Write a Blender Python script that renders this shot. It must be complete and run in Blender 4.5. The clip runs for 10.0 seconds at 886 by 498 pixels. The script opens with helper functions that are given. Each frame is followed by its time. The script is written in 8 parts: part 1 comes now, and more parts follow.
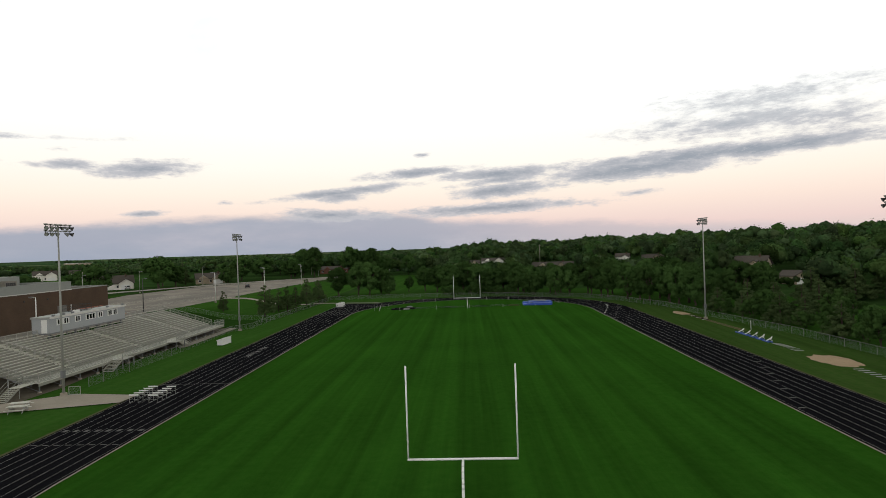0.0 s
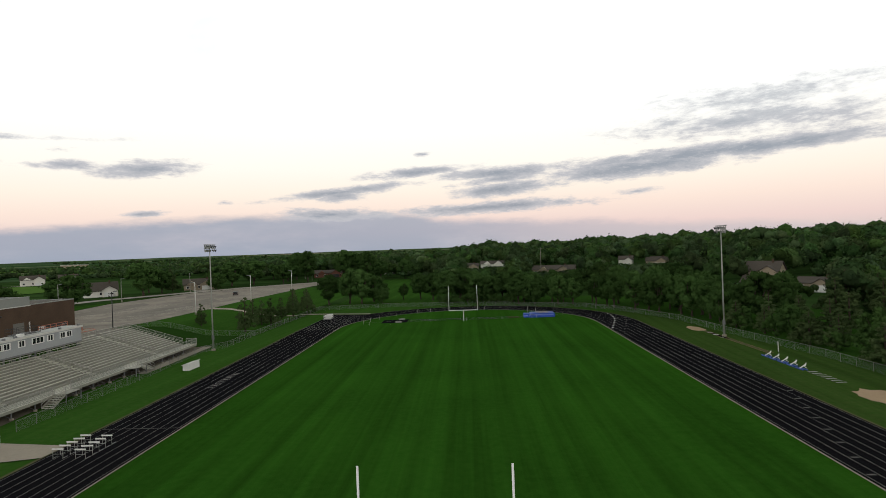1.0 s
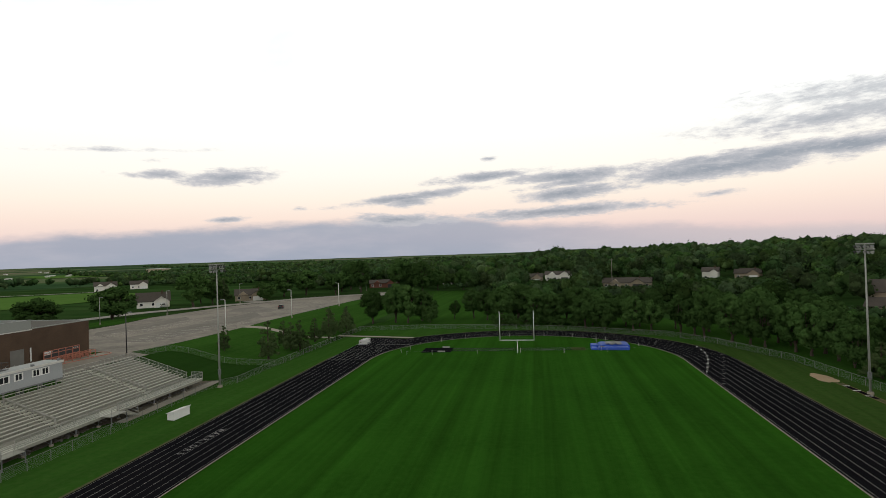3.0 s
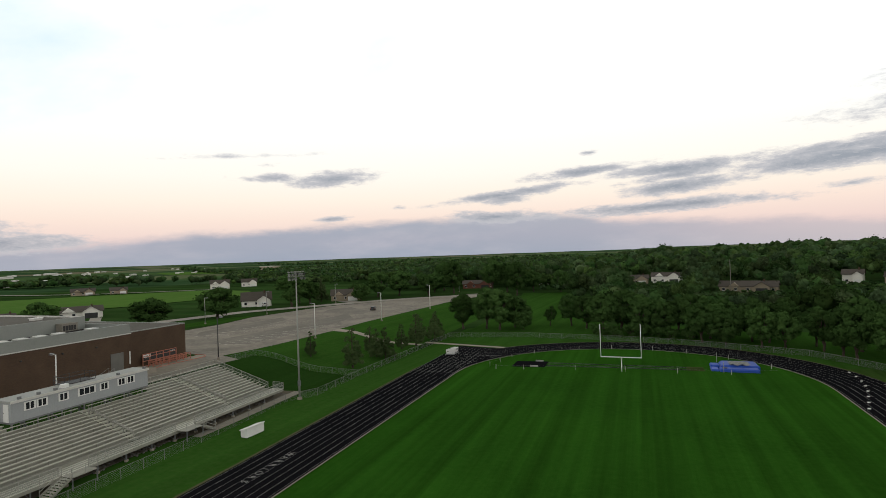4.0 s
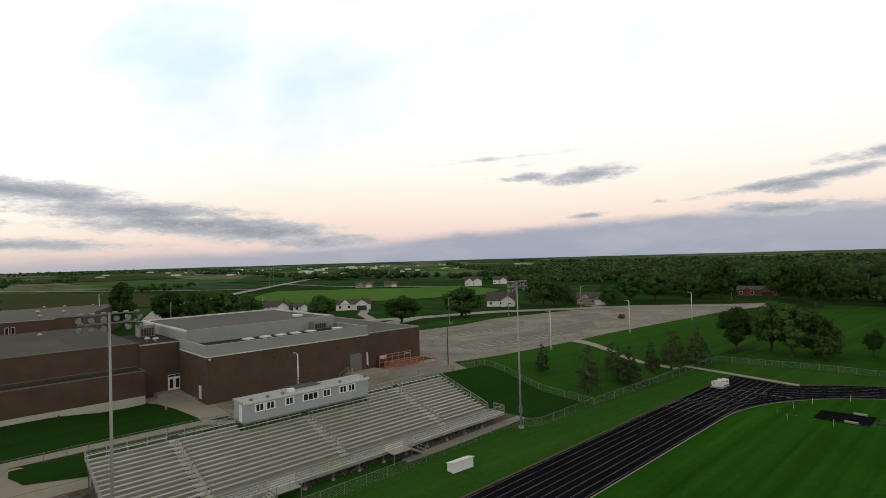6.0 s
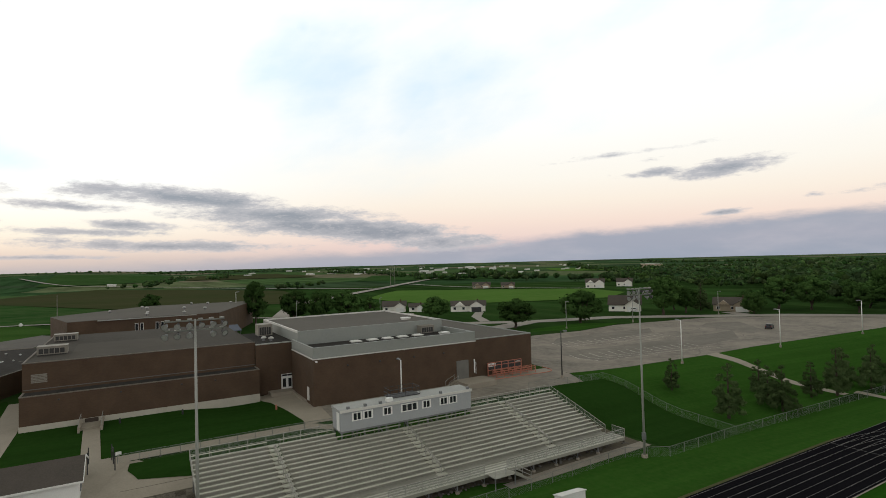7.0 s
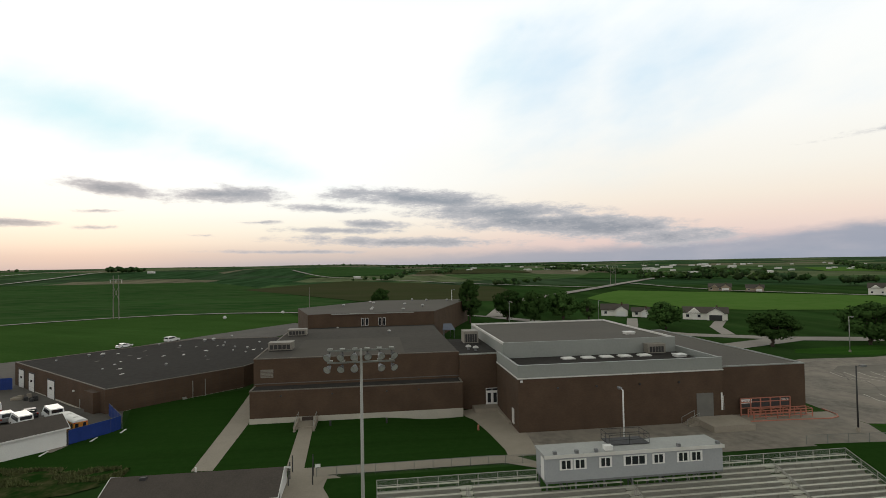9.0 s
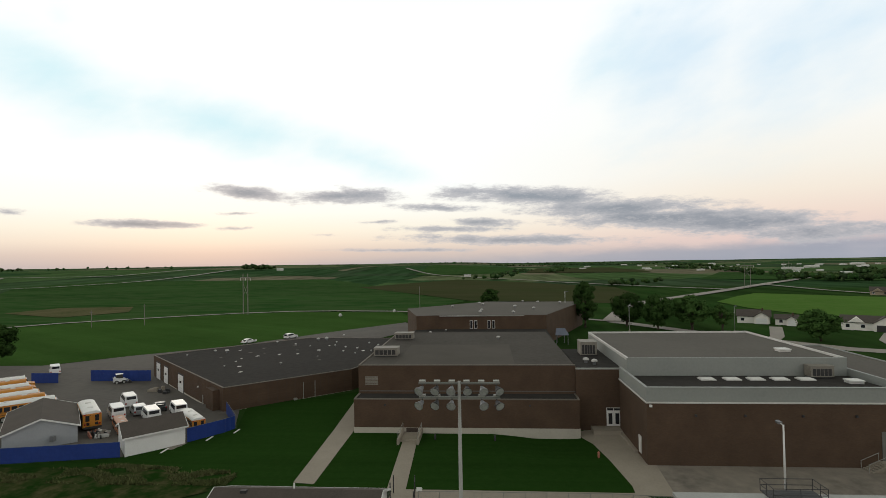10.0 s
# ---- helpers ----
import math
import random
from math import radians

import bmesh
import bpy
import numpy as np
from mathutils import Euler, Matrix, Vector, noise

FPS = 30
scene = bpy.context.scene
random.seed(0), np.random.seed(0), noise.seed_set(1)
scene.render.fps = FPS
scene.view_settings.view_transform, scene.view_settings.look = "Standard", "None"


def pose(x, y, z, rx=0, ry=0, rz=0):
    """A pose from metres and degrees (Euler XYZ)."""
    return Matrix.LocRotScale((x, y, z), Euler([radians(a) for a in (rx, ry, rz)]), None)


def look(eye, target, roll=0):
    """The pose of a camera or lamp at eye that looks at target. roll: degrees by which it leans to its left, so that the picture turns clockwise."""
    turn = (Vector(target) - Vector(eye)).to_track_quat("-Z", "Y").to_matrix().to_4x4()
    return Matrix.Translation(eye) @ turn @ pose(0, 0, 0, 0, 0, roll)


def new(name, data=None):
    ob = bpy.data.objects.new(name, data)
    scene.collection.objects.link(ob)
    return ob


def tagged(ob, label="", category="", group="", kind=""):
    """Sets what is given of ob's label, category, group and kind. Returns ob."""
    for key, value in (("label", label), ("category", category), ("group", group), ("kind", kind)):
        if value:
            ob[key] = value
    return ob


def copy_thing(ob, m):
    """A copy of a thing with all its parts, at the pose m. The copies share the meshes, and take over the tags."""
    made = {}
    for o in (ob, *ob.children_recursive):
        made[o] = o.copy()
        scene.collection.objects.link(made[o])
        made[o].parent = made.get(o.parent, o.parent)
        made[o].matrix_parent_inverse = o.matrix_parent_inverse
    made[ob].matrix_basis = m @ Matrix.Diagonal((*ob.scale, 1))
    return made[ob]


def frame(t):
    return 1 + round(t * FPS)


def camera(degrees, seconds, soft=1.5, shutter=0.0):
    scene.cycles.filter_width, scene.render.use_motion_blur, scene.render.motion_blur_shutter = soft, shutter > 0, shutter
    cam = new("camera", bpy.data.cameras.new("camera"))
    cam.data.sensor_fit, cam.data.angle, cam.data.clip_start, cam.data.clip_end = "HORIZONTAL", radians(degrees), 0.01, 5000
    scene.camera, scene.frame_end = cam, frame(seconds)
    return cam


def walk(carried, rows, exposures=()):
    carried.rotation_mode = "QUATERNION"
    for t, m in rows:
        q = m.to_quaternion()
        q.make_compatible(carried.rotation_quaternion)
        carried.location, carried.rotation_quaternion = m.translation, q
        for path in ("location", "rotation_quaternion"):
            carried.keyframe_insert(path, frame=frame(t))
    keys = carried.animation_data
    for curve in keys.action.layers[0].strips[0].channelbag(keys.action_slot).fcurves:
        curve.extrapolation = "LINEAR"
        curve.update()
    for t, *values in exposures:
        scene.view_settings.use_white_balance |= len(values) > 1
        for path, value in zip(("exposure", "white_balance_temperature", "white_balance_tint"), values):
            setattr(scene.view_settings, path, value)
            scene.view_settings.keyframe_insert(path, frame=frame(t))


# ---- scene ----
cam = camera(79.2, 10.0, 0.5)
PATH = [
    (0, (0.804, 1.974, 16.766), (0.709, 3.972, 16.761), -1.9),
    (0.5, (1.191, 7.301, 18.296), (1.098, 9.299, 18.283), -2.0),
    (1, (1.926, 12.272, 19.076), (1.83, 14.27, 19.068), -2.1),
    (1.5, (2.911, 17.529, 20.013), (2.812, 19.527, 20.008), -2.1),
    (2, (3.852, 22.475, 20.93), (3.749, 24.472, 20.931), -2.0),
    (3.5, (4.672, 37.568, 22.361), (4.153, 39.5, 22.383), -2.0),
    (4, (4.038, 41.937, 23.24), (3.348, 43.814, 23.26), -2.0),
    (4.5, (3.101, 45.914, 23.399), (2.158, 47.677, 23.428), -1.8),
    (5, (2.251, 49.579, 23.661), (1.096, 51.211, 23.698), -1.7),
    (6.5, (-1.916, 59.15, 25.013), (-3.512, 60.355, 25.055), -1.6),
    (7, (-3.806, 61.594, 25.118), (-5.531, 62.606, 25.168), -1.5),
    (7.5, (-6.374, 63.4, 25.692), (-8.195, 64.226, 25.739), -1.3),
    (8, (-9.151, 64.975, 26.022), (-11.059, 65.571, 26.071), -1.2),
    (8.5, (-11.792, 66.093, 26.366), (-13.747, 66.514, 26.415), -1.1),
    (9, (-14.928, 66.881, 26.643), (-16.911, 67.139, 26.693), -1.0),
    (9.5, (-18.15, 67.356, 26.891), (-20.149, 67.41, 26.945), -0.9),
    (10, (-21.481, 67.425, 27.501), (-23.474, 67.273, 27.55), -0.9),
]
walk(cam, [(t, look(eye, target, roll)) for t, eye, target, roll in PATH], [(0.0, 0.08, 6500, 8), (5.0, 0.06, 6500, 8), (10.0, -0.07, 6500, 7)])

# ---------------- world, sun ----------------
SUN_AZ, SUN_EL = 118.0, 3.0      # degrees left of +y, degrees up


def build_world():
    w = bpy.data.worlds.new("dusk_sky")
    scene.world = w
    w.use_nodes = True
    nt = w.node_tree
    nd, ln = nt.nodes, nt.links
    nd.clear()

    def math_node(op, a, b=None, c=None, clamp=False):
        n = nd.new("ShaderNodeMath")
        n.operation, n.use_clamp = op, clamp
        for i, v in enumerate((a, b, c)):
            if v is None:
                continue
            if isinstance(v, (int, float)):
                n.inputs[i].default_value = v
            else:
                ln.new(v, n.inputs[i])
        return n.outputs[0]

    def smooth(v, lo, hi):
        n = nd.new("ShaderNodeMapRange")
        n.interpolation_type = "SMOOTHSTEP"
        n.inputs["From Min"].default_value, n.inputs["From Max"].default_value = lo, hi
        ln.new(v, n.inputs["Value"])
        return n.outputs["Result"]

    def mix(fac, a, b, blend="MIX"):
        n = nd.new("ShaderNodeMix")
        n.data_type, n.blend_type = "RGBA", blend
        for socket, v in ((n.inputs[0], fac), (n.inputs[6], a), (n.inputs[7], b)):
            if isinstance(v, tuple):
                socket.default_value = (*v, 1)
            elif isinstance(v, (int, float)):
                socket.default_value = v
            else:
                ln.new(v, socket)
        return n.outputs[2]

    tc = nd.new("ShaderNodeTexCoord")
    sep = nd.new("ShaderNodeSeparateXYZ")
    ln.new(tc.outputs["Generated"], sep.inputs[0])
    x, y, z = sep.outputs
    el = math_node("MULTIPLY", math_node("ARCSINE", z), 180 / math.pi)
    az = math_node("MULTIPLY", math_node("ARCTAN2", math_node("MULTIPLY", x, -1.0), y), 180 / math.pi)  # left of +y

    ramp = nd.new("ShaderNodeValToRGB")
    stops = [(0.0, (0.66, 0.57, 0.57)), (0.030, (0.86, 0.66, 0.63)), (0.067, (0.98, 0.79, 0.70)), (0.10, (1.02, 0.90, 0.79)), (0.14, (1.04, 0.98, 0.90)),
             (0.22, (1.07, 1.06, 1.04)), (0.42, (1.10, 1.12, 1.15)), (0.62, (0.71, 0.71, 0.655)), (1.0, (0.345, 0.345, 0.295))]
    for i, (p, c) in enumerate(stops):
        e = ramp.color_ramp.elements[i] if i < 2 else ramp.color_ramp.elements.new(p)
        e.position, e.color = p, (*c, 1)
    ln.new(math_node("MULTIPLY", el, 1 / 60.0, clamp=True), ramp.inputs[0])
    sky = ramp.outputs[0]

    # towards the afterglow the low sky is paler and yellower, the rest white
    glow = smooth(math_node("ABSOLUTE", math_node("SUBTRACT", az, SUN_AZ)), 58.0, 18.0)
    warm = nd.new("ShaderNodeValToRGB")
    stops = [(0.0, (0.58, 0.52, 0.52)), (0.018, (0.74, 0.62, 0.57)), (0.038, (0.97, 0.83, 0.71)), (0.06, (1.05, 0.97, 0.84)), (0.09, (1.10, 1.07, 1.0)),
             (0.14, (1.12, 1.12, 1.12)), (0.42, (1.14, 1.15, 1.16)), (0.62, (0.71, 0.71, 0.655)), (1.0, (0.345, 0.345, 0.295))]
    for i, (p, c) in enumerate(stops):
        e = warm.color_ramp.elements[i] if i < 2 else warm.color_ramp.elements.new(p)
        e.position, e.color = p, (*c, 1)
    ln.new(math_node("MULTIPLY", el, 1 / 60.0, clamp=True), warm.inputs[0])
    sky = mix(glow, sky, warm.outputs[0])

    # coordinates for the clouds: degrees, the noise stretched along the horizon
    comb = nd.new("ShaderNodeCombineXYZ")
    ln.new(az, comb.inputs[0])
    ln.new(math_node("MULTIPLY", el, 3.4), comb.inputs[1])

    def noise_of(scale, detail, rough, offset=0.0):
        n = nd.new("ShaderNodeTexNoise")
        n.inputs["Scale"].default_value, n.inputs["Detail"].default_value, n.inputs["Roughness"].default_value = scale, detail, rough
        m = nd.new("ShaderNodeVectorMath")
        m.operation = "ADD"
        m.inputs[1].default_value = (offset, offset * 0.7, 3.0)
        ln.new(comb.outputs[0], m.inputs[0])
        ln.new(m.outputs[0], n.inputs["Vector"])
        return n.outputs["Fac"]

    def between(v, table):
        """A piecewise value over v from a table of (v, value)."""
        n = nd.new("ShaderNodeFloatCurve")
        lo, hi = table[0][0], table[-1][0]
        top = max(p[1] for p in table)
        curve = n.mapping.curves[0]
        for i, (p, q) in enumerate(table):
            at = ((p - lo) / (hi - lo), q / top)
            if i in (0, len(table) - 1):
                curve.points[0 if i == 0 else -1].location = at
            else:
                curve.points.new(*at)
        n.mapping.update()
        ln.new(math_node("MULTIPLY_ADD", v, 1 / (hi - lo), -lo / (hi - lo), clamp=True), n.inputs["Value"])
        return math_node("MULTIPLY", n.outputs[0], top)

    def centred(n, gain):
        return math_node("MULTIPLY", math_node("SUBTRACT", n, 0.5), gain)

    broad, wisp, grain = noise_of(0.13, 3, 0.5), noise_of(0.42, 7, 0.66, 17.0), noise_of(1.5, 5, 0.62, 41.0)
    ragged = math_node("ADD", centred(broad, 1.0), math_node("ADD", centred(wisp, 1.35), centred(grain, 0.55)))

    def streaks(rows):
        """Depth inside long bodies along the sky, 1 on their axes and 0 at their rims: azimuth and elevation of both ends, half thickness, strength."""
        total = None
        for a0, e0, a1, e1, half, strength in rows:
            half *= 1.3
            ca, ce = (a0 + a1) / 2, (e0 + e1) / 2
            length = math.hypot(a1 - a0, e1 - e0) / 2
            ux, uy = (a1 - a0) / (2 * length), (e1 - e0) / (2 * length)
            da, de = math_node("SUBTRACT", az, ca), math_node("SUBTRACT", el, ce)
            u = math_node("MULTIPLY_ADD", da, ux / length, math_node("MULTIPLY", de, uy / length))
            v = math_node("MULTIPLY_ADD", da, -uy / half, math_node("MULTIPLY", de, ux / half))
            r = math_node("SQRT", math_node("MULTIPLY_ADD", u, u, math_node("MULTIPLY", v, v)))
            m = math_node("MULTIPLY", math_node("SUBTRACT", 1.3, r), strength)
            total = m if total is None else math_node("MAXIMUM", total, m)
        return math_node("MAXIMUM", total, -1.0)

    # high thin veil with pale blue gaps
    wide = nd.new("ShaderNodeCombineXYZ")
    ln.new(math_node("MULTIPLY_ADD", el, 0.9, az), wide.inputs[0])
    ln.new(math_node("MULTIPLY", el, 1.6), wide.inputs[1])
    veil = nd.new("ShaderNodeTexNoise")
    veil.inputs["Scale"].default_value, veil.inputs["Detail"].default_value, veil.inputs["Roughness"].default_value = 0.075, 6, 0.55
    ln.new(wide.outputs[0], veil.inputs["Vector"])
    gap = math_node("ADD", streaks(GAPS), centred(veil.outputs["Fac"], 2.2))
    gap = math_node("MULTIPLY", smooth(gap, -0.1, 1.5), smooth(el, 6.0, 9.0))
    sky = mix(math_node("MULTIPLY", gap, 0.85), sky, mix(smooth(az, 88.0, 70.0), (0.63, 0.93, 1.03), (0.66, 0.86, 1.04)))

    # low mauve bank along the horizon, away from the afterglow
    edge = between(az, ((-60.0, 0.6), (-34.0, 1.0), (-16.0, 2.1), (2.0, 2.9), (13.0, 4.1), (20.0, 4.0), (30.0, 3.5), (40.0, 3.2), (50.0, 2.4), (60.0, 1.7), (75.0, 1.2), (100.0, 0.5), (140.0, 0.3)))
    edge = math_node("ADD", edge, math_node("ADD", centred(noise_of(0.10, 5, 0.6, 8.0), 1.6), centred(wisp, 0.8)))
    bank = smooth(math_node("SUBTRACT", edge, el), -0.45, 0.75)
    bank = math_node("MULTIPLY", bank, between(az, ((-60.0, 0.45), (-15.0, 0.62), (10.0, 0.80), (45.0, 0.84), (65.0, 0.72), (90.0, 0.40), (125.0, 0.10))))
    mauve = mix(smooth(noise_of(0.07, 5, 0.6, 31.0), 0.40, 0.72), (0.300, 0.360, 0.470), (0.430, 0.450, 0.540))
    sky = mix(bank, sky, mix(smooth(az, 5.0, -25.0), mauve, (0.53, 0.49, 0.54)))

    # long grey clouds, denser and bluer within, thin and pale at their ragged rims
    depth = math_node("ADD", streaks(CLOUDS), ragged)
    cover = smooth(depth, 0.02, 0.60)
    inner = smooth(depth, 0.25, 1.15)
    body = mix(inner, (0.58, 0.57, 0.61), (0.275, 0.312, 0.38))
    body = mix(smooth(el, 9.0, 12.5), body, mix(inner, (0.66, 0.67, 0.70), (0.42, 0.45, 0.49)))
    body = mix(math_node("MULTIPLY", smooth(centred(grain, 1.0), 0.0, 0.16), 0.35), body, (0.62, 0.60, 0.63))
    sky = mix(math_node("MULTIPLY", cover, 0.93), sky, body)

    # a share of a clear dusk sky
    nish = nd.new("ShaderNodeTexSky")
    nish.sky_type, nish.sun_disc = "NISHITA", False
    nish.sun_elevation, nish.sun_rotation = radians(SUN_EL), radians(-SUN_AZ)
    clear = nd.new("ShaderNodeBackground")
    ln.new(nish.outputs[0], clear.inputs["Color"])
    clear.inputs["Strength"].default_value = 0.004
    bg = nd.new("ShaderNodeBackground")
    ln.new(sky, bg.inputs["Color"])
    bg.inputs["Strength"].default_value = SKY
    add = nd.new("ShaderNodeAddShader")
    out = nd.new("ShaderNodeOutputWorld")
    ln.new(bg.outputs[0], add.inputs[0])
    ln.new(clear.outputs[0], add.inputs[1])
    ln.new(add.outputs[0], out.inputs["Surface"])


SKY = 0.95
CLOUDS = [
    (36.3, 7.93, 27.3, 8.52, 0.66, 0.85),
    (41.4, 8.33, 34.4, 8.38, 0.42, 0.65),
    (39.9, 9.47, 36.5, 9.89, 0.24, 0.35),
    (21.7, 5.23, 5.5, 6.90, 0.36, 0.75),
    (16.1, 5.60, 10.9, 5.77, 0.54, 0.8),
    (10.2, 7.70, -1.5, 8.50, 0.42, 0.75),
    (3.9, 7.51, -10.3, 7.80, 0.54, 0.85),
    (1.6, 5.47, -7.5, 6.21, 0.66, 0.9),
    (-8.3, 6.87, -26.5, 7.62, 0.78, 0.95),
    (-9.5, 7.74, -38.2, 8.43, 0.60, 0.9),
    (-15.8, 10.77, -38.2, 10.37, 0.91, 0.53),
    (-20.3, 12.71, -38.3, 12.55, 0.82, 0.53),
    (-23.8, 11.12, -38.2, 9.58, 1.04, 0.38),
    (20.4, 3.91, 8.3, 3.74, 0.54, 0.75),
    (7.7, 3.85, -13.6, 4.25, 0.48, 0.85),
    (-14.8, 4.82, -19.6, 4.96, 0.24, 0.5),
    (34.0, 3.96, 30.1, 4.18, 0.24, 0.8),
    (5.4, 9.85, 3.6, 9.86, 0.18, 0.5),
    (1.6, 6.48, -8.0, 7.36, 0.42, 0.7),
    (94.5, 7.41, 75.2, 6.17, 0.72, 0.95),
    (85.8, 5.46, 66.6, 4.99, 0.78, 0.95),
    (81.4, 4.43, 61.7, 3.79, 0.78, 0.92),
    (73.2, 3.53, 56.6, 2.88, 0.90, 0.92),
    (65.7, 2.39, 53.6, 2.23, 0.84, 0.85),
    (99.3, 5.92, 89.5, 5.63, 0.36, 0.8),
    (94.2, 4.40, 86.6, 3.99, 0.42, 0.8),
    (98.6, 3.69, 87.3, 3.41, 0.30, 0.6),
    (98.5, 2.54, 74.8, 1.89, 0.42, 0.7),
    (107.1, 1.45, 91.3, 1.27, 0.18, 0.6),
    (128.2, 4.01, 118.8, 3.93, 0.30, 0.9),
    (117.4, 5.11, 113.7, 5.23, 0.15, 0.45),
    (117.4, 3.67, 114.2, 3.75, 0.18, 0.5),
    (134.7, 4.70, 132.3, 4.75, 0.24, 0.6),
    (108.3, 3.05, 104.9, 3.03, 0.15, 0.45),
    (103.5, 4.33, 99.2, 4.42, 0.15, 0.45),
    (118.3, 7.61, 111.0, 6.93, 0.54, 0.85),
    (111.0, 6.93, 98.9, 7.29, 0.60, 0.85),
    (105.8, 7.69, 102.9, 7.00, 0.54, 0.8),
    (46.3, 10.15, 33.1, 10.72, 0.24, 0.35),
    (25.7, 5.15, 24.0, 5.12, 0.18, 0.5),
]
GAPS = [
    (139.0, 19.7, 123.2, 14.8, 3.0, 0.9),
    (126.0, 15.7, 107.5, 12.0, 2.1, 0.8),
    (110.9, 12.9, 89.6, 7.1, 1.4, 0.6),
    (77.5, 24.2, 65.5, 11.9, 6.3, 0.75),
    (67.6, 20.7, 56.9, 14.3, 6.8, 0.6),
    (115.2, 22.3, 106.8, 22.5, 0.7, 0.4),
    (75.6, 23.7, 71.9, 23.4, 1.3, 0.5),
    (65.8, 22.9, 46.7, 15.8, 6.3, 0.55),
    (45.2, 24.8, 15.2, 18.7, 3.4, 0.3),
    (131.7, 22.0, 128.5, 20.1, 1.7, 0.5),
]
build_world()
sun = new("sun", bpy.data.lights.new("sun", "SUN"))
sun.data.energy, sun.data.angle, sun.data.color = 0.2, radians(14), (1.0, 0.86, 0.72)
sun.matrix_world = look((0, 0, 60), (60 * math.sin(radians(SUN_AZ)), -60 * math.cos(radians(SUN_AZ)), 60 - 60 * math.tan(radians(9))))

# ---------------- materials ----------------


def material(name, colors, rough=0.7, metal=0.0, scales=(0.6, 9.0), bump=0.0, bump_scale=20.0, spread=0.5, random_share=0.0, spec=0.3, stretch=(1, 1, 1), island=False, deep=0.05):
    """Two or three colours mixed by a coarse and a fine noise in world or object metres."""
    m = bpy.data.materials.new(name)
    m.use_nodes = True
    nt = m.node_tree
    nd, ln = nt.nodes, nt.links
    bsdf = nd["Principled BSDF"]
    geo = nd.new("ShaderNodeNewGeometry")
    mapping = nd.new("ShaderNodeVectorMath")
    mapping.operation = "MULTIPLY"
    mapping.inputs[1].default_value = stretch
    ln.new(geo.outputs["Position"], mapping.inputs[0])
    facs = []
    for s in scales:
        n = nd.new("ShaderNodeTexNoise")
        n.inputs["Scale"].default_value, n.inputs["Detail"].default_value, n.inputs["Roughness"].default_value = s, 4, 0.6
        ln.new(mapping.outputs[0], n.inputs["Vector"])
        r = nd.new("ShaderNodeMapRange")
        r.inputs["From Min"].default_value, r.inputs["From Max"].default_value = 0.5 - spread / 2, 0.5 + spread / 2
        ln.new(n.outputs["Fac"], r.inputs["Value"])
        facs.append(r.outputs[0])

    def mix(fac, a, b):
        n = nd.new("ShaderNodeMix")
        n.data_type = "RGBA"
        for socket, v in ((n.inputs[0], fac), (n.inputs[6], a), (n.inputs[7], b)):
            if isinstance(v, tuple):
                socket.default_value = (*v, 1)
            else:
                ln.new(v, socket)
        return n.outputs[2]

    col = mix(facs[0], colors[0], colors[1])
    if len(colors) > 2:
        half = nd.new("ShaderNodeMath")
        half.operation = "MULTIPLY"
        ln.new(facs[1], half.inputs[0])
        half.inputs[1].default_value = 0.6
        col = mix(half.outputs[0], col, colors[2])
    if random_share:
        val = nd.new("ShaderNodeHueSaturation")
        rnd = geo.outputs["Random Per Island"] if island else nd.new("ShaderNodeObjectInfo").outputs["Random"]
        r = nd.new("ShaderNodeMapRange")
        r.inputs["To Min"].default_value, r.inputs["To Max"].default_value = 1 - random_share, 1 + random_share
        ln.new(rnd, r.inputs["Value"])
        ln.new(r.outputs[0], val.inputs["Value"])
        ln.new(col, val.inputs["Color"])
        col = val.outputs[0]
    ln.new(col, bsdf.inputs["Base Color"])
    bsdf.inputs["Roughness"].default_value, bsdf.inputs["Metallic"].default_value = rough, metal
    bsdf.inputs["Specular IOR Level"].default_value = spec
    if bump:
        n = nd.new("ShaderNodeTexNoise")
        n.inputs["Scale"].default_value, n.inputs["Detail"].default_value = bump_scale, 3
        ln.new(mapping.outputs[0], n.inputs["Vector"])
        b = nd.new("ShaderNodeBump")
        b.inputs["Strength"].default_value, b.inputs["Distance"].default_value = bump, deep
        ln.new(n.outputs["Fac"], b.inputs["Height"])
        ln.new(b.outputs[0], bsdf.inputs["Normal"])
    return m


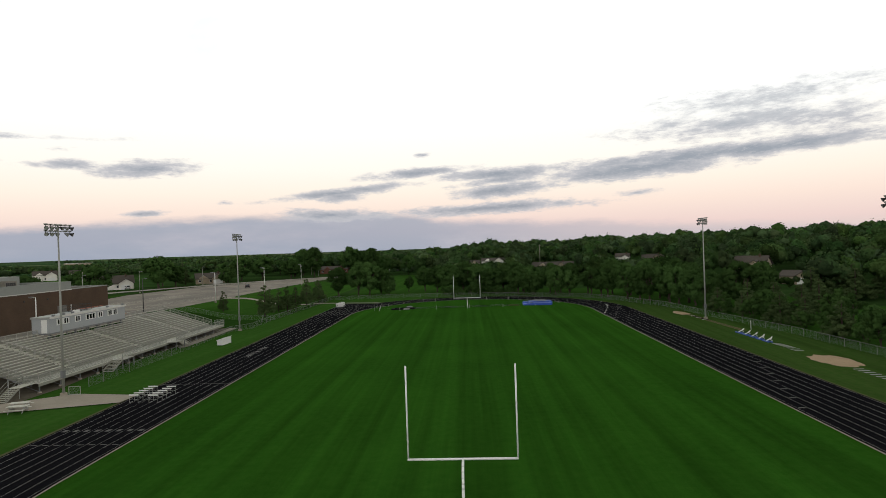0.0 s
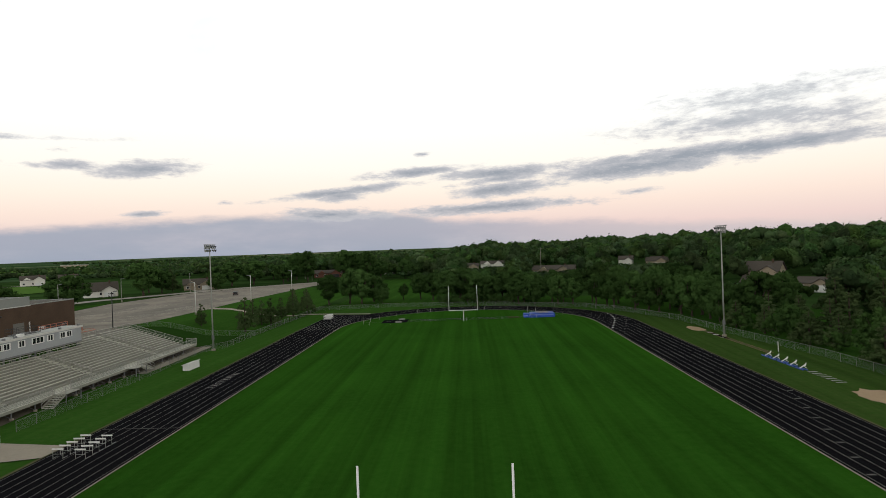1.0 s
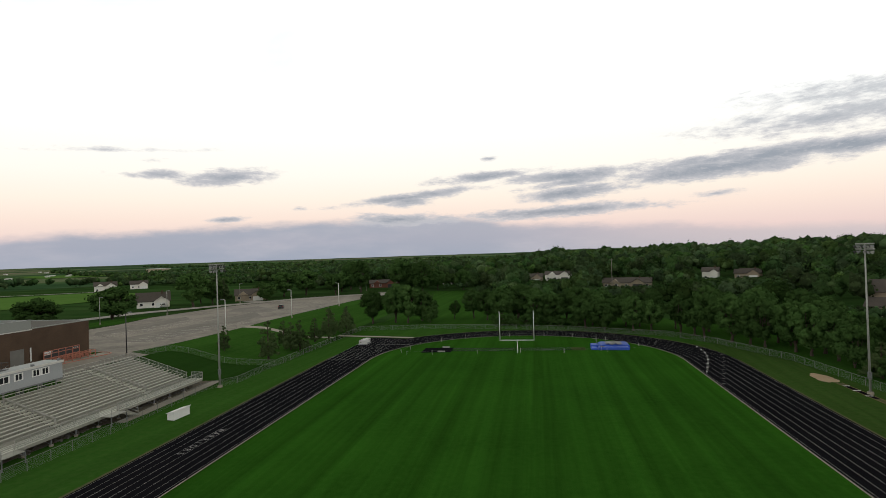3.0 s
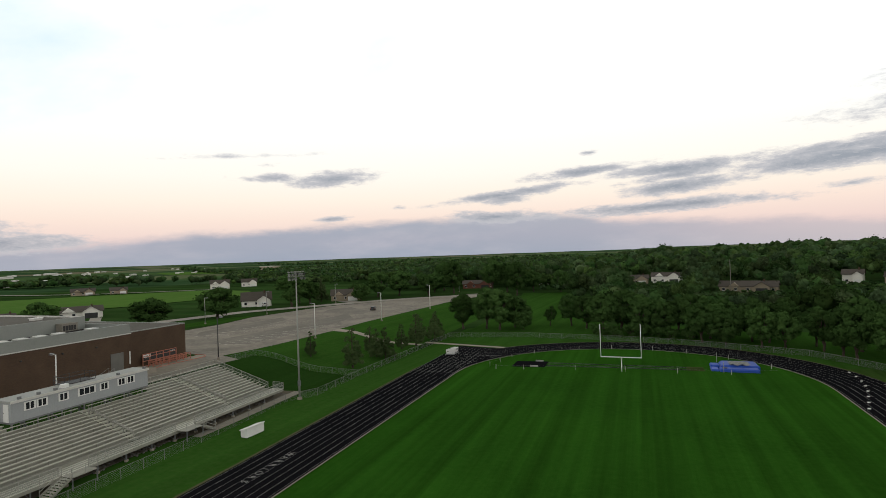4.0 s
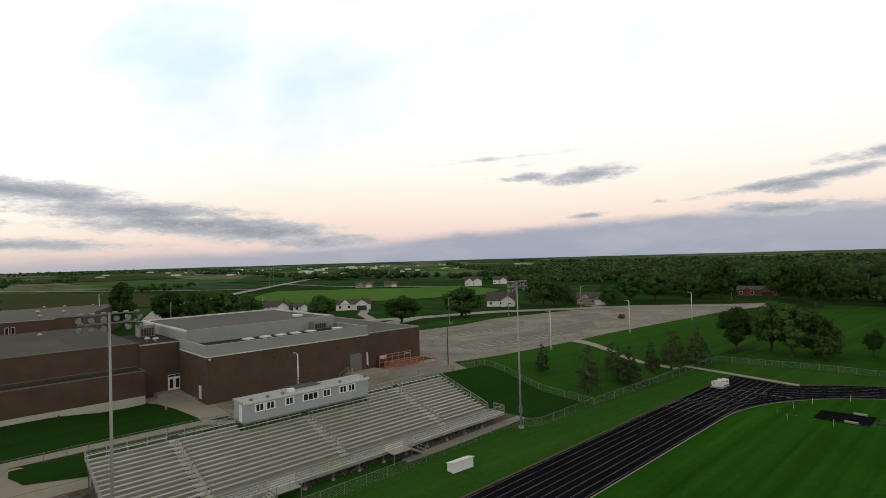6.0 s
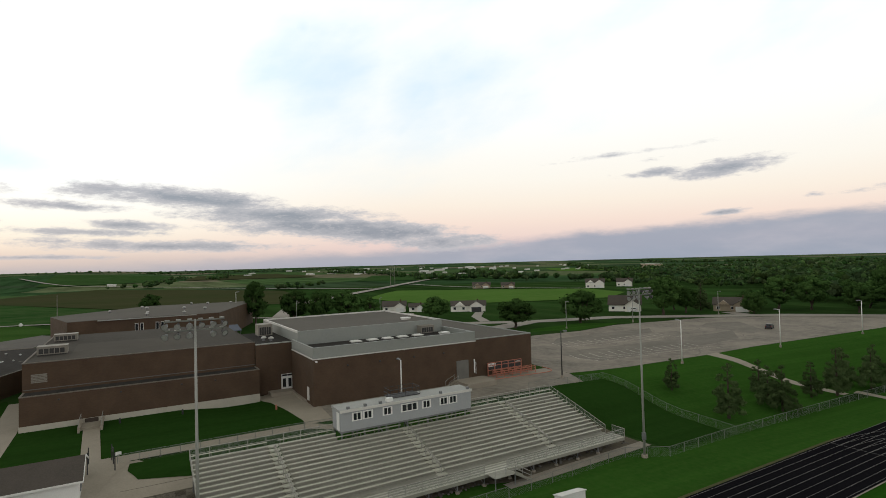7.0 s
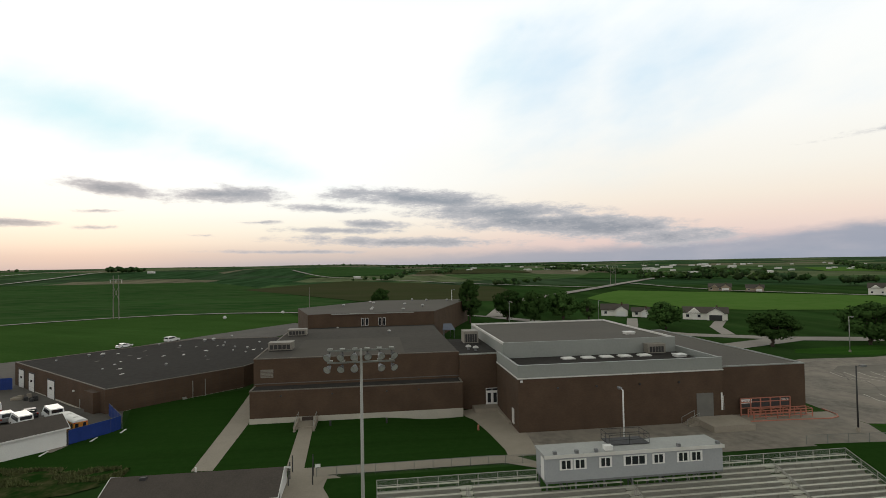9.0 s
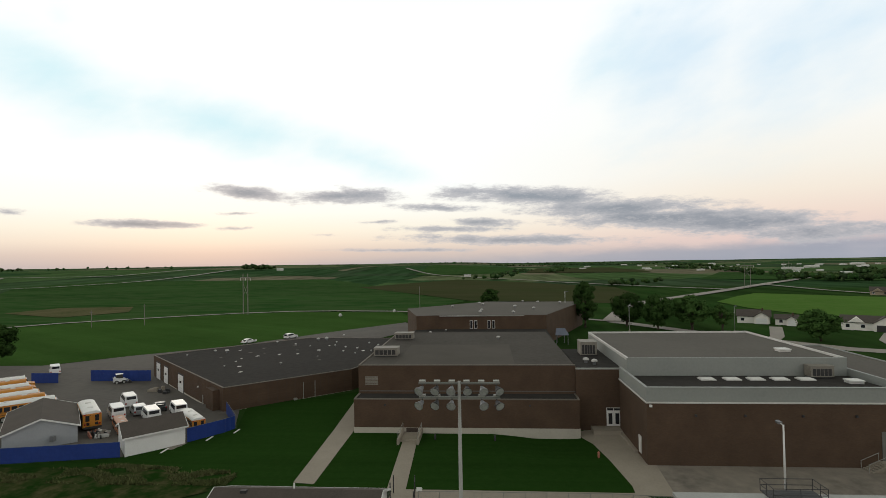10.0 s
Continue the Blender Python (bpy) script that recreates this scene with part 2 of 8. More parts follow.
def mown(name, light, dark, worn, width, angle=0.0, stripes=0.35):
    """Mown turf: faint passes of the mower along one direction, patches and fine grain."""
    m = material(name, (light, dark, worn), 0.9, scales=(0.05, 1.3), bump=0.5, bump_scale=6.0, spread=0.6, spec=0.0)
    nt = m.node_tree
    nd, ln = nt.nodes, nt.links
    bsdf = nd["Principled BSDF"]
    src = bsdf.inputs["Base Color"].links[0].from_socket
    geo = nd.new("ShaderNodeNewGeometry")
    rot = nd.new("ShaderNodeVectorRotate")
    rot.rotation_type = "Z_AXIS"
    rot.inputs["Angle"].default_value = radians(angle)
    ln.new(geo.outputs["Position"], rot.inputs["Vector"])
    stretch = nd.new("ShaderNodeVectorMath")
    stretch.operation = "MULTIPLY"
    stretch.inputs[1].default_value = (1.0 / width, 0.006, 0.0)
    ln.new(rot.outputs[0], stretch.inputs[0])
    streak = nd.new("ShaderNodeTexNoise")
    streak.inputs["Scale"].default_value, streak.inputs["Detail"].default_value, streak.inputs["Roughness"].default_value = 1.0, 5, 0.65
    ln.new(stretch.outputs[0], streak.inputs["Vector"])
    hsv = nd.new("ShaderNodeHueSaturation")
    r = nd.new("ShaderNodeMapRange")
    r.inputs["From Min"].default_value, r.inputs["From Max"].default_value = 0.3, 0.7
    r.inputs["To Min"].default_value, r.inputs["To Max"].default_value = 1 - stripes, 1 + stripes
    ln.new(streak.outputs["Fac"], r.inputs["Value"])
    ln.new(r.outputs[0], hsv.inputs["Value"])
    ln.new(src, hsv.inputs["Color"])
    ln.new(hsv.outputs[0], bsdf.inputs["Base Color"])
    # blades catch the low sky at grazing angles
    bsdf.inputs["Sheen Weight"].default_value, bsdf.inputs["Sheen Roughness"].default_value = 0.025, 0.45
    bsdf.inputs["Sheen Tint"].default_value = (0.30, 0.72, 0.14, 1)
    return m


TURF = mown("mown_turf", (0.0185, 0.078, 0.0065), (0.0072, 0.037, 0.0032), (0.027, 0.084, 0.0095), 2.6)
LAWN = mown("lawn", (0.024, 0.079, 0.010), (0.0135, 0.050, 0.006), (0.046, 0.090, 0.020), 3.5, 4, 0.22)
# darker copy of LAWN beside buildings and bleachers, the shade put into its colour
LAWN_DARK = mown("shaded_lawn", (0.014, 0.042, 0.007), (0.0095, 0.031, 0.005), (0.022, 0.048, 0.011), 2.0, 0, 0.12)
COUNTRY = material("country_ground", ((0.026, 0.064, 0.016), (0.016, 0.044, 0.010), (0.042, 0.066, 0.023)), 0.95, scales=(0.004, 0.05), spread=0.5, spec=0.0)


def patchwork(m):
    """Far farmland: parcels of crops, stubble and pasture laid out along the section lines, with some haze put into
    their paler colours.
    """
    nt = m.node_tree
    nd, ln = nt.nodes, nt.links
    bsdf = nd["Principled BSDF"]
    src = bsdf.inputs["Base Color"].links[0].from_socket
    geo = nd.new("ShaderNodeNewGeometry")
    scale = nd.new("ShaderNodeVectorMath")
    scale.operation = "MULTIPLY"
    scale.inputs[1].default_value = (1 / 330.0, 1 / 210.0, 0.0)
    ln.new(geo.outputs["Position"], scale.inputs[0])
    cell = nd.new("ShaderNodeTexVoronoi")
    cell.distance, cell.inputs["Scale"].default_value, cell.inputs["Randomness"].default_value = "CHEBYCHEV", 1.0, 0.7
    ln.new(scale.outputs[0], cell.inputs["Vector"])
    sep = nd.new("ShaderNodeSeparateColor")
    ln.new(cell.outputs["Color"], sep.inputs[0])
    ramp = nd.new("ShaderNodeValToRGB")
    ramp.color_ramp.interpolation = "CONSTANT"
    for i, (p, c) in enumerate(((0.0, (0.034, 0.072, 0.030)), (0.28, (0.060, 0.105, 0.040)), (0.48, (0.042, 0.070, 0.036)), (0.62, (0.110, 0.135, 0.070)), (0.78, (0.15, 0.140, 0.095)), (0.9, (0.050, 0.090, 0.040)))):
        e = ramp.color_ramp.elements[i] if i < 2 else ramp.color_ramp.elements.new(p)
        e.position, e.color = p, (*c, 1)
    ln.new(sep.outputs[0], ramp.inputs[0])
    dist = nd.new("ShaderNodeVectorMath")
    dist.operation = "DISTANCE"
    dist.inputs[1].default_value = (-20, 70, 0)
    ln.new(geo.outputs["Position"], dist.inputs[0])
    away = nd.new("ShaderNodeMapRange")
    away.inputs["From Min"].default_value, away.inputs["From Max"].default_value = 520, 560
    ln.new(dist.outputs["Value"], away.inputs["Value"])
    mixer = nd.new("ShaderNodeMix")
    mixer.data_type = "RGBA"
    ln.new(away.outputs[0], mixer.inputs[0])
    ln.new(src, mixer.inputs[6])
    ln.new(ramp.outputs[0], mixer.inputs[7])
    # drilled rows and uneven growth within each parcel
    rows = nd.new("ShaderNodeVectorMath")
    rows.operation = "MULTIPLY"
    rows.inputs[1].default_value = (0.006, 0.05, 0.0)
    ln.new(geo.outputs["Position"], rows.inputs[0])
    growth = nd.new("ShaderNodeTexNoise")
    growth.inputs["Scale"].default_value, growth.inputs["Detail"].default_value, growth.inputs["Roughness"].default_value = 1.0, 6, 0.62
    ln.new(rows.outputs[0], growth.inputs["Vector"])
    span = nd.new("ShaderNodeMapRange")
    span.inputs["From Min"].default_value, span.inputs["From Max"].default_value = 0.32, 0.68
    span.inputs["To Min"].default_value, span.inputs["To Max"].default_value = 0.62, 1.38
    ln.new(growth.outputs["Fac"], span.inputs["Value"])
    tone = nd.new("ShaderNodeHueSaturation")
    ln.new(span.outputs[0], tone.inputs["Value"])
    ln.new(mixer.outputs[2], tone.inputs["Color"])
    ln.new(tone.outputs[0], bsdf.inputs["Base Color"])


patchwork(COUNTRY)
MEADOW = material("bright_meadow", ((0.082, 0.172, 0.034), (0.058, 0.130, 0.025), (0.105, 0.170, 0.046)), 0.95, scales=(0.02, 0.2), spec=0.0)
SOY = material("soybean_rows", ((0.030, 0.082, 0.021), (0.018, 0.056, 0.014), (0.074, 0.106, 0.044)), 0.95, scales=(0.02, 0.20), spread=0.30, spec=0.0, stretch=(1, 0.25, 1))
WEST = mown("west_grass", (0.036, 0.082, 0.018), (0.021, 0.058, 0.011), (0.056, 0.090, 0.029), 16.0, 30, 0.2)
PLOUGHED = material("bare_field", ((0.060, 0.056, 0.030), (0.034, 0.054, 0.020), (0.070, 0.072, 0.036)), 0.95, scales=(0.01, 0.1), spec=0.0, stretch=(1, 0.2, 1))
DRY = material("dry_grass", ((0.012, 0.034, 0.006), (0.10, 0.095, 0.045), (0.030, 0.050, 0.014)), 0.95, scales=(0.22, 1.6), spec=0.0)
STRAW = material("straw_coloured_grass", ((0.115, 0.105, 0.056), (0.052, 0.068, 0.026), (0.14, 0.125, 0.07)), 0.95, scales=(0.06, 0.6), spread=0.35, spec=0.0)
LAWN_WORN = mown("worn_verge_grass", (0.027, 0.063, 0.011), (0.017, 0.046, 0.007), (0.052, 0.070, 0.023), 2.4, 3, 0.25)
DOOR_BROWN = material("dull_brown_door", ((0.055, 0.040, 0.032), (0.042, 0.031, 0.025)), 0.6, scales=(0.6, 5.0))
DOOR_GREY = material("dull_steel_door", ((0.16, 0.155, 0.14), (0.12, 0.118, 0.108)), 0.6, scales=(0.6, 5.0))
EDGE = material("worn_verge", ((0.085, 0.080, 0.042), (0.035, 0.060, 0.018), (0.13, 0.115, 0.07)), 0.95, scales=(0.35, 2.5), spec=0.0)
DIRT = material("bare_dirt", ((0.12, 0.105, 0.080), (0.075, 0.068, 0.05), (0.17, 0.15, 0.12)), 0.95, scales=(0.5, 4.0), bump=0.4, spec=0.0)
COPING = material("weathered_coping", ((0.17, 0.145, 0.12), (0.12, 0.105, 0.088), (0.21, 0.185, 0.155)), 0.8, scales=(0.6, 5.0))
DRY_PATCH = material("thin_dry_grass", ((0.011, 0.034, 0.006), (0.066, 0.062, 0.029), (0.012, 0.036, 0.0065)), 0.95, scales=(0.34, 1.3), spread=0.22, spec=0.0, bump=0.5, bump_scale=5.0)
TRACK = material("track_rubber", ((0.0050, 0.0050, 0.0068), (0.0080, 0.0078, 0.0098), (0.0135, 0.013, 0.0148)), 0.95, scales=(0.15, 3.0), bump=0.2, bump_scale=60, spec=0.0)
LINE_FAINT = material("faded_white_line", ((0.085, 0.083, 0.08), (0.03, 0.03, 0.03), (0.12, 0.117, 0.113)), 0.8, scales=(0.8, 6.0))
LINE = material("worn_white_line", ((0.235, 0.23, 0.224), (0.105, 0.102, 0.10), (0.27, 0.265, 0.258)), 0.8, scales=(0.4, 5.0))
WHITE = material("white_paint", ((0.78, 0.78, 0.76), (0.70, 0.70, 0.68), (0.62, 0.61, 0.58)), 0.5, scales=(0.7, 8.0))
GOAL_WHITE = material("goal_white", ((0.86, 0.86, 0.86), (0.80, 0.80, 0.80)), 0.35)
CONCRETE = material("concrete", ((0.29, 0.255, 0.205), (0.225, 0.197, 0.158), (0.34, 0.30, 0.245)), 0.9, scales=(0.35, 4.0), bump=0.15)
LOT = material("lot_asphalt", ((0.235, 0.208, 0.172), (0.125, 0.111, 0.094), (0.275, 0.242, 0.200)), 0.9, scales=(0.10, 0.7), spread=0.3, bump=0.1)
LOT_WORN = material("stained_asphalt", ((0.150, 0.134, 0.112), (0.225, 0.200, 0.166), (0.112, 0.101, 0.088)), 0.9, scales=(0.16, 0.9), spread=0.34, bump=0.1, stretch=(1.0, 0.45, 1.0))
ROAD = material("road_concrete", ((0.31, 0.285, 0.25), (0.24, 0.22, 0.195)), 0.9, scales=(0.08, 1.0))
GRAVEL = material("gravel", ((0.24, 0.21, 0.17), (0.16, 0.14, 0.115), (0.32, 0.29, 0.25)), 0.95, scales=(0.6, 7.0), bump=0.4)
SAND = material("sand", ((0.35, 0.25, 0.155), (0.25, 0.175, 0.105), (0.41, 0.30, 0.19)), 0.95, scales=(0.5, 5.0), bump=0.3)
ALU = material("weathered_aluminium", ((0.55, 0.545, 0.47), (0.46, 0.455, 0.39), (0.40, 0.395, 0.34)), 0.55, 0.05, scales=(0.5, 6.0), random_share=0.10)
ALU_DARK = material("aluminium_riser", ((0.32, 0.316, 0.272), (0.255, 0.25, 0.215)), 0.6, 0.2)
FENCE = material("dull_galvanised_pipe", ((0.17, 0.18, 0.165), (0.13, 0.14, 0.125), (0.21, 0.22, 0.20)), 0.6, 0.1, scales=(0.8, 10))
GALV = material("galvanised_steel", ((0.31, 0.315, 0.29), (0.245, 0.25, 0.23), (0.37, 0.37, 0.34)), 0.55, 0.15, scales=(0.8, 10))
MESHWIRE = material("chain_link_wire", ((0.20, 0.215, 0.20), (0.155, 0.17, 0.155)), 0.6, 0.1)
SIDING = material("grey_siding", ((0.36, 0.375, 0.385), (0.32, 0.335, 0.345), (0.28, 0.29, 0.295)), 0.6, scales=(0.4, 5.0))
BAND = material("grey_metal_band", ((0.265, 0.28, 0.26), (0.225, 0.24, 0.225), (0.30, 0.315, 0.295)), 0.5, 0.1, scales=(0.2, 3.0))
TRIM = material("pale_trim", ((0.62, 0.61, 0.58), (0.52, 0.51, 0.48)), 0.6)
ROOF = material("roof_membrane", ((0.045, 0.042, 0.040), (0.033, 0.031, 0.030), (0.064, 0.060, 0.056)), 0.95, scales=(0.07, 0.9), spec=0.03)
PLINTH = material("pale_foundation", ((0.46, 0.43, 0.36), (0.36, 0.335, 0.28), (0.50, 0.47, 0.40)), 0.9, scales=(0.5, 4.0), bump=0.2)
ROOF_GRAVEL = material("roof_ballast", ((0.136, 0.127, 0.115), (0.105, 0.098, 0.089), (0.158, 0.149, 0.136)), 0.95, scales=(0.06, 2.0), spec=0.03)
SHINGLE = material("asphalt_shingle", ((0.072, 0.060, 0.051), (0.048, 0.041, 0.035), (0.098, 0.083, 0.071)), 0.9, scales=(0.5, 6.0), bump=0.3, bump_scale=8)
GLASS_DARK = material("dark_window", ((0.015, 0.017, 0.02), (0.03, 0.032, 0.036)), 0.12, spec=0.6)
STEEL_GREY = material("painted_steel", ((0.20, 0.205, 0.21), (0.15, 0.155, 0.16)), 0.5, 0.2)
DARK = material("dark_metal", ((0.03, 0.03, 0.032), (0.045, 0.044, 0.044)), 0.6)
RED = material("salmon_red_paint", ((0.42, 0.155, 0.10), (0.34, 0.12, 0.08), (0.46, 0.20, 0.14)), 0.6)
BLUE = material("blue_vinyl", ((0.012, 0.038, 0.20), (0.009, 0.028, 0.15), (0.02, 0.05, 0.24)), 0.55, scales=(0.5, 4))
BARK = material("bark", ((0.070, 0.052, 0.038), (0.045, 0.034, 0.026)), 0.95, scales=(2, 12), bump=0.4)
LEAF = material("leaves", ((0.040, 0.084, 0.023), (0.023, 0.055, 0.015), (0.066, 0.112, 0.032)), 0.8, scales=(0.12, 1.6), random_share=0.32, spec=0.0)
LEAF_FAR = material("far_leaves", ((0.036, 0.074, 0.024), (0.014, 0.035, 0.013), (0.060, 0.098, 0.032)), 0.85, scales=(0.09, 0.5), random_share=0.38, bump=0.9, bump_scale=0.9, spec=0.0, island=True, deep=0.5)


def crown_tones(m, across, share):
    """Neighbouring crowns differ in tone, as mixed species do: one tone for each cell of the plan."""
    nd, ln = m.node_tree.nodes, m.node_tree.links
    base = nd["Principled BSDF"].inputs["Base Color"]
    src = base.links[0].from_socket
    geo = nd.new("ShaderNodeNewGeometry")
    plan = nd.new("ShaderNodeVectorMath")
    plan.operation = "MULTIPLY"
    plan.inputs[1].default_value = (1 / across, 1 / across, 0.0)
    ln.new(geo.outputs["Position"], plan.inputs[0])
    cell = nd.new("ShaderNodeTexVoronoi")
    cell.inputs["Scale"].default_value = 1.0
    ln.new(plan.outputs[0], cell.inputs["Vector"])
    sep = nd.new("ShaderNodeSeparateColor")
    ln.new(cell.outputs["Color"], sep.inputs[0])
    tone = nd.new("ShaderNodeHueSaturation")
    for k, socket, lo, hi in ((0, "Value", 1 - share, 1 + share), (1, "Hue", 0.475, 0.515), (2, "Saturation", 0.8, 1.12)):
        r = nd.new("ShaderNodeMapRange")
        r.inputs["To Min"].default_value, r.inputs["To Max"].default_value = lo, hi
        ln.new(sep.outputs[k], r.inputs["Value"])
        ln.new(r.outputs[0], tone.inputs[socket])
    ln.new(src, tone.inputs["Color"])
    ln.new(tone.outputs[0], base)


crown_tones(LEAF_FAR, 9.5, 0.42)
NEEDLE = material("needles", ((0.062, 0.100, 0.036), (0.042, 0.074, 0.027), (0.096, 0.124, 0.052)), 0.8, scales=(0.5, 3), random_share=0.2, spec=0.0)


def brick_material():
    m = bpy.data.materials.new("brown_brick")
    m.use_nodes = True
    nt = m.node_tree
    nd, ln = nt.nodes, nt.links
    bsdf = nd["Principled BSDF"]
    geo = nd.new("ShaderNodeNewGeometry")
    sep = nd.new("ShaderNodeSeparateXYZ")
    ln.new(geo.outputs["Position"], sep.inputs[0])
    along = nd.new("ShaderNodeMath")
    along.operation = "ADD"
    ln.new(sep.outputs[0], along.inputs[0])
    ln.new(sep.outputs[1], along.inputs[1])
    comb = nd.new("ShaderNodeCombineXYZ")
    ln.new(along.outputs[0], comb.inputs[0])
    ln.new(sep.outputs[2], comb.inputs[1])
    br = nd.new("ShaderNodeTexBrick")
    br.inputs["Color1"].default_value, br.inputs["Color2"].default_value = (0.090, 0.057, 0.0365, 1), (0.075, 0.048, 0.031, 1)
    br.inputs["Mortar"].default_value = (0.076, 0.054, 0.040, 1)
    br.inputs["Scale"].default_value, br.inputs["Mortar Size"].default_value = 1.0, 0.010
    br.inputs["Brick Width"].default_value, br.inputs["Row Height"].default_value = 0.30, 0.10
    ln.new(comb.outputs[0], br.inputs["Vector"])
    n = nd.new("ShaderNodeTexNoise")
    n.inputs["Scale"].default_value, n.inputs["Detail"].default_value = 0.35, 6
    ln.new(geo.outputs["Position"], n.inputs["Vector"])
    hsv = nd.new("ShaderNodeHueSaturation")
    r = nd.new("ShaderNodeMapRange")
    r.inputs["From Min"].default_value, r.inputs["From Max"].default_value = 0.3, 0.7
    r.inputs["To Min"].default_value, r.inputs["To Max"].default_value = 0.88, 1.12
    ln.new(n.outputs["Fac"], r.inputs["Value"])
    ln.new(r.outputs[0], hsv.inputs["Value"])
    ln.new(br.outputs["Color"], hsv.inputs["Color"])
    ln.new(hsv.outputs[0], bsdf.inputs["Base Color"])
    bsdf.inputs["Roughness"].default_value = 0.85
    bsdf.inputs["Specular IOR Level"].default_value = 0.2
    b = nd.new("ShaderNodeBump")
    b.inputs["Strength"].default_value, b.inputs["Distance"].default_value = 0.4, 0.01
    ln.new(br.outputs["Fac"], b.inputs["Height"])
    b.invert = True
    ln.new(b.outputs[0], bsdf.inputs["Normal"])
    return m


BRICK = brick_material()

# ---------------- mesh helpers ----------------


class Shape:
    """Collects faces of one mesh."""

    def __init__(self):
        self.verts, self.faces = [], []

    def add(self, verts, faces):
        n = len(self.verts)
        self.verts += [tuple(v) for v in verts]
        self.faces += [tuple(i + n for i in f) for f in faces]
        return self

    def box(self, x0, y0, z0, x1, y1, z1, m=None):
        vs = [Vector(v) for v in ((x0, y0, z0), (x1, y0, z0), (x1, y1, z0), (x0, y1, z0), (x0, y0, z1), (x1, y0, z1), (x1, y1, z1), (x0, y1, z1))]
        if m:
            vs = [m @ v for v in vs]
        return self.add(vs, [(0, 3, 2, 1), (4, 5, 6, 7), (0, 1, 5, 4), (1, 2, 6, 5), (2, 3, 7, 6), (3, 0, 4, 7)])

    def prism(self, outline, z0, z1):
        """A vertical prism over an anticlockwise outline."""
        n = len(outline)
        vs = [(x, y, z0) for x, y in outline] + [(x, y, z1) for x, y in outline]
        return self.add(vs, [tuple(range(n - 1, -1, -1)), tuple(range(n, 2 * n))] + [(i, (i + 1) % n, n + (i + 1) % n, n + i) for i in range(n)])

    def rod(self, a, b, r0, r1=None, sides=8, caps=True):
        a, b = Vector(a), Vector(b)
        r1 = r0 if r1 is None else r1
        q = (b - a).to_track_quat("Z", "Y")
        vs = []
        for p, r in ((a, r0), (b, r1)):
            vs += [p + q @ Vector((r * math.cos(2 * math.pi * i / sides), r * math.sin(2 * math.pi * i / sides), 0)) for i in range(sides)]
        fs = [(i, (i + 1) % sides, sides + (i + 1) % sides, sides + i) for i in range(sides)]
        if caps:
            fs += [tuple(range(sides - 1, -1, -1)), tuple(range(sides, 2 * sides))]
        return self.add(vs, fs)

    def bar(self, a, b, w, h):
        """A rectangular bar from a to b, w wide, h high."""
        a, b = Vector(a), Vector(b)
        d = b - a
        m = Matrix.Translation(a) @ d.to_track_quat("Y", "Z").to_matrix().to_4x4()
        return self.box(-w / 2, 0, -h / 2, w / 2, d.length, h / 2, m)


def base_of(ob):
    p = Vector((0, 0, 0))
    while ob:
        p += ob.location
        ob = ob.parent
    return p


def mesh_of(name, shape, mat, origin=(0, 0, 0), smooth=False):
    me = bpy.data.meshes.new(name)
    ox, oy, oz = origin
    me.from_pydata([(x - ox, y - oy, z - oz) for x, y, z in shape.verts], [], shape.faces)
    me.materials.append(mat)
    if smooth:
        me.polygons.foreach_set("use_smooth", [True] * len(me.polygons))
    me.update()
    return me


def thing(name, at, label, category, group="", kind=""):
    ob = new(name)
    ob.location = at
    ob.empty_display_size = 0.3
    return tagged(ob, label, category, group, kind)


def part(name, shape, mat, parent, label="", smooth=False):
    ob = new(name, mesh_of(name, shape, mat, base_of(parent), smooth))
    ob.parent = parent
    return tagged(ob, label)


def single(name, shape, mat, label, category="", kind="", group="", smooth=False, at=None):
    """A thing of one mesh, with its origin at its base."""
    vs = np.array(shape.verts)
    o = at or (float(vs[:, 0].mean()), float(vs[:, 1].mean()), float(vs[:, 2].min()))
    ob = new(name, mesh_of(name, shape, mat, o, smooth))
    ob.location = o
    return tagged(ob, label, category, group, kind)


# ---------------- terrain ----------------


def step(a, b, v):
    t = min(1.0, max(0.0, (v - a) / (b - a)))
    return t * t * (3 - 2 * t)


def height(x, y):
    """Ground level: the playing field is level, the school stands on a terrace, woods rise to the east."""
    terrace = step(-58.0, -74.0, x) * (2.7 - 0.55 * step(118, 150, y))
    east = 9.0 * step(70.0, 300.0, x) * step(-400, 60, y + 0.3 * x)
    north = 7.0 * step(240.0, 520.0, y) * step(-70.0, 40.0, x) * (1 - 0.6 * step(70.0, 300.0, x))
    d = math.hypot(x + 20, y - 70)
    far = step(350, 1600, d)
    roll = 5.0 * noise.noise((x / 420.0, y / 420.0, 0.3)) + 3.0 * noise.noise((x / 1500.0, y / 1500.0, 4.0))
    rise = 9.0 * step(1600, 4600, d)
    ridge = 15.0 * step(900, 1500, d) * step(-100, -500, x) * step(250, -150, y)
    into, down = (x + 109.5 - y + 23.0) / 1.4142, -(x + 109.5 + y - 23.0) / 1.4142   # off and along the workshop's yard wall
    terrace -= 0.75 * step(15.0, 2.0, abs(into)) * step(3.0, 14.0, down) * step(56.0, 46.0, down)
    terrace -= 0.65 * step(9.0, 2.0, math.hypot(0.8 * (x + 97.5), y - 77.0))
    return terrace + east + north + far * roll + rise * (1 - 0.6 * step(250, -150, y) * step(-100, -500, x)) + ridge


def grid_axis(lo, hi, stepping, ends):
    """Even steps between lo and hi, growing steps out to the ends."""
    vals = list(np.arange(lo, hi + 0.01, stepping))
    for sign, start, end in ((1, hi, ends[1]), (-1, lo, ends[0])):
        s, v = stepping, start
        while (v - end) * sign < 0:
            s *= 1.09
            v += sign * s
            vals.append(v)
    return sorted(vals)


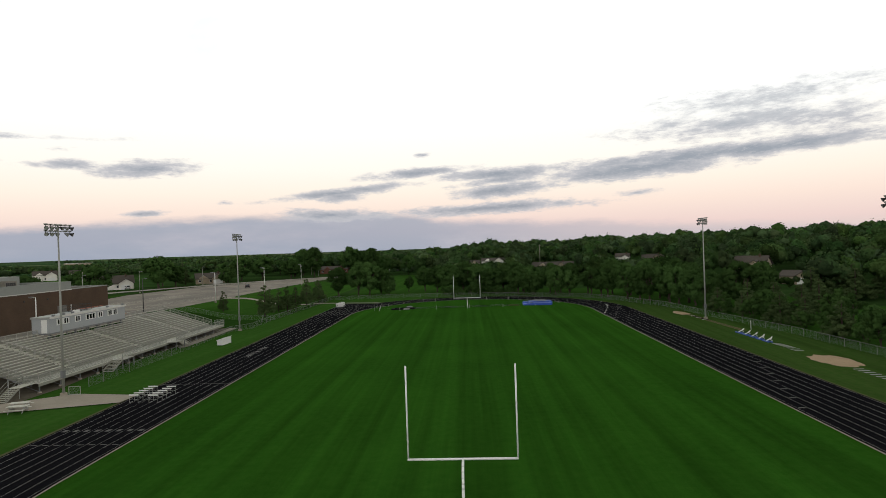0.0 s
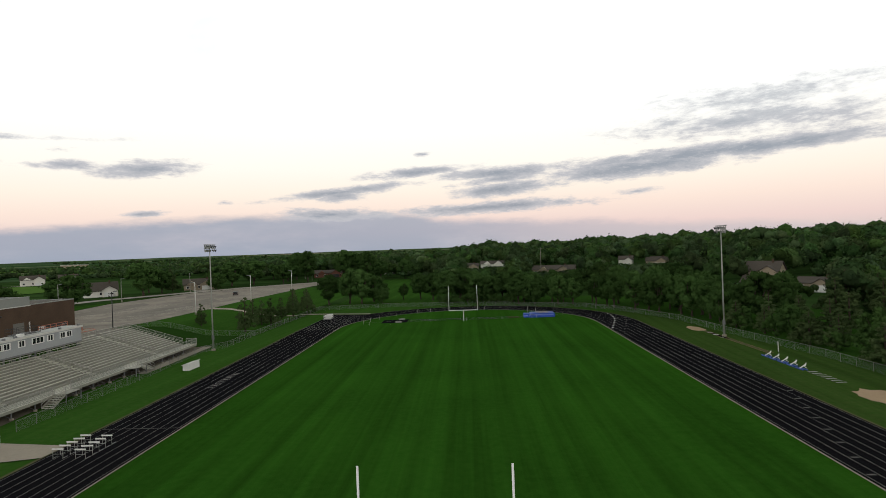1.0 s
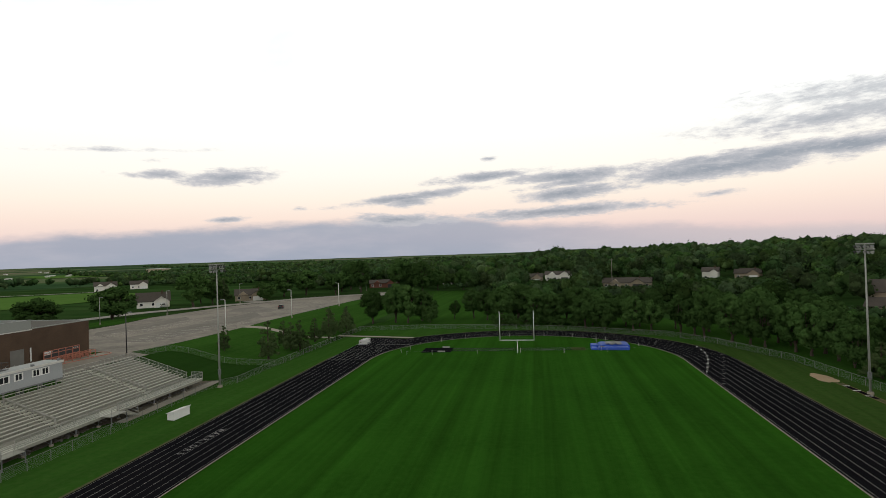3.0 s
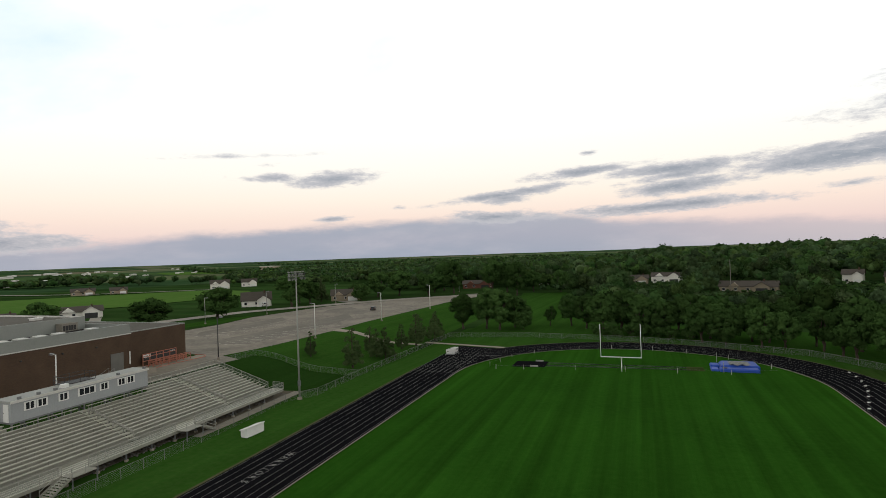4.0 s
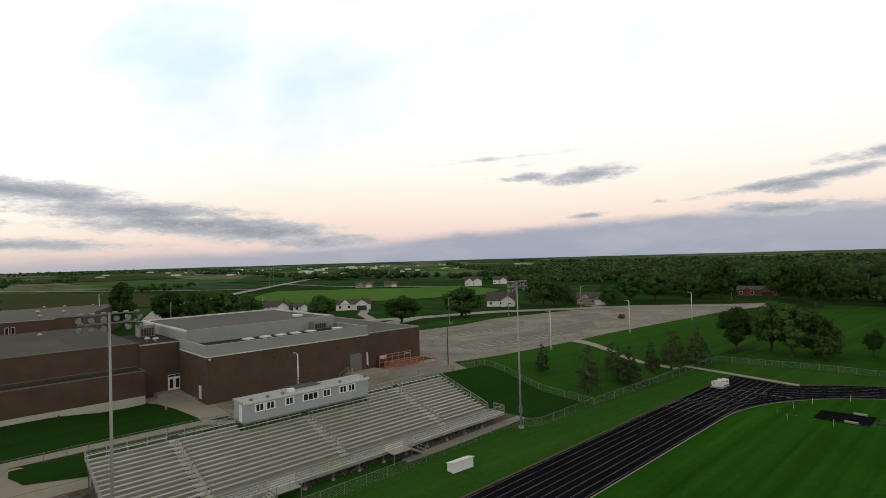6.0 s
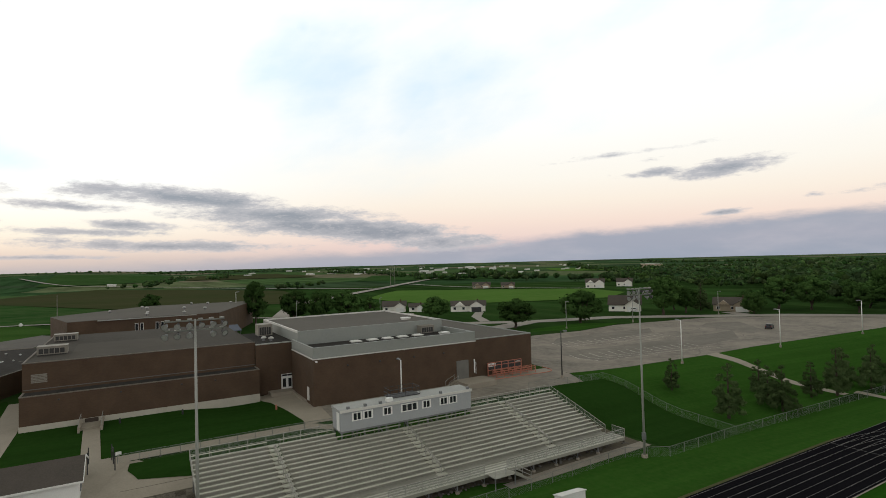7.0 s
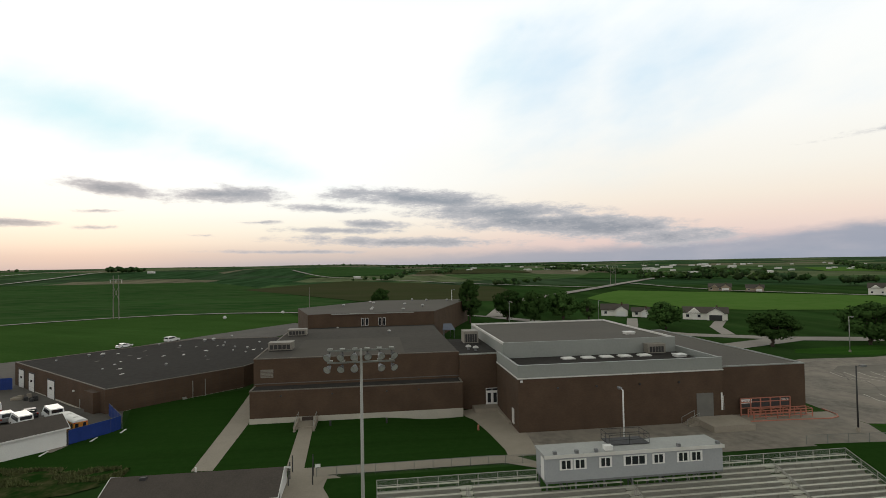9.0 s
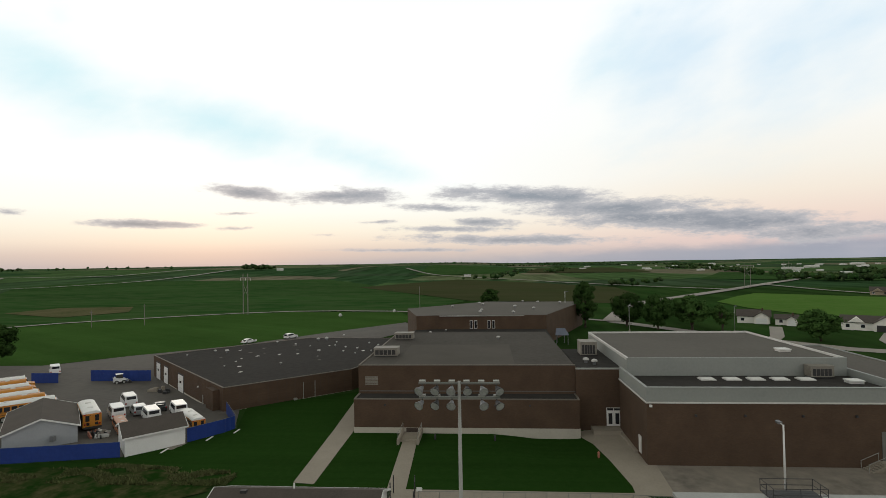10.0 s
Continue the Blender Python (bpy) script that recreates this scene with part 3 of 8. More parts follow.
XS, YS = grid_axis(-170, 90, 2.0, (-4700, 4700)), grid_axis(-40, 240, 3.0, (-4700, 4700))
LEVELS = np.array([[height(x, y) for x in XS] for y in YS])


def level(x, y):
    """The ground sheet's own level, between its grid points."""
    i = min(max(int(np.searchsorted(XS, x)) - 1, 0), len(XS) - 2)
    j = min(max(int(np.searchsorted(YS, y)) - 1, 0), len(YS) - 2)
    u, v = (x - XS[i]) / (XS[i + 1] - XS[i]), (y - YS[j]) / (YS[j + 1] - YS[j])
    q = LEVELS
    return float((q[j, i] * (1 - u) + q[j, i + 1] * u) * (1 - v) + (q[j + 1, i] * (1 - u) + q[j + 1, i + 1] * u) * v)


def build_ground():
    xs, ys = XS, YS
    s = Shape()
    s.verts = [(x, y, float(LEVELS[j, i])) for j, y in enumerate(ys) for i, x in enumerate(xs)]
    n = len(xs)
    s.faces = [(j * n + i, j * n + i + 1, (j + 1) * n + i + 1, (j + 1) * n + i) for j in range(len(ys) - 1) for i in range(n - 1)]
    return single("ground", s, COUNTRY, "rough green grass ground reaching to the horizon", kind="structure", smooth=True, at=(0, 0, 0))


def draped(name, outline, mat, lift, label, every=2.0, kind="structure", category="", thick=0.0):
    """A sheet that follows the ground inside an outline."""
    bm = bmesh.new()
    bm.faces.new([bm.verts.new((x, y, 0)) for x, y in outline])
    xs, ys = [p[0] for p in outline], [p[1] for p in outline]
    for axis, lo, hi in ((0, min(xs), max(xs)), (1, min(ys), max(ys))):
        for v in np.arange(lo + every, hi - 0.01, every):
            co, no = [0, 0, 0], [0, 0, 0]
            co[axis], no[axis] = float(v), 1
            bmesh.ops.bisect_plane(bm, geom=bm.verts[:] + bm.edges[:] + bm.faces[:], plane_co=co, plane_no=no)
    for v in bm.verts:
        v.co.z = level(v.co.x, v.co.y) + lift
    bm.normal_update()
    for f in bm.faces:
        if f.normal.z < 0:
            f.normal_flip()
    me = bpy.data.meshes.new(name)
    bm.to_mesh(me)
    bm.free()
    me.materials.append(mat)
    return tagged(new(name, me), label, category, kind=kind)


build_ground()
# ---------------- ground covers ----------------
CX, Y0, Y1 = 0.6, 40.5, 140.5            # track axis, ends of the straights
R_IN, R_OUT = 31.3, 40.6


def arc(cx, cy, r, a0, a1, n):
    return [(cx + r * math.cos(radians(a0 + (a1 - a0) * i / n)), cy + r * math.sin(radians(a0 + (a1 - a0) * i / n))) for i in range(n + 1)]


def oval(r, n=40):
    return arc(CX, Y1, r, 0, 180, n) + arc(CX, Y0, r, 180, 360, n)


def ring(r0, r1, z, n=40):
    a, b = oval(r0, n), oval(r1, n)
    m = len(a)
    return Shape().add([(x, y, z) for x, y in a] + [(x, y, z) for x, y in b], [(i, m + i, m + (i + 1) % m, (i + 1) % m) for i in range(m)])


def flat(outline, z):
    return Shape().add([(x, y, z) for x, y in outline], [tuple(range(len(outline)))])


# infield turf
single("field", flat(oval(R_IN - 0.1, 48), 0.022), TURF, "mown dark green grass football field with faint mower stripes", kind="structure", at=(0, 0, 0))
# banks of lawn round the track
draped("lawn", [(-58, -30), (58, -30), (58, 100), (52, 128), (46, 150), (38, 168), (14, 181), (-2, 184), (-25, 187), (-47, 184), (-49, 134), (-52, 118), (-58, 60)], LAWN, 0.008,
       "green grass verge between the track and the fence", every=30)
draped("east_lawn", [(57.4, 50.0), (57.3, 60.0), (56.1, 97.0), (52.6, 119.0), (50.4, 140.0), (43.1, 158.5), (35.6, 169.6), (12.6, 180.2), (-1.5, 183.7), (-25.0, 186.2), (-46.7, 183.3), (-46.7, 200.0), (-20.0, 214.0), (10.0, 212.0), (40.0, 204.0), (66.0, 190.0), (86.0, 160.0), (95.0, 120.0), (100.0, 50.0)], LAWN, 0.07, "mown grass beneath the trees beyond the fence", every=3)
track = thing("track", (CX, 90, 0), "black rubber running track with eight worn white lane lines", "running track", kind="structure")
part("surface", ring(R_IN, R_OUT, 0.030), TRACK, track)
chute = Shape().add([(-40.0, 140.5, 0.034), (-30.7, 140.5, 0.034), (-29.6, 168.2, 0.034), (-39.4, 170.2, 0.034)], [(0, 1, 2, 3)])
part("chute", chute, TRACK, track)
part("worn_edge", ring(R_OUT + 0.02, R_OUT + 0.42, 0.020), EDGE, track, "worn earthy outer edge")
part("curb", ring(R_IN - 0.20, R_IN - 0.02, 0.045), GRAVEL, track, "pale concrete inner edge")
for k in range(9):
    r = R_IN + 0.30 + 1.09 * k
    part("lane_line", ring(r - 0.022, r + 0.022, 0.040), LINE, track)
for k in range(9):
    x = CX - (R_IN + 0.30 + 1.09 * k)
    part("lane_line", Shape().box(x - 0.022, 140.5, 0.036, x + 0.022, 168.3 + 0.2 * k, 0.042), LINE, track)
for yy in (141.0, 70.2):
    part("start_line", Shape().box(CX - R_OUT + 0.3, yy, 0.036, CX - R_IN - 0.3, yy + 0.09, 0.046), LINE_FAINT, track)


def letters(text, size, m, depth=0.004):
    """Words in the built-in face as a mesh shape, laid by the matrix m."""
    cu = bpy.data.curves.new("letters", "FONT")
    cu.body, cu.size, cu.extrude = text, size, depth
    cu.align_x, cu.align_y = "CENTER", "CENTER"
    ob = new("letters", cu)
    me = ob.to_mesh()
    s = Shape().add([m @ v.co for v in me.vertices], [tuple(p.vertices) for p in me.polygons])
    ob.to_mesh_clear()
    bpy.data.objects.remove(ob)
    return s


for k, ch in enumerate("WARRIORS"):
    m = Matrix.Translation((-36.0, 95.6 - 1.14 * k, 0.040)) @ Matrix.Rotation(radians(-90), 4, "Z")
    part("painted_letter", letters(ch, 1.15, m), LINE, track)
for k in range(8):
    x = CX - (R_IN + 0.84 + 1.09 * k)
    part("lane_mark", Shape().box(x - 0.22, 52.2, 0.036, x + 0.22, 52.8, 0.044), LINE_FAINT, track)
    part("lane_mark", Shape().box(x - 0.3, 48.6, 0.036, x + 0.3, 48.75, 0.044), LINE_FAINT, track)

# stagger marks in the east lanes and the hurdle marks in the bend
for k in range(8):
    x = CX + R_IN + 0.30 + 1.09 * k
    part("stagger_mark", Shape().box(x + 0.2, 55.5 + 3.4 * k, 0.036, x + 0.9, 55.75 + 3.4 * k, 0.046), LINE_FAINT, track)
    for start, wide in ((131.0 + 3.45 * k, 0.55), (122.6 + 3.4 * k, 0.30)):
        r = R_IN + 0.85 + 1.09 * k
        a = max(0.0, start - Y1) / r
        m = Matrix.Translation((CX + r * math.cos(a), min(start, Y1) + r * math.sin(a), 0)) @ Matrix.Rotation(a, 4, "Z")
        part("relay_mark", Shape().add([m @ Vector(v) for v in ((-0.34, -0.6 * wide, 0.044), (0.05, -0.6 * wide, 0.044), (0.34, 0.6 * wide, 0.044), (-0.05, 0.6 * wide, 0.044))], [(0, 1, 2, 3)]), WHITE if wide > 0.3 else LINE, track)
for k in range(7):
    part("exchange_dash", Shape().box(-34.6 + 1.25 * k, 158.9, 0.036, -33.8 + 1.25 * k, 159.1, 0.046), LINE, track)

# paved and bare patches west of the track
draped("bleacher_pad", [(-52.6, 121.3), (-69.5, 121.6), (-69.5, 60.5), (-53.4, 60.5), (-53.0, 70), (-54.5, 80), (-54.5, 95), (-53.0, 99), (-52.4, 104), (-52.2, 113)], DIRT, 0.05, "bare dirt and gravel beneath the bleachers")
draped("pad_strip", [(-52.2, 121.4), (-54.0, 121.4), (-53.7, 113), (-53.4, 104), (-53.0, 97.5), (-51.6, 97.5), (-51.6, 104), (-51.9, 113)], GRAVEL, 0.09, "trodden tan gravel strip along the bleachers")
draped("crosswalk_slab", [(-40.1, 62.0), (-39.9, 65.2), (-48.5, 66.3), (-54.5, 62.5), (-60.5, 58.0), (-70.0, 58.5), (-77.5, 61.5), (-77.5, 56.8), (-62.0, 55.0), (-52.0, 58.5)], CONCRETE, 0.11, "worn concrete path from the track to the bleachers")
draped("terrace_paving", [(-76.4, 86.5), (-76.4, 133.5), (-84.0, 137.0), (-90.3, 137.0), (-90.3, 118.0), (-88.0, 118.0), (-88.0, 86.5), (-80.0, 86.5)], LOT, 0.06, "grey concrete service apron behind the gymnasium")
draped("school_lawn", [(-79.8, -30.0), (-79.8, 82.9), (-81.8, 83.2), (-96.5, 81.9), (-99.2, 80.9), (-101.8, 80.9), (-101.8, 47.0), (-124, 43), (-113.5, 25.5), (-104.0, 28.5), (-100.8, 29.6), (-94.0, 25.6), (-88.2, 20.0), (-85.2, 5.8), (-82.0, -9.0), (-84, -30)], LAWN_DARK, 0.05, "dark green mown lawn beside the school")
draped("walk_to_door", [(-79.6, 82.9), (-79.3, 86.9), (-88.0, 87.6), (-101.9, 87.6), (-101.9, 80.8), (-99.2, 80.8), (-96.5, 81.8), (-81.8, 83.1)], CONCRETE, 0.09, "concrete walk leading to the double door")
draped("walk_long", [(-81.3, 45.4), (-81.0, 47.9), (-99.2, 47.8), (-121.0, 46.6), (-121.0, 43.6), (-100.0, 44.7)], CONCRETE, 0.09, "pale concrete walk along the auditorium corner")
draped("walk_stairs", [(-79.5, 56.4), (-79.5, 58.5), (-99.0, 57.6), (-99.0, 55.6)], CONCRETE, 0.09, "narrow concrete walk to the basement steps")
draped("walk_fence", [(-76.0, 57.0), (-80.0, 57.0), (-80.0, 83.4), (-76.6, 86.4), (-74.6, 86.4), (-77.5, 82.0), (-77.5, 60.5)], CONCRETE, 0.10, "concrete walk behind the bleachers fence")
draped("parking_lot", [(-84.2, 137.2), (-82.0, 152.0), (-80.5, 176.0), (-80.5, 195.0), (-76.0, 262.0), (-70.0, 300.0), (-72.0, 315.0), (-100.0, 284.0), (-126.0, 245.0), (-133.0, 205.0), (-129.5, 185.0), (-131.0, 167.0), (-118.0, 140.0), (-90.5, 136.8)], LOT, 0.05,
       "worn pale asphalt school parking lot with cracks and faded stall lines", every=5)
draped("stall_strip", [(-101.8, 150.2), (-89.8, 152.0), (-88.7, 171.0), (-89.2, 189.0), (-90.5, 206.0), (-100.3, 219.0), (-100.6, 197.0), (-102.0, 173.5), (-104.0, 157.4)], LOT_WORN, 0.062, "oil-stained darker asphalt under the parking stalls", every=5)
draped("stall_strip", [(-116.6, 161.9), (-111.6, 175.4), (-112.9, 198.7), (-119.6, 205.7), (-121.6, 185.1), (-121.8, 168.3)], LOT_WORN, 0.062, "oil-stained darker asphalt under the parking stalls", every=5)
draped("stall_strip", [(-112.3, 221.1), (-93.5, 217.0), (-94.0, 226.0), (-111.2, 241.0), (-116.5, 231.0)], LOT_WORN, 0.062, "scuffed darker asphalt beyond the parking stalls", every=5)
draped("lot_walk", [(-80.7, 176.5), (-80.7, 180.5), (-70.0, 175.5), (-50.0, 171.0), (-50.0, 169.0), (-70.0, 172.8)], CONCRETE, 0.10, "narrow concrete walk across the grass", every=2)
draped("chute_walk", [(-50.0, 172.6), (-50.0, 174.4), (-39.6, 172.4), (-27.8, 170.0), (-27.6, 168.4), (-39.6, 170.7)], CONCRETE, 0.09, "narrow worn concrete strip across the end of the chute", every=4)
draped("grass_west_of_lot", [(-84.0, 137.0), (-81.8, 152.0), (-80.3, 176.0), (-80.3, 195.0), (-75.8, 262.0), (-50, 262), (-49.3, 134.5), (-76.5, 138.6)], LAWN, 0.06, "green lawn between the fence and the parking lot", every=2)
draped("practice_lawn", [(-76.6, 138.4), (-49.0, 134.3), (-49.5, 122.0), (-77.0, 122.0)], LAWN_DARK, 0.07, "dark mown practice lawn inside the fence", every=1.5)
draped("apron_behind_bleachers", [(-65.0, 56.5), (-65.0, 67.0), (-70.0, 68.0), (-77.4, 62.2), (-77.4, 56.8)], CONCRETE, 0.05, "worn concrete apron at the end of the bleachers", every=1)
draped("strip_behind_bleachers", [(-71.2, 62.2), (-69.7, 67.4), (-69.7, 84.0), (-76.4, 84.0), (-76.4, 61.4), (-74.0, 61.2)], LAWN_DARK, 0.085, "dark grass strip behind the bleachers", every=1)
def ragged_disc(cx, cy, rx, ry, seed, n=26, low=0.82):
    r = random.Random(seed)
    return [(cx + rx * math.cos(a) * k, cy + ry * math.sin(a) * k) for a in [2 * math.pi * i / n for i in range(n)] for k in [r.uniform(low, 1.08)]]


draped("east_verge", [(41.5, 20.0), (57.2, 20.0), (57.1, 60.0), (55.9, 97.0), (52.3, 119.0), (50.1, 139.6), (42.8, 158.0), (37.9, 158.0), (40.3, 150.0), (41.5, 140.5)], LAWN_WORN, 0.022, "worn brownish green grass verge beside the track", every=4)
draped("sand_pit", ragged_disc(49.0, 75.5, 2.6, 4.0, 3), SAND, 0.05, "tan sand landing pit in the grass", every=8)
draped("sand_pit", ragged_disc(48.8, 126.8, 1.6, 3.2, 4), SAND, 0.05, "pale worn sand patch in the grass", every=8)

# ---------------- goal posts ----------------


def goal(y, back):
    g = thing("goal_post", (0, y + back * 1.9, 0), "white tubular steel football goal post on a gooseneck", "goal post", "goal posts of the field")
    y_b = y + back * 1.9
    neck = Shape().rod((0, y_b, 0), (0, y_b, 1.9), 0.085, sides=10)
    pts = [(0, y_b - back * 1.9 * (1 - math.cos(radians(a))) , 1.9 + 1.12 * math.sin(radians(a))) for a in range(0, 91, 15)]
    for a, b in zip(pts, pts[1:]):
        neck.rod(a, b, 0.085, sides=10)
    part("gooseneck", neck, GOAL_WHITE, g, smooth=True)
    part("crossbar", Shape().rod((-3.58, y, 3.05), (3.58, y, 3.05), 0.075, sides=10), GOAL_WHITE, g, smooth=True)
    for x in (-3.556, 3.556):
        part("upright", Shape().rod((x, y, 3.0), (x, y, 9.15), 0.055, sides=10), GOAL_WHITE, g, smooth=True)


goal(36.6, -1)
goal(146.33, 1)

# ---------------- floodlight masts ----------------


def flood_mast(x, y, face, cols=6):
    """A tall steel mast with two crossarms of floodlights that face along +x or -x."""
    z = height(x, y)
    mast = thing("floodlight_mast", (x, y, z), "tall galvanised steel floodlight mast with two rows of lamps", "light mast", "floodlights round the field")
    part("base_plate", Shape().rod((x, y, z), (x, y, z + 0.35), 0.42, 0.38, 12), CONCRETE, mast)
    part("pole", Shape().rod((x, y, z + 0.3), (x, y, z + ARM_HIGH + 0.1), 0.165, 0.08, 12), GALV, mast, smooth=True)
    for h in (ARM_LOW, ARM_HIGH):
        part("crossarm", Shape().box(x - 0.05, y - 2.15, z + h - 0.05, x + 0.05, y + 2.15, z + h + 0.05), FENCE, mast)
    for h in (ARM_LOW, ARM_HIGH):
        for k in range(cols):
            if h == ARM_LOW and k == 3:
                continue
            yy = y - 1.95 + 3.9 * k / (cols - 1)
            aim = Vector((face, (-0.55, -0.3, -0.1, 0.15, 0.35, 0.5)[k], -0.5)).normalized()
            part("ballast_lid", Shape().box(x - 0.12, yy - 0.16, z + h + 0.06, x + 0.16, yy + 0.16, z + h + 0.16), GALV, mast)
            c = Vector((x + face * 0.16, yy + aim.y * 0.3, z + h - 0.34))
            part("yoke", Shape().bar((x, yy, z + h), c - aim * 0.2, 0.05, 0.05), DARK, mast)
            lamp = Shape()
            prof = [(-0.30, 0.07), (-0.22, 0.11), (-0.08, 0.15), (0.12, 0.25), (0.17, 0.25)]
            for (d0, r0), (d1, r1) in zip(prof, prof[1:]):
                lamp.rod(c + aim * d0, c + aim * d1, r0, r1, 12, caps=(d0 == prof[0][0]))
            head = part("lamp_head", lamp, DARK if k % 2 else STEEL_GREY, mast, smooth=True)
            part("lens", Shape().rod(c + aim * 0.13, c + aim * 0.15, 0.23, 0.23, 12), FLOOD_LENS, head, "pale glass lens")
    part("ballast_box", Shape().box(x - 0.2, y - 0.18, z + 2.2, x + 0.2, y + 0.18, z + 3.1), STEEL_GREY, mast)


ARM_LOW, ARM_HIGH = 20.35, 21.1
FLOOD_LENS = material("floodlight_reflector", ((0.36, 0.36, 0.34), (0.20, 0.205, 0.20), (0.50, 0.50, 0.48)), 0.2, 0.0, scales=(3.0, 9.0), spec=0.6)
LENS = material("floodlight_lens", ((0.55, 0.56, 0.55), (0.45, 0.46, 0.46)), 0.2, spec=0.6)
for yy in (65.7, 117.2):
    flood_mast(-49.9, yy + (0.3 if yy < 90 else 0.0), 1)
    flood_mast(50.2, yy, -1)

# ---------------- bleachers ----------------
BY0, BY1, ROWS_N = 66.9, 116.8, 15
BX, BZ, TREAD, RISE = -55.9, 1.35, 0.735, 0.238
AISLES = (75.4, 91.4, 107.4)
WALK = 2.1                                # depth of the front walkway
WALK_END = BY1 + 1.3


RAIL = material("pale_pipe_rail", ((0.36, 0.355, 0.32), (0.28, 0.275, 0.25), (0.42, 0.41, 0.37)), 0.5, 0.1, scales=(0.8, 8))


def build_bleachers():
    b = thing("bleachers", (-61, 93, height(-61, 93)), "weathered aluminium grandstand bleachers with fifteen rows of planks", "bleachers")
    cuts = [BY0] + [v for a in AISLES for v in (a - 0.6, a + 0.6)] + [BY1]
    spans = list(zip(cuts[::2], cuts[1::2]))
    # front walkway
    for k in range(7):
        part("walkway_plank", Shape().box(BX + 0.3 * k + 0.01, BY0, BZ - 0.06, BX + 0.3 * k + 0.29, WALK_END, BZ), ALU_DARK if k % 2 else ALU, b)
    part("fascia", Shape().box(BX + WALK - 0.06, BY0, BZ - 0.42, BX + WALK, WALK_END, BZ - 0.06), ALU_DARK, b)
    brackets = Shape()
    for i in range(ROWS_N):
        x1, z = BX - i * TREAD, BZ + (i + 1) * RISE
        for y0, y1 in spans:
            if i >= ROWS_N - 2 and y0 < 99 and y1 > 84:
                pieces = [(y0, min(y1, 82.6)), (max(y0, 101.4), y1)]
            else:
                pieces = [(y0, y1)]
            for a, c in pieces:
                if c - a < 0.3:
                    continue
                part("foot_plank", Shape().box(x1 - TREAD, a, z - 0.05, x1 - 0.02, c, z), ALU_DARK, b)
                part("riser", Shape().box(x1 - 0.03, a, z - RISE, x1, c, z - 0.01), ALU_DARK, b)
                part("seat_plank", Shape().box(x1 - TREAD + 0.03, a, z + 0.40, x1 - TREAD + 0.30, c, z + 0.445), ALU, b)
                for yy in np.arange(a + 0.3, c, 1.83):
                    brackets.box(x1 - TREAD + 0.13, yy - 0.02, z, x1 - TREAD + 0.19, yy + 0.02, z + 0.40)
        for ya in AISLES:
            if i >= ROWS_N - 2 and 84 < ya < 99:
                continue
            part("aisle_step", Shape().box(x1 - TREAD, ya - 0.6, z - 0.05, x1, ya + 0.6, z).box(x1 - 0.38, ya - 0.5, z - 0.05 - RISE / 2, x1 + 0.0, ya + 0.5, z - RISE / 2), ALU, b)
    tagged(part("seat_bracket_set", brackets, ALU_DARK, b), kind="stuff")
    xb, zb = BX - ROWS_N * TREAD, BZ + ROWS_N * RISE
    # back and end rails with mesh
    def rail(name, a, c, h=1.07, mesh=True, every=2.0):
        a, c = Vector(a), Vector(c)
        n = max(1, round((c - a).length / every))
        r = thing_part(name, b)
        up = Vector((0, 0, h))
        for k in range(n + 1):
            p = a.lerp(c, k / n)
            part("post", Shape().rod(p, p + up, 0.038, sides=6), RAIL, r)
        for f in (1.0, 0.5):
            part("bar", Shape().rod(a + up * f, c + up * f, 0.034, sides=6), RAIL, r)
        if mesh:
            part("wire_mesh", link_mesh(a, c, h, 0.11), MESHWIRE, r)
    rail("back_rail", (xb, BY0, zb), (xb, 82.6, zb))
    rail("back_rail", (xb, 101.4, zb), (xb, BY1, zb))
    for yy in (BY0, BY1):
        rail("end_rail", (xb, yy, zb), (BX, yy, BZ + RISE))
        rail("end_rail", (BX, yy if yy < 90 else WALK_END, BZ), (BX + WALK, yy if yy < 90 else WALK_END, BZ))
    xf = BX + WALK - 0.04
    stops = [BY0, 80.6, 83.8, 95.6, 98.8, WALK_END]
    for a, c in zip(stops[::2], stops[1::2]):
        rail("front_rail", (xf, a, BZ), (xf, c, BZ))
    # aisle hand rails
    for ya in AISLES:
        r = thing_part("aisle_rail", b)
        n = ROWS_N - (4 if 84 < ya < 99 else 2)
        for side in (-0.09, 0.09):
            lo = Vector((BX - 0.5, ya + side, BZ + RISE + 0.9))
            hi = Vector((BX - n * TREAD, ya + side, BZ + n * RISE + 0.9))
            half = (lo + hi) / 2
            d = (hi - lo).normalized() * 0.5
            for p, q in ((lo, half - d), (half + d, hi)):
                part("bar", Shape().rod(p, q, 0.045, sides=6), RAIL, r)
                for e in (p, (p + q) / 2, q):
                    part("post", Shape().rod(e - Vector((0, 0, 0.9)), e, 0.04, sides=6), RAIL, r)
    # understructure
    for yy in np.arange(BY0 + 0.3, BY1, 3.55):
        yy = float(yy)
        f = Shape()
        for x in (BX + WALK - 0.2, BX - 2.2, BX - 5.4, BX - 8.6, xb + 0.2):
            top = BZ - 0.06 if x > BX else BZ + (BX - x) / TREAD * RISE - 0.1
            f.box(x - 0.06, yy - 0.06, height(x, yy), x + 0.06, yy + 0.06, top)
        f.bar((BX, yy, BZ - 0.08), (xb, yy, zb - 0.16), 0.1, 0.2)
        f.bar((BX + WALK - 0.2, yy, height(BX + WALK - 0.2, yy) + 0.2), (BX - 2.2, yy, BZ + 0.5), 0.06, 0.06)
        part("support_frame", f, STEEL_GREY, b)
        part("footing", Shape().rod((BX + WALK - 0.2, yy, height(BX + WALK - 0.2, yy) - 0.1), (BX + WALK - 0.2, yy, height(BX + WALK - 0.2, yy) + 0.22), 0.24, sides=10), CONCRETE, b)
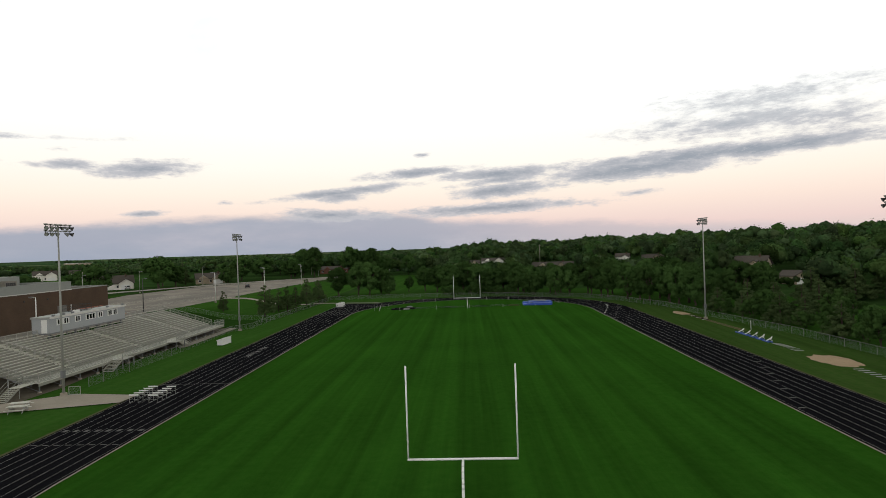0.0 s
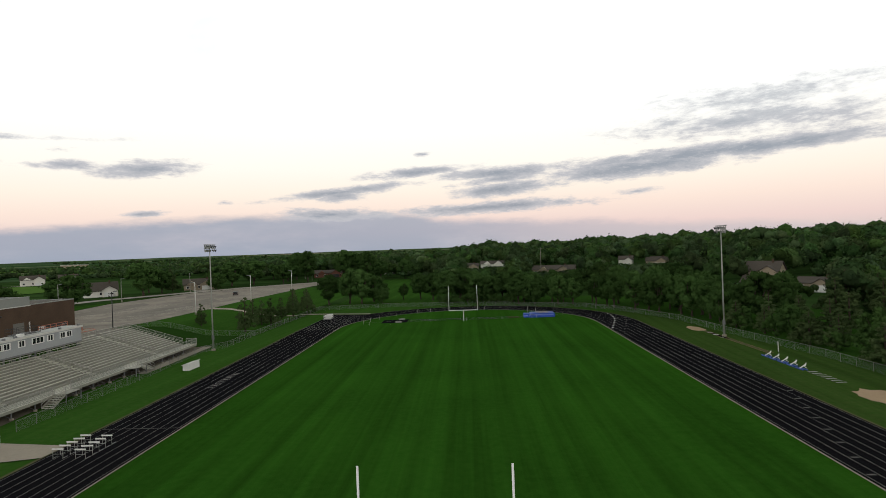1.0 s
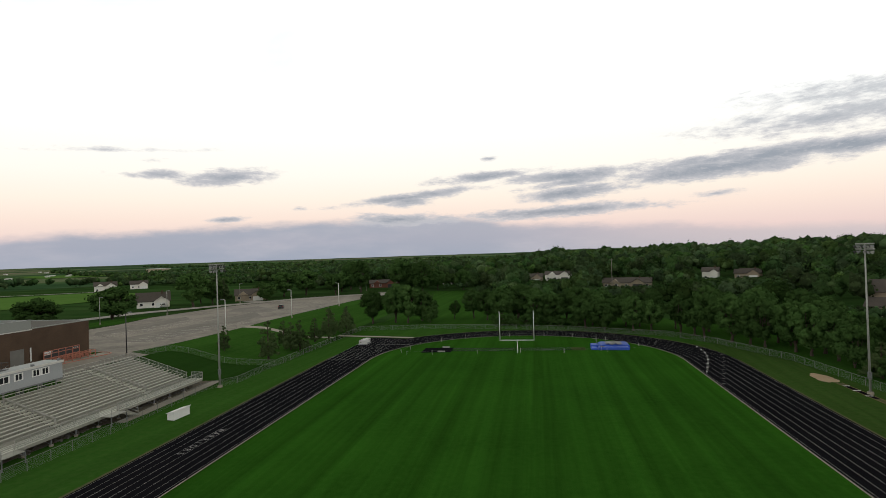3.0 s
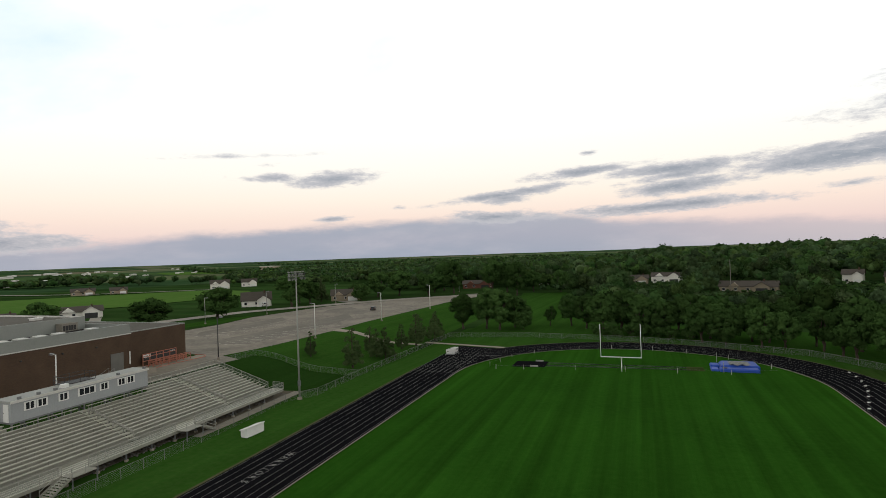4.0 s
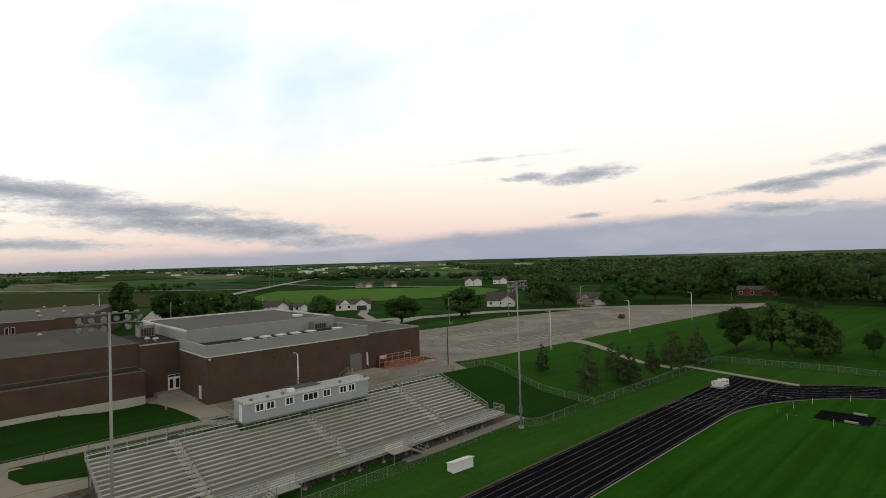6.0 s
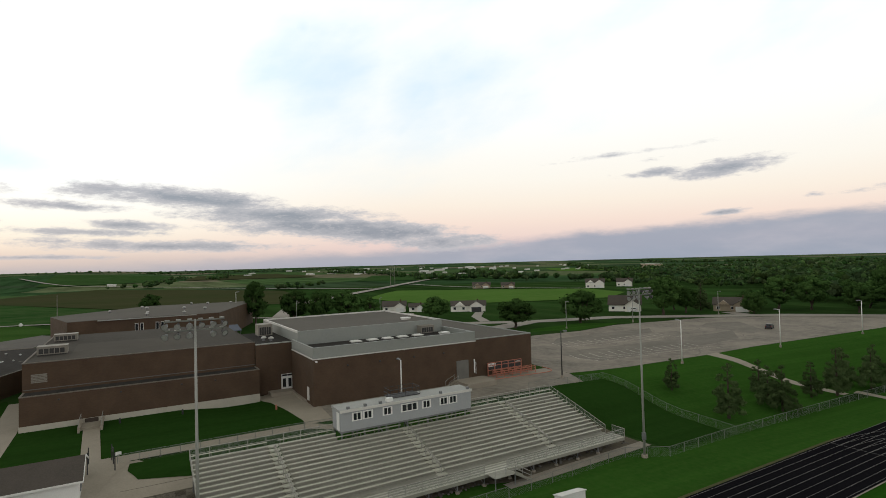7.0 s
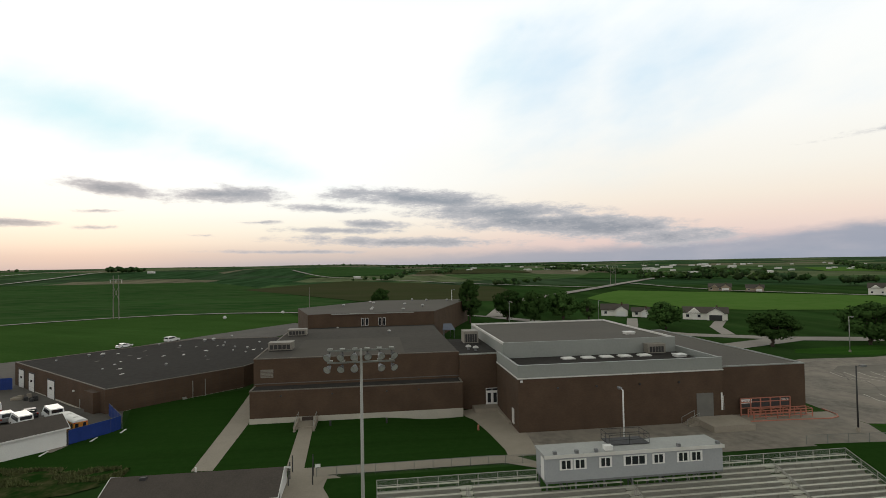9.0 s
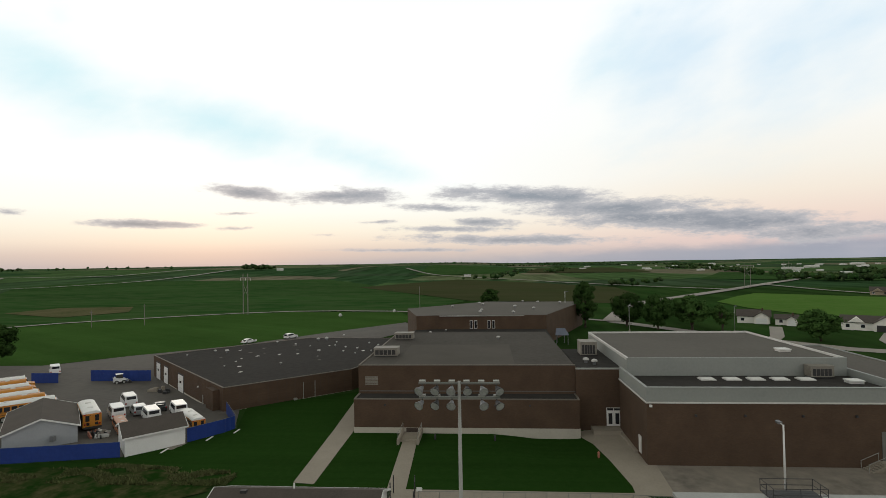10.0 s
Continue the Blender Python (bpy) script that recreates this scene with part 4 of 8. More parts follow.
    # stairs from the ground to the front walkway
    for ys, way in ((82.2, -1), (97.2, 1)):
        st = thing_part("stair", b)
        x0, x1 = xf + 0.02, xf + 1.7
        part("landing", Shape().box(x0, ys - 1.4, BZ - 0.06, x1, ys + 1.4, BZ), ALU_DARK, st)
        n = 8
        ye = ys + way * 1.4
        for k in range(n):
            z = BZ - (k + 1) * BZ / (n + 1)
            part("tread", Shape().box(x0 + 0.1, min(ye + way * 0.28 * k, ye + way * 0.28 * (k + 1)), z - 0.04, x1 - 0.1, max(ye + way * 0.28 * k, ye + way * 0.28 * (k + 1)), z), ALU, st)
        for x in (x0 + 0.06, x1 - 0.06):
            a, c = Vector((x, ye, BZ)), Vector((x, ye + way * 0.28 * n, 0.15))
            part("stringer", Shape().bar(a, c, 0.05, 0.25), ALU_DARK, st)
            for h in (0.5, 0.95):
                part("hand_rail", Shape().rod(a + Vector((0, 0, h)), c + Vector((0, 0, h)), 0.036, sides=6), RAIL, st)
            for p in (a, c):
                part("post", Shape().rod(p, p + Vector((0, 0, 0.95)), 0.026, sides=6), GALV, st)
        for yy in (ys - 1.35, ys + 1.35):
            part("post", Shape().box(x1 - 0.1, yy - 0.05, 0, x1, yy + 0.05, BZ), STEEL_GREY, st)
        for h in (0.5, 1.0):
            part("hand_rail", Shape().rod((x1, ys - 1.4, BZ + h), (x1, ys + 1.4, BZ + h), 0.036, sides=6), RAIL, st)
        for yy in (ys - 1.4, ys, ys + 1.4):
            part("post", Shape().rod((x1, yy, BZ), (x1, yy, BZ + 1.0), 0.026, sides=6), GALV, st)


def thing_part(name, parent):
    """An assembly of small pieces under a thing."""
    ob = new(name)
    ob.parent = parent
    return ob


def link_mesh(a, c, h, pitch):
    """Chain link between two posts: crossing diagonal wires."""
    a, c = Vector(a), Vector(c)
    d = c - a
    length = Vector((d.x, d.y, 0)).length or 0.01
    n = max(2, int((length + h) / pitch))
    s = Shape()
    r = 0.006
    side = Vector((-d.y, d.x, 0)).normalized() * r
    for k in range(n + 1):
        for way in (1, -1):
            u0, u1 = k * pitch - h, k * pitch
            t0, t1 = max(u0, 0.0), min(u1, length)
            if t1 - t0 < 0.02:
                continue
            za, zb = (t0 - u0), (t1 - u0)
            if way < 0:
                za, zb = h - za, h - zb
            p, q = a + d * (t0 / length) + Vector((0, 0, za)), a + d * (t1 / length) + Vector((0, 0, zb))
            e = Vector((0, 0, r * 1.4))
            s.add([p - e, q - e, q + e, p + e], [(0, 1, 2, 3)])
    return s


build_bleachers()

# ---------------- press box ----------------


def build_press_box():
    x0, x1, y0, y1, z0, z1 = -68.2, -65.25, 83.0, 101.4, 5.35, 7.88
    pb = thing("press_box", (-66.7, 92, height(-66.7, 92)), "long pale grey metal press box with dark sliding windows", "press box")
    part("wall", Shape().box(x0, y0, z0, x1, y1, z1 - 0.25), SIDING, pb)
    ribs = Shape()
    for yy in np.arange(y0 + 0.15, y1, 0.3):
        ribs.box(x1, yy - 0.008, z0, x1 + 0.006, yy + 0.008, z1 - 0.27)
    part("siding_ribs", ribs, SIDING, pb)
    part("roof", Shape().box(x0 - 0.12, y0 - 0.12, z1 - 0.25, x1 + 0.14, y1 + 0.12, z1), ROOFPALE, pb, "pale flat metal roof with raised edge")
    part("fascia", Shape().box(x1 + 0.14, y0 - 0.14, z1 - 0.30, x1 + 0.17, y1 + 0.14, z1 + 0.03), TRIM, pb)
    for a, c, n in ((84.5, 85.6, 2), (85.9, 87.0, 2), (88.5, 89.6, 2), (91.0, 93.2, 3), (94.0, 95.1, 2), (96.6, 97.7, 2), (98.0, 99.1, 2)):
        w = thing_part("window", pb)
        zb, zt = 6.50, 7.30
        s = Shape()
        for lo, hi in ((zb - 0.10, zb), (zt, zt + 0.10)):
            s.box(x1, a - 0.10, lo, x1 + 0.06, c + 0.10, hi)
        for k in range(n + 1):
            yy = a + (c - a) * k / n
            s.box(x1, yy - (0.10 if k in (0, n) else 0.05), zb, x1 + 0.055, yy + (0.10 if k in (0, n) else 0.05), zt)
        part("window_frame", s, WHITE, w)
        for k in range(n):
            ya, yb = a + (c - a) * k / n + 0.04, a + (c - a) * (k + 1) / n - 0.04
            part("pane", Shape().box(x1 + 0.002, ya, zb, x1 + 0.02, yb, zt), GLASS_DARK, w)
    door = part("door", Shape().box(x1 - 1.35, y0 - 0.05, z0 + 0.02, x1 - 0.45, y0, z0 + 2.1), WHITE, pb, "white steel door")
    part("handle", Shape().rod((x1 - 1.25, y0 - 0.12, z0 + 1.05), (x1 - 1.25, y0 - 0.05, z0 + 1.05), 0.03), DARK, door)
    for yy in np.arange(y0 + 0.2, y1, 2.9):
        for x in (x0 + 0.15, x1 - 0.3):
            part("leg", Shape().box(x - 0.08, float(yy) - 0.08, height(x, yy), x + 0.08, float(yy) + 0.08, z0), STEEL_GREY, pb)
    part("floor_beam", Shape().box(x0, y0, z0 - 0.2, x1, y1, z0 - 0.001), STEEL_GREY, pb)
    # filming deck on the roof
    dk = thing_part("roof_deck", pb)
    da, db = 90.2, 94.4
    for k in range(7):
        part("deck_board", Shape().box(x0 - 0.6 + 0.3 * k, da, z1 + 0.03, x0 - 0.32 + 0.3 * k, db, z1 + 0.10), DARK, dk)
    corners = [(x0 - 0.6, da), (x0 + 1.5, da), (x0 + 1.5, db), (x0 - 0.6, db)]
    for (ax, ay), (bx, by) in zip(corners, corners[1:] + corners[:1]):
        for h in (0.55, 1.05):
            part("rail", Shape().rod((ax, ay, z1 + h), (bx, by, z1 + h), 0.03, sides=6), DARK, dk)
        for f in (0.0, 0.5):
            part("post", Shape().rod((ax + (bx - ax) * f, ay + (by - ay) * f, z1 + 0.05), (ax + (bx - ax) * f, ay + (by - ay) * f, z1 + 1.05), 0.03, sides=6), DARK, dk)
    for yy in (84.0, 86.2, 88.2, 96.8, 101.0):
        part("roof_speaker", Shape().box(x1 - 0.35, yy - 0.16, z1, x1 - 0.02, yy + 0.16, z1 + 0.30), STEEL_GREY, pb)
    part("camera_crate", Shape().box(x1 - 0.95, 89.2, z1, x1 - 0.3, 90.0, z1 + 0.42), WHITE, pb, "white equipment crate")


ROOFPALE = material("pale_roof_sheet", ((0.37, 0.38, 0.36), (0.30, 0.31, 0.295), (0.26, 0.26, 0.245)), 0.6, scales=(0.5, 5))
build_press_box()

# ---------------- school ----------------
G = 2.55  # wall foot, just below the terrace


def wing(name, at, label):
    return thing(name, at, label, "school building")


def parapet_roof(parent, outline, z, roof_mat, rim_mat, rim=0.35, width=0.35):
    area = sum(p[0] * q[1] - q[0] * p[1] for p, q in zip(outline, outline[1:] + outline[:1]))
    outline = outline if area > 0 else outline[::-1]
    part("roof", Shape().prism(outline, z + 0.002, z + 0.04), roof_mat, parent)
    n = len(outline)
    c = Vector((sum(p[0] for p in outline) / n, sum(p[1] for p in outline) / n))
    for i in range(n):
        a, b = Vector(outline[i]), Vector(outline[(i + 1) % n])
        d = (b - a).normalized()
        inn = Vector((-d.y, d.x)) * width
        part("parapet", Shape().prism([tuple(a - d * 0.02), tuple(b + d * 0.02), tuple(b + inn - d * width), tuple(a + inn + d * width)], z + 0.044, z + rim), rim_mat, parent)


def rect(x0, y0, x1, y1):
    return [(x0, y0), (x1, y0), (x1, y1), (x0, y1)]


def double_door(parent, x, y0, y1, z0, z1):
    d = part("door_frame", Shape().box(x, y0, z0, x + 0.06, y1, z1), WHITE, parent)
    mid = (y0 + y1) / 2
    for a, c in ((y0 + 0.08, mid - 0.04), (mid + 0.04, y1 - 0.08)):
        leaf = part("door_leaf", Shape().box(x + 0.06, a, z0, x + 0.10, c, z0 + 2.15), WHITE, parent, "pale door leaf with a tall dark pane")
        part("pane", Shape().box(x + 0.10, a + 0.18, z0 + 0.35, x + 0.112, c - 0.18, z0 + 1.9), GLASS_DARK, leaf)
        part("transom_pane", Shape().box(x + 0.06, a, z0 + 2.3, x + 0.08, c, z1 - 0.08), GLASS_DARK, parent)


def build_gym():
    g = wing("gymnasium", (-100, 102, 2.6), "dark brown brick gymnasium with grey metal parapet bands and flat roof")
    part("lower_wall", Shape().box(-101, 86.6, G, -88.0, 117.4, 10.15), BRICK, g)
    part("trim_line", Shape().box(-101, 86.5, 10.15, -87.9, 117.5, 10.32), TRIM, g)
    for s in ([-88.35, 86.6, -88.0, 117.4], [-101.0, 86.6, -88.35, 86.95], [-101.0, 117.05, -88.35, 117.4]):
        part("parapet_band", Shape().box(s[0], s[1], 10.32, s[2], s[3], 12.0), BAND, g)
    part("coping", Shape().box(-88.40, 86.55, 12.0, -87.95, 117.45, 12.06), BAND, g)
    part("low_roof", Shape().box(-101, 86.95, 10.9, -88.35, 117.05, 11.0), ROOF, g)
    # upper hall
    part("upper_band", Shape().box(-128.0, 87.4, 9.0, -99.6, 117.0, 13.15), BAND, g)
    part("upper_roof", Shape().box(-127.7, 87.7, 13.15, -99.9, 116.7, 13.22), ROOF_GRAVEL, g)
    for s in ([-99.9, 87.4, -99.6, 117.0], [-128.0, 87.4, -127.7, 117.0], [-127.7, 87.4, -99.9, 87.7], [-127.7, 116.7, -99.9, 117.0]):
        part("coping", Shape().box(s[0], s[1], 13.15, s[2], s[3], 13.5), TRIM if s[0] < -100 else BAND, g)
    # north block
    part("north_wall", Shape().box(-132, 117.45, G - 0.8, -90.3, 132.7, 10.0), BRICK, g)
    parapet_roof(g, rect(-132, 117.6, -90.3, 132.7), 10.0, ROOF_GRAVEL, BAND, 0.22, 0.25)
    part("brick_body", Shape().box(-128.0, 87.4, G, -101.0, 117.0, 9.0), BRICK, g)
    # dock door, stairs and small doors
    part("overhead_door", Shape().box(-87.98, 113.2, 3.6, -87.93, 115.8, 6.95), DOOR_GREY, g, "grey roll-up dock door")
    part("downspout", Shape().box(-87.98, 117.0, 4.4, -87.86, 117.2, 6.9), WHITE, g, "white downspout")
    part("door", Shape().box(-90.28, 118.0, 3.6, -90.2, 119.0, 5.8), TRIM, g)
    part("door", Shape().box(-91.4, 86.5, 3.3, -90.4, 86.6, 5.4), TRIM, g, "pale side door in the end wall")
    for yy in (92.3, 98.0, 104.5, 110.5):
        part("wall_lamp", Shape().box(-88.0, yy - 0.12, 8.6, -87.8, yy + 0.12, 8.85), DARK, g)
    part("corner_lamp", Shape().box(-87.95, 86.9, 9.75, -87.7, 87.2, 10.0), WHITE, g)
    dock = thing("loading_dock", (-85.5, 115.5, 2.7), "concrete loading dock with steps and pipe rails", "loading dock")
    part("platform", Shape().box(-87.95, 112.6, 2.6, -83.2, 118.8, 3.6), CONCRETE, dock)
    for k in range(6):
        part("step", Shape().box(-87.9, 110.6 + 0.33 * k, 2.6, -86.4, 110.93 + 0.33 * k, 2.75 + 0.155 * k), CONCRETE, dock)
        part("step", Shape().box(-87.9, 121.0 - 0.36 * (k + 1), 2.6, -86.6, 121.0 - 0.36 * k, 2.75 + 0.155 * k), CONCRETE, dock)
    for x in (-87.8, -86.45):
        part("rail", Shape().rod((x, 110.7, 3.7), (x, 112.7, 4.6), 0.03), GALV, dock)
        part("post", Shape().rod((x, 110.7, 2.75), (x, 110.7, 3.7), 0.03), GALV, dock)
        part("post", Shape().rod((x, 112.65, 3.6), (x, 112.65, 4.6), 0.03), GALV, dock)
    # roof gear
    for yy in (97.3, 100.6, 103.7, 106.8, 110.1):
        sk = thing("skylight", (-97.2, yy, 11.0), "low white dome skylight on the gymnasium roof", "skylight", "skylights on the gymnasium roof")
        part("curb", Shape().box(-97.95, yy - 1.0, 11.0, -96.45, yy + 1.0, 11.14), TRIM, sk)
        d = Shape()
        for k, (w, z) in enumerate(((0.92, 11.14), (0.80, 11.24), (0.42, 11.30))):
            d.verts += [(-97.2 - w * 0.72, yy - w, z), (-97.2 + w * 0.72, yy - w, z), (-97.2 + w * 0.72, yy + w, z), (-97.2 - w * 0.72, yy + w, z)]
        d.faces += [(4 * j + i, 4 * j + (i + 1) % 4, 4 * j + 4 + (i + 1) % 4, 4 * j + 4 + i) for j in (0, 1) for i in range(4)] + [(8, 9, 10, 11)]
        part("dome", d, WHITE, sk)
    for x, y, z in ((-95.2, 115.0, 11.0), (-106.5, 112.2, 13.22)):
        hv = thing("roof_hatch", (x, y, z), "white square roof hatch", "roof hatch")
        part("curb", Shape().box(x - 0.7, y - 0.8, z, x + 0.7, y + 0.8, z + 0.3), TRIM, hv)
        part("cover", Shape().box(x - 0.8, y - 0.9, z + 0.3, x + 0.8, y + 0.9, z + 0.45), WHITE, hv)
    roof_unit(-98.6, 112.7, 11.0, 1.6, 3.0, 1.6)


def roof_unit(x, y, z, w, l, h, mat=None):
    u = thing("air_handler", (x, y, z), "beige rooftop air handling unit with louvres", "rooftop unit", "rooftop units of the school")
    part("curb", Shape().box(x - w / 2 + 0.1, y - l / 2 + 0.1, z, x + w / 2 - 0.1, y + l / 2 - 0.1, z + 0.2), DARK, u)
    part("casing", Shape().box(x - w / 2, y - l / 2, z + 0.2, x + w / 2, y + l / 2, z + h), mat or TANMETAL, u)
    part("lid", Shape().box(x - w / 2 - 0.06, y - l / 2 - 0.06, z + h, x + w / 2 + 0.06, y + l / 2 + 0.06, z + h + 0.07), TANMETAL, u)
    for k in range(5):
        yy = y - l / 2 + 0.25 + k * (l - 0.5) / 5
        part("louvre", Shape().box(x + w / 2, yy, z + 0.35, x + w / 2 + 0.03, yy + (l - 0.5) / 6, z + h * 0.8), DARK, u)
    part("hood", Shape().box(x - w / 2 - 0.5, y - l / 4, z + h * 0.5, x - w / 2, y + l / 4, z + h * 0.9), TANMETAL, u)


TANMETAL = material("beige_sheet_metal", ((0.225, 0.208, 0.175), (0.15, 0.138, 0.115), (0.31, 0.288, 0.245)), 0.55, 0.1, scales=(0.8, 6))
build_gym()


ROOF_PATCH = material("repaired_membrane", ((0.108, 0.099, 0.088), (0.088, 0.081, 0.072)), 0.95, scales=(0.12, 1.4), spec=0.03)
ROOF_MID = material("worn_roof_membrane", ((0.088, 0.081, 0.073), (0.060, 0.055, 0.050), (0.108, 0.10, 0.090)), 0.95, scales=(0.09, 1.1), spec=0.03)


def build_auditorium():
    a = wing("auditorium_wing", (-112, 66, 2.6), "dark brown brick auditorium wing with two flat roof levels")
    part("front_wall", Shape().box(-102.7, 48.05, 3.55, -99.3, 80.6, 7.58), BRICK, a)
    part("plinth", Shape().box(-102.7, 48.0, 1.5, -99.22, 80.65, 3.55), PLINTH, a, "pale concrete foundation strip")
    part("front_roof", Shape().box(-102.7, 48.25, 7.58, -99.5, 80.4, 7.62), ROOF, a)
    part("roof_patch", Shape().box(-123.0, 53.4, 11.861, -103.2, 71.8, 11.88), ROOF_PATCH, a, "paler repaired roof field")
    part("coping", Shape().box(-99.5, 48.0, 7.58, -99.25, 80.65, 7.72), COPING, a)
    part("coping", Shape().box(-102.7, 48.0, 7.58, -99.5, 48.25, 7.72), COPING, a)
    part("coping", Shape().box(-102.7, 80.4, 7.58, -99.5, 80.65, 7.72), COPING, a)
    part("upper_wall", Shape().box(-141, 47.95, G, -102.7, 80.6, 11.8), BRICK, a)
    part("roof", Shape().box(-141, 47.95, 11.8, -102.7, 80.6, 11.86), ROOF_MID, a)
    part("coping", Shape().box(-102.9, 47.9, 11.86, -102.66, 80.65, 11.96), COPING, a)
    part("coping", Shape().box(-141, 47.9, 11.86, -102.9, 48.15, 11.96), COPING, a)
    part("flashing", Shape().box(-102.7, 48.1, 7.95, -102.66, 80.6, 8.08), ROOF_GRAVEL, a, "thin dark flashing strip")
    for k in range(6):
        part("louvre", Shape().box(-102.7, 49.0, 8.95 + 0.22 * k, -102.62, 50.95, 9.11 + 0.22 * k), TANMETAL, a)
    # connector to the gymnasium
    part("link_wall", Shape().box(-120, 80.61, G, -102.0, 87.5, 11.4), BRICK, a)
    part("link_roof", Shape().box(-120, 81.0, 11.4, -102.3, 87.4, 11.45), ROOF, a)
    part("coping", Shape().box(-102.35, 80.6, 11.4, -101.95, 87.5, 11.58), GALV, a)
    double_door(a, -102.0, 84.9, 86.95, 3.15, 5.85)
    part("stoop", Shape().box(-102.0, 82.6, 2.6, -99.5, 87.4, 3.2), CONCRETE, a)
    part("stoop", Shape().box(-99.5, 86.2, 2.6, -92.0, 87.5, 3.1), CONCRETE, a)
    for yy in (52.5, 60.2, 68.5, 73.5):
        part("wall_lamp", Shape().box(-99.3, yy, 6.7, -99.1, yy + 0.25, 6.9), DARK, a)
    roof_unit(-111.4, 50.8, 11.86, 2.5, 4.0, 1.4)
    roof_unit(-130.4, 51.0, 11.86, 2.4, 3.7, 1.35)
    roof_unit(-114.4, 84.6, 11.45, 3.0, 2.7, 2.3)
    # steps down beside the wall
    st = thing("basement_steps", (-95.5, 56.8, 2.7), "concrete steps with side walls and pipe rails", "steps")
    for y in (55.3, 58.0):
        part("side_wall", Shape().box(-99.2, y - 0.15, 2.2, -94.2, y + 0.15, 3.5), CONCRETE, st)
        part("rail", Shape().rod((-99.0, y, 4.35), (-94.4, y, 4.35), 0.03), GALV, st)
        for x in (-99.0, -96.7, -94.4):
            part("post", Shape().rod((x, y, 3.4), (x, y, 4.35), 0.03), GALV, st)
    for k in range(3):
        part("step", Shape().box(-99.2, 55.45, 2.4, -95.0 - 0.45 * k, 57.85, 2.74 + 0.11 * k), CONCRETE, st)
    part("door", Shape().box(-99.21, 55.75, 2.9, -99.12, 57.45, 3.53), DOOR_BROWN, st, "dull brown steel door")


build_auditorium()


def wall_run(parent, name, outline, z0, z1, mat):
    part(name, Shape().prism(outline, z0, z1), mat, parent)


def build_workshop():
    w = wing("workshop_wing", (-130, 20, 2.6), "brown brick workshop wing with dark roof and white overhead doors")
    out = [(-109.5, 23.0), (-125.5, 41.2), (-141.0, 47.0), (-168.0, 44.0), (-170.0, 18.0), (-141.5, -9.8)]
    wall_run(w, "wall", out, 1.2, 6.7, BRICK)
    parapet_roof(w, out, 6.7, ROOF, COPING, 0.16, 0.25)
    a, b = Vector((-109.5, 23.0)), Vector((-141.5, -9.8))
    d = (b - a).normalized()
    nrm = Vector((-d.y, d.x))
    nrm = nrm if nrm.dot(Vector((1, -1))) > 0 else -nrm
    for f, wd, zt in ((0.152, 0.75, 5.2), (0.530, 1.7, 5.4), (0.769, 1.45, 5.5), (0.906, 1.5, 5.6)):
        p = a.lerp(b, f)
        m = Matrix.Translation((p.x, p.y, 0)) @ Matrix.Rotation(math.atan2(d.y, d.x), 4, "Z")
        sgn = 1 if (m.to_3x3() @ Vector((0, 1, 0))).to_2d().dot(nrm) > 0 else -1
        foot = level(p.x + nrm.x, p.y + nrm.y)
        # flat dark plate standing a little proud of the wall, no recess
        part("door_frame", Shape().box(-wd - 0.35, min(0, 0.05 * sgn), foot, wd + 0.35, max(0, 0.05 * sgn), zt + 0.3, m), DARK, w, "flat dark door surround")
        dr = part("overhead_door", Shape().box(-wd, min(0, 0.10 * sgn), foot + 0.05, wd, max(0, 0.10 * sgn), zt, m), WHITE, w, "white sectional overhead door")
        for k in range(1, 4):
            part("door_joint", Shape().box(-wd, min(0, 0.115 * sgn), foot + k * (zt - foot) / 4, wd, max(0, 0.115 * sgn), foot + k * (zt - foot) / 4 + 0.05, m), TRIM, dr)
        part("door_glass", Shape().box(-0.35 * wd, min(0, 0.12 * sgn), foot + 0.53 * (zt - foot), 0.35 * wd, max(0, 0.12 * sgn), foot + 0.66 * (zt - foot), m), GLASS_DARK, dr)
    wall_m = Matrix.Translation((a.x, a.y, 0)) @ Matrix.Rotation(math.atan2(d.y, d.x), 4, "Z")
    out_y = 1 if (wall_m.to_3x3() @ Vector((0, 1, 0))).to_2d().dot(nrm) > 0 else -1

    def on_wall(s0, s1, z0, z1, proud):
        return Shape().box(s0, min(0, proud * out_y), z0, s1, max(0, proud * out_y), z1, wall_m)

    part("plinth", on_wall(8.4, 22.0, 1.3, 2.3, 0.06), PLINTH, w, "pale concrete foundation strip")
    part("plinth", on_wall(27.0, 33.0, 1.3, 2.2, 0.06), PLINTH, w, "pale concrete foundation strip")
    part("pier", on_wall(1.8, 5.4, 1.3, 6.2, 1.1), BRICK, w, "brown brick pier beside the yard door")
    part("wall_lamp", on_wall(12.8, 13.2, 4.8, 5.05, 0.25), TRIM, w)
    part("gas_pipe", Shape().rod((a.x + d.x * 9.6 + nrm.x * 0.3, a.y + d.y * 9.6 + nrm.y * 0.3, 1.6), (a.x + d.x * 9.6 + nrm.x * 0.3, a.y + d.y * 9.6 + nrm.y * 0.3, 4.0), 0.07), GALV, w)
    c, e = Vector((-109.5, 23.0)), Vector((-125.5, 41.2))
    e_d = (e - c).normalized()
    face = Matrix.Translation((c.x, c.y, 0)) @ Matrix.Rotation(math.atan2(e_d.y, e_d.x), 4, "Z")
    part("plinth", Shape().box(1.0, -0.07, 2.0, 24.0, 0.0, 2.72, face), PLINTH, w, "pale concrete foundation strip")
    part("utility_box", Shape().box(12.3, -0.45, 2.3, 12.9, -0.07, 3.1, face), GALV, w)
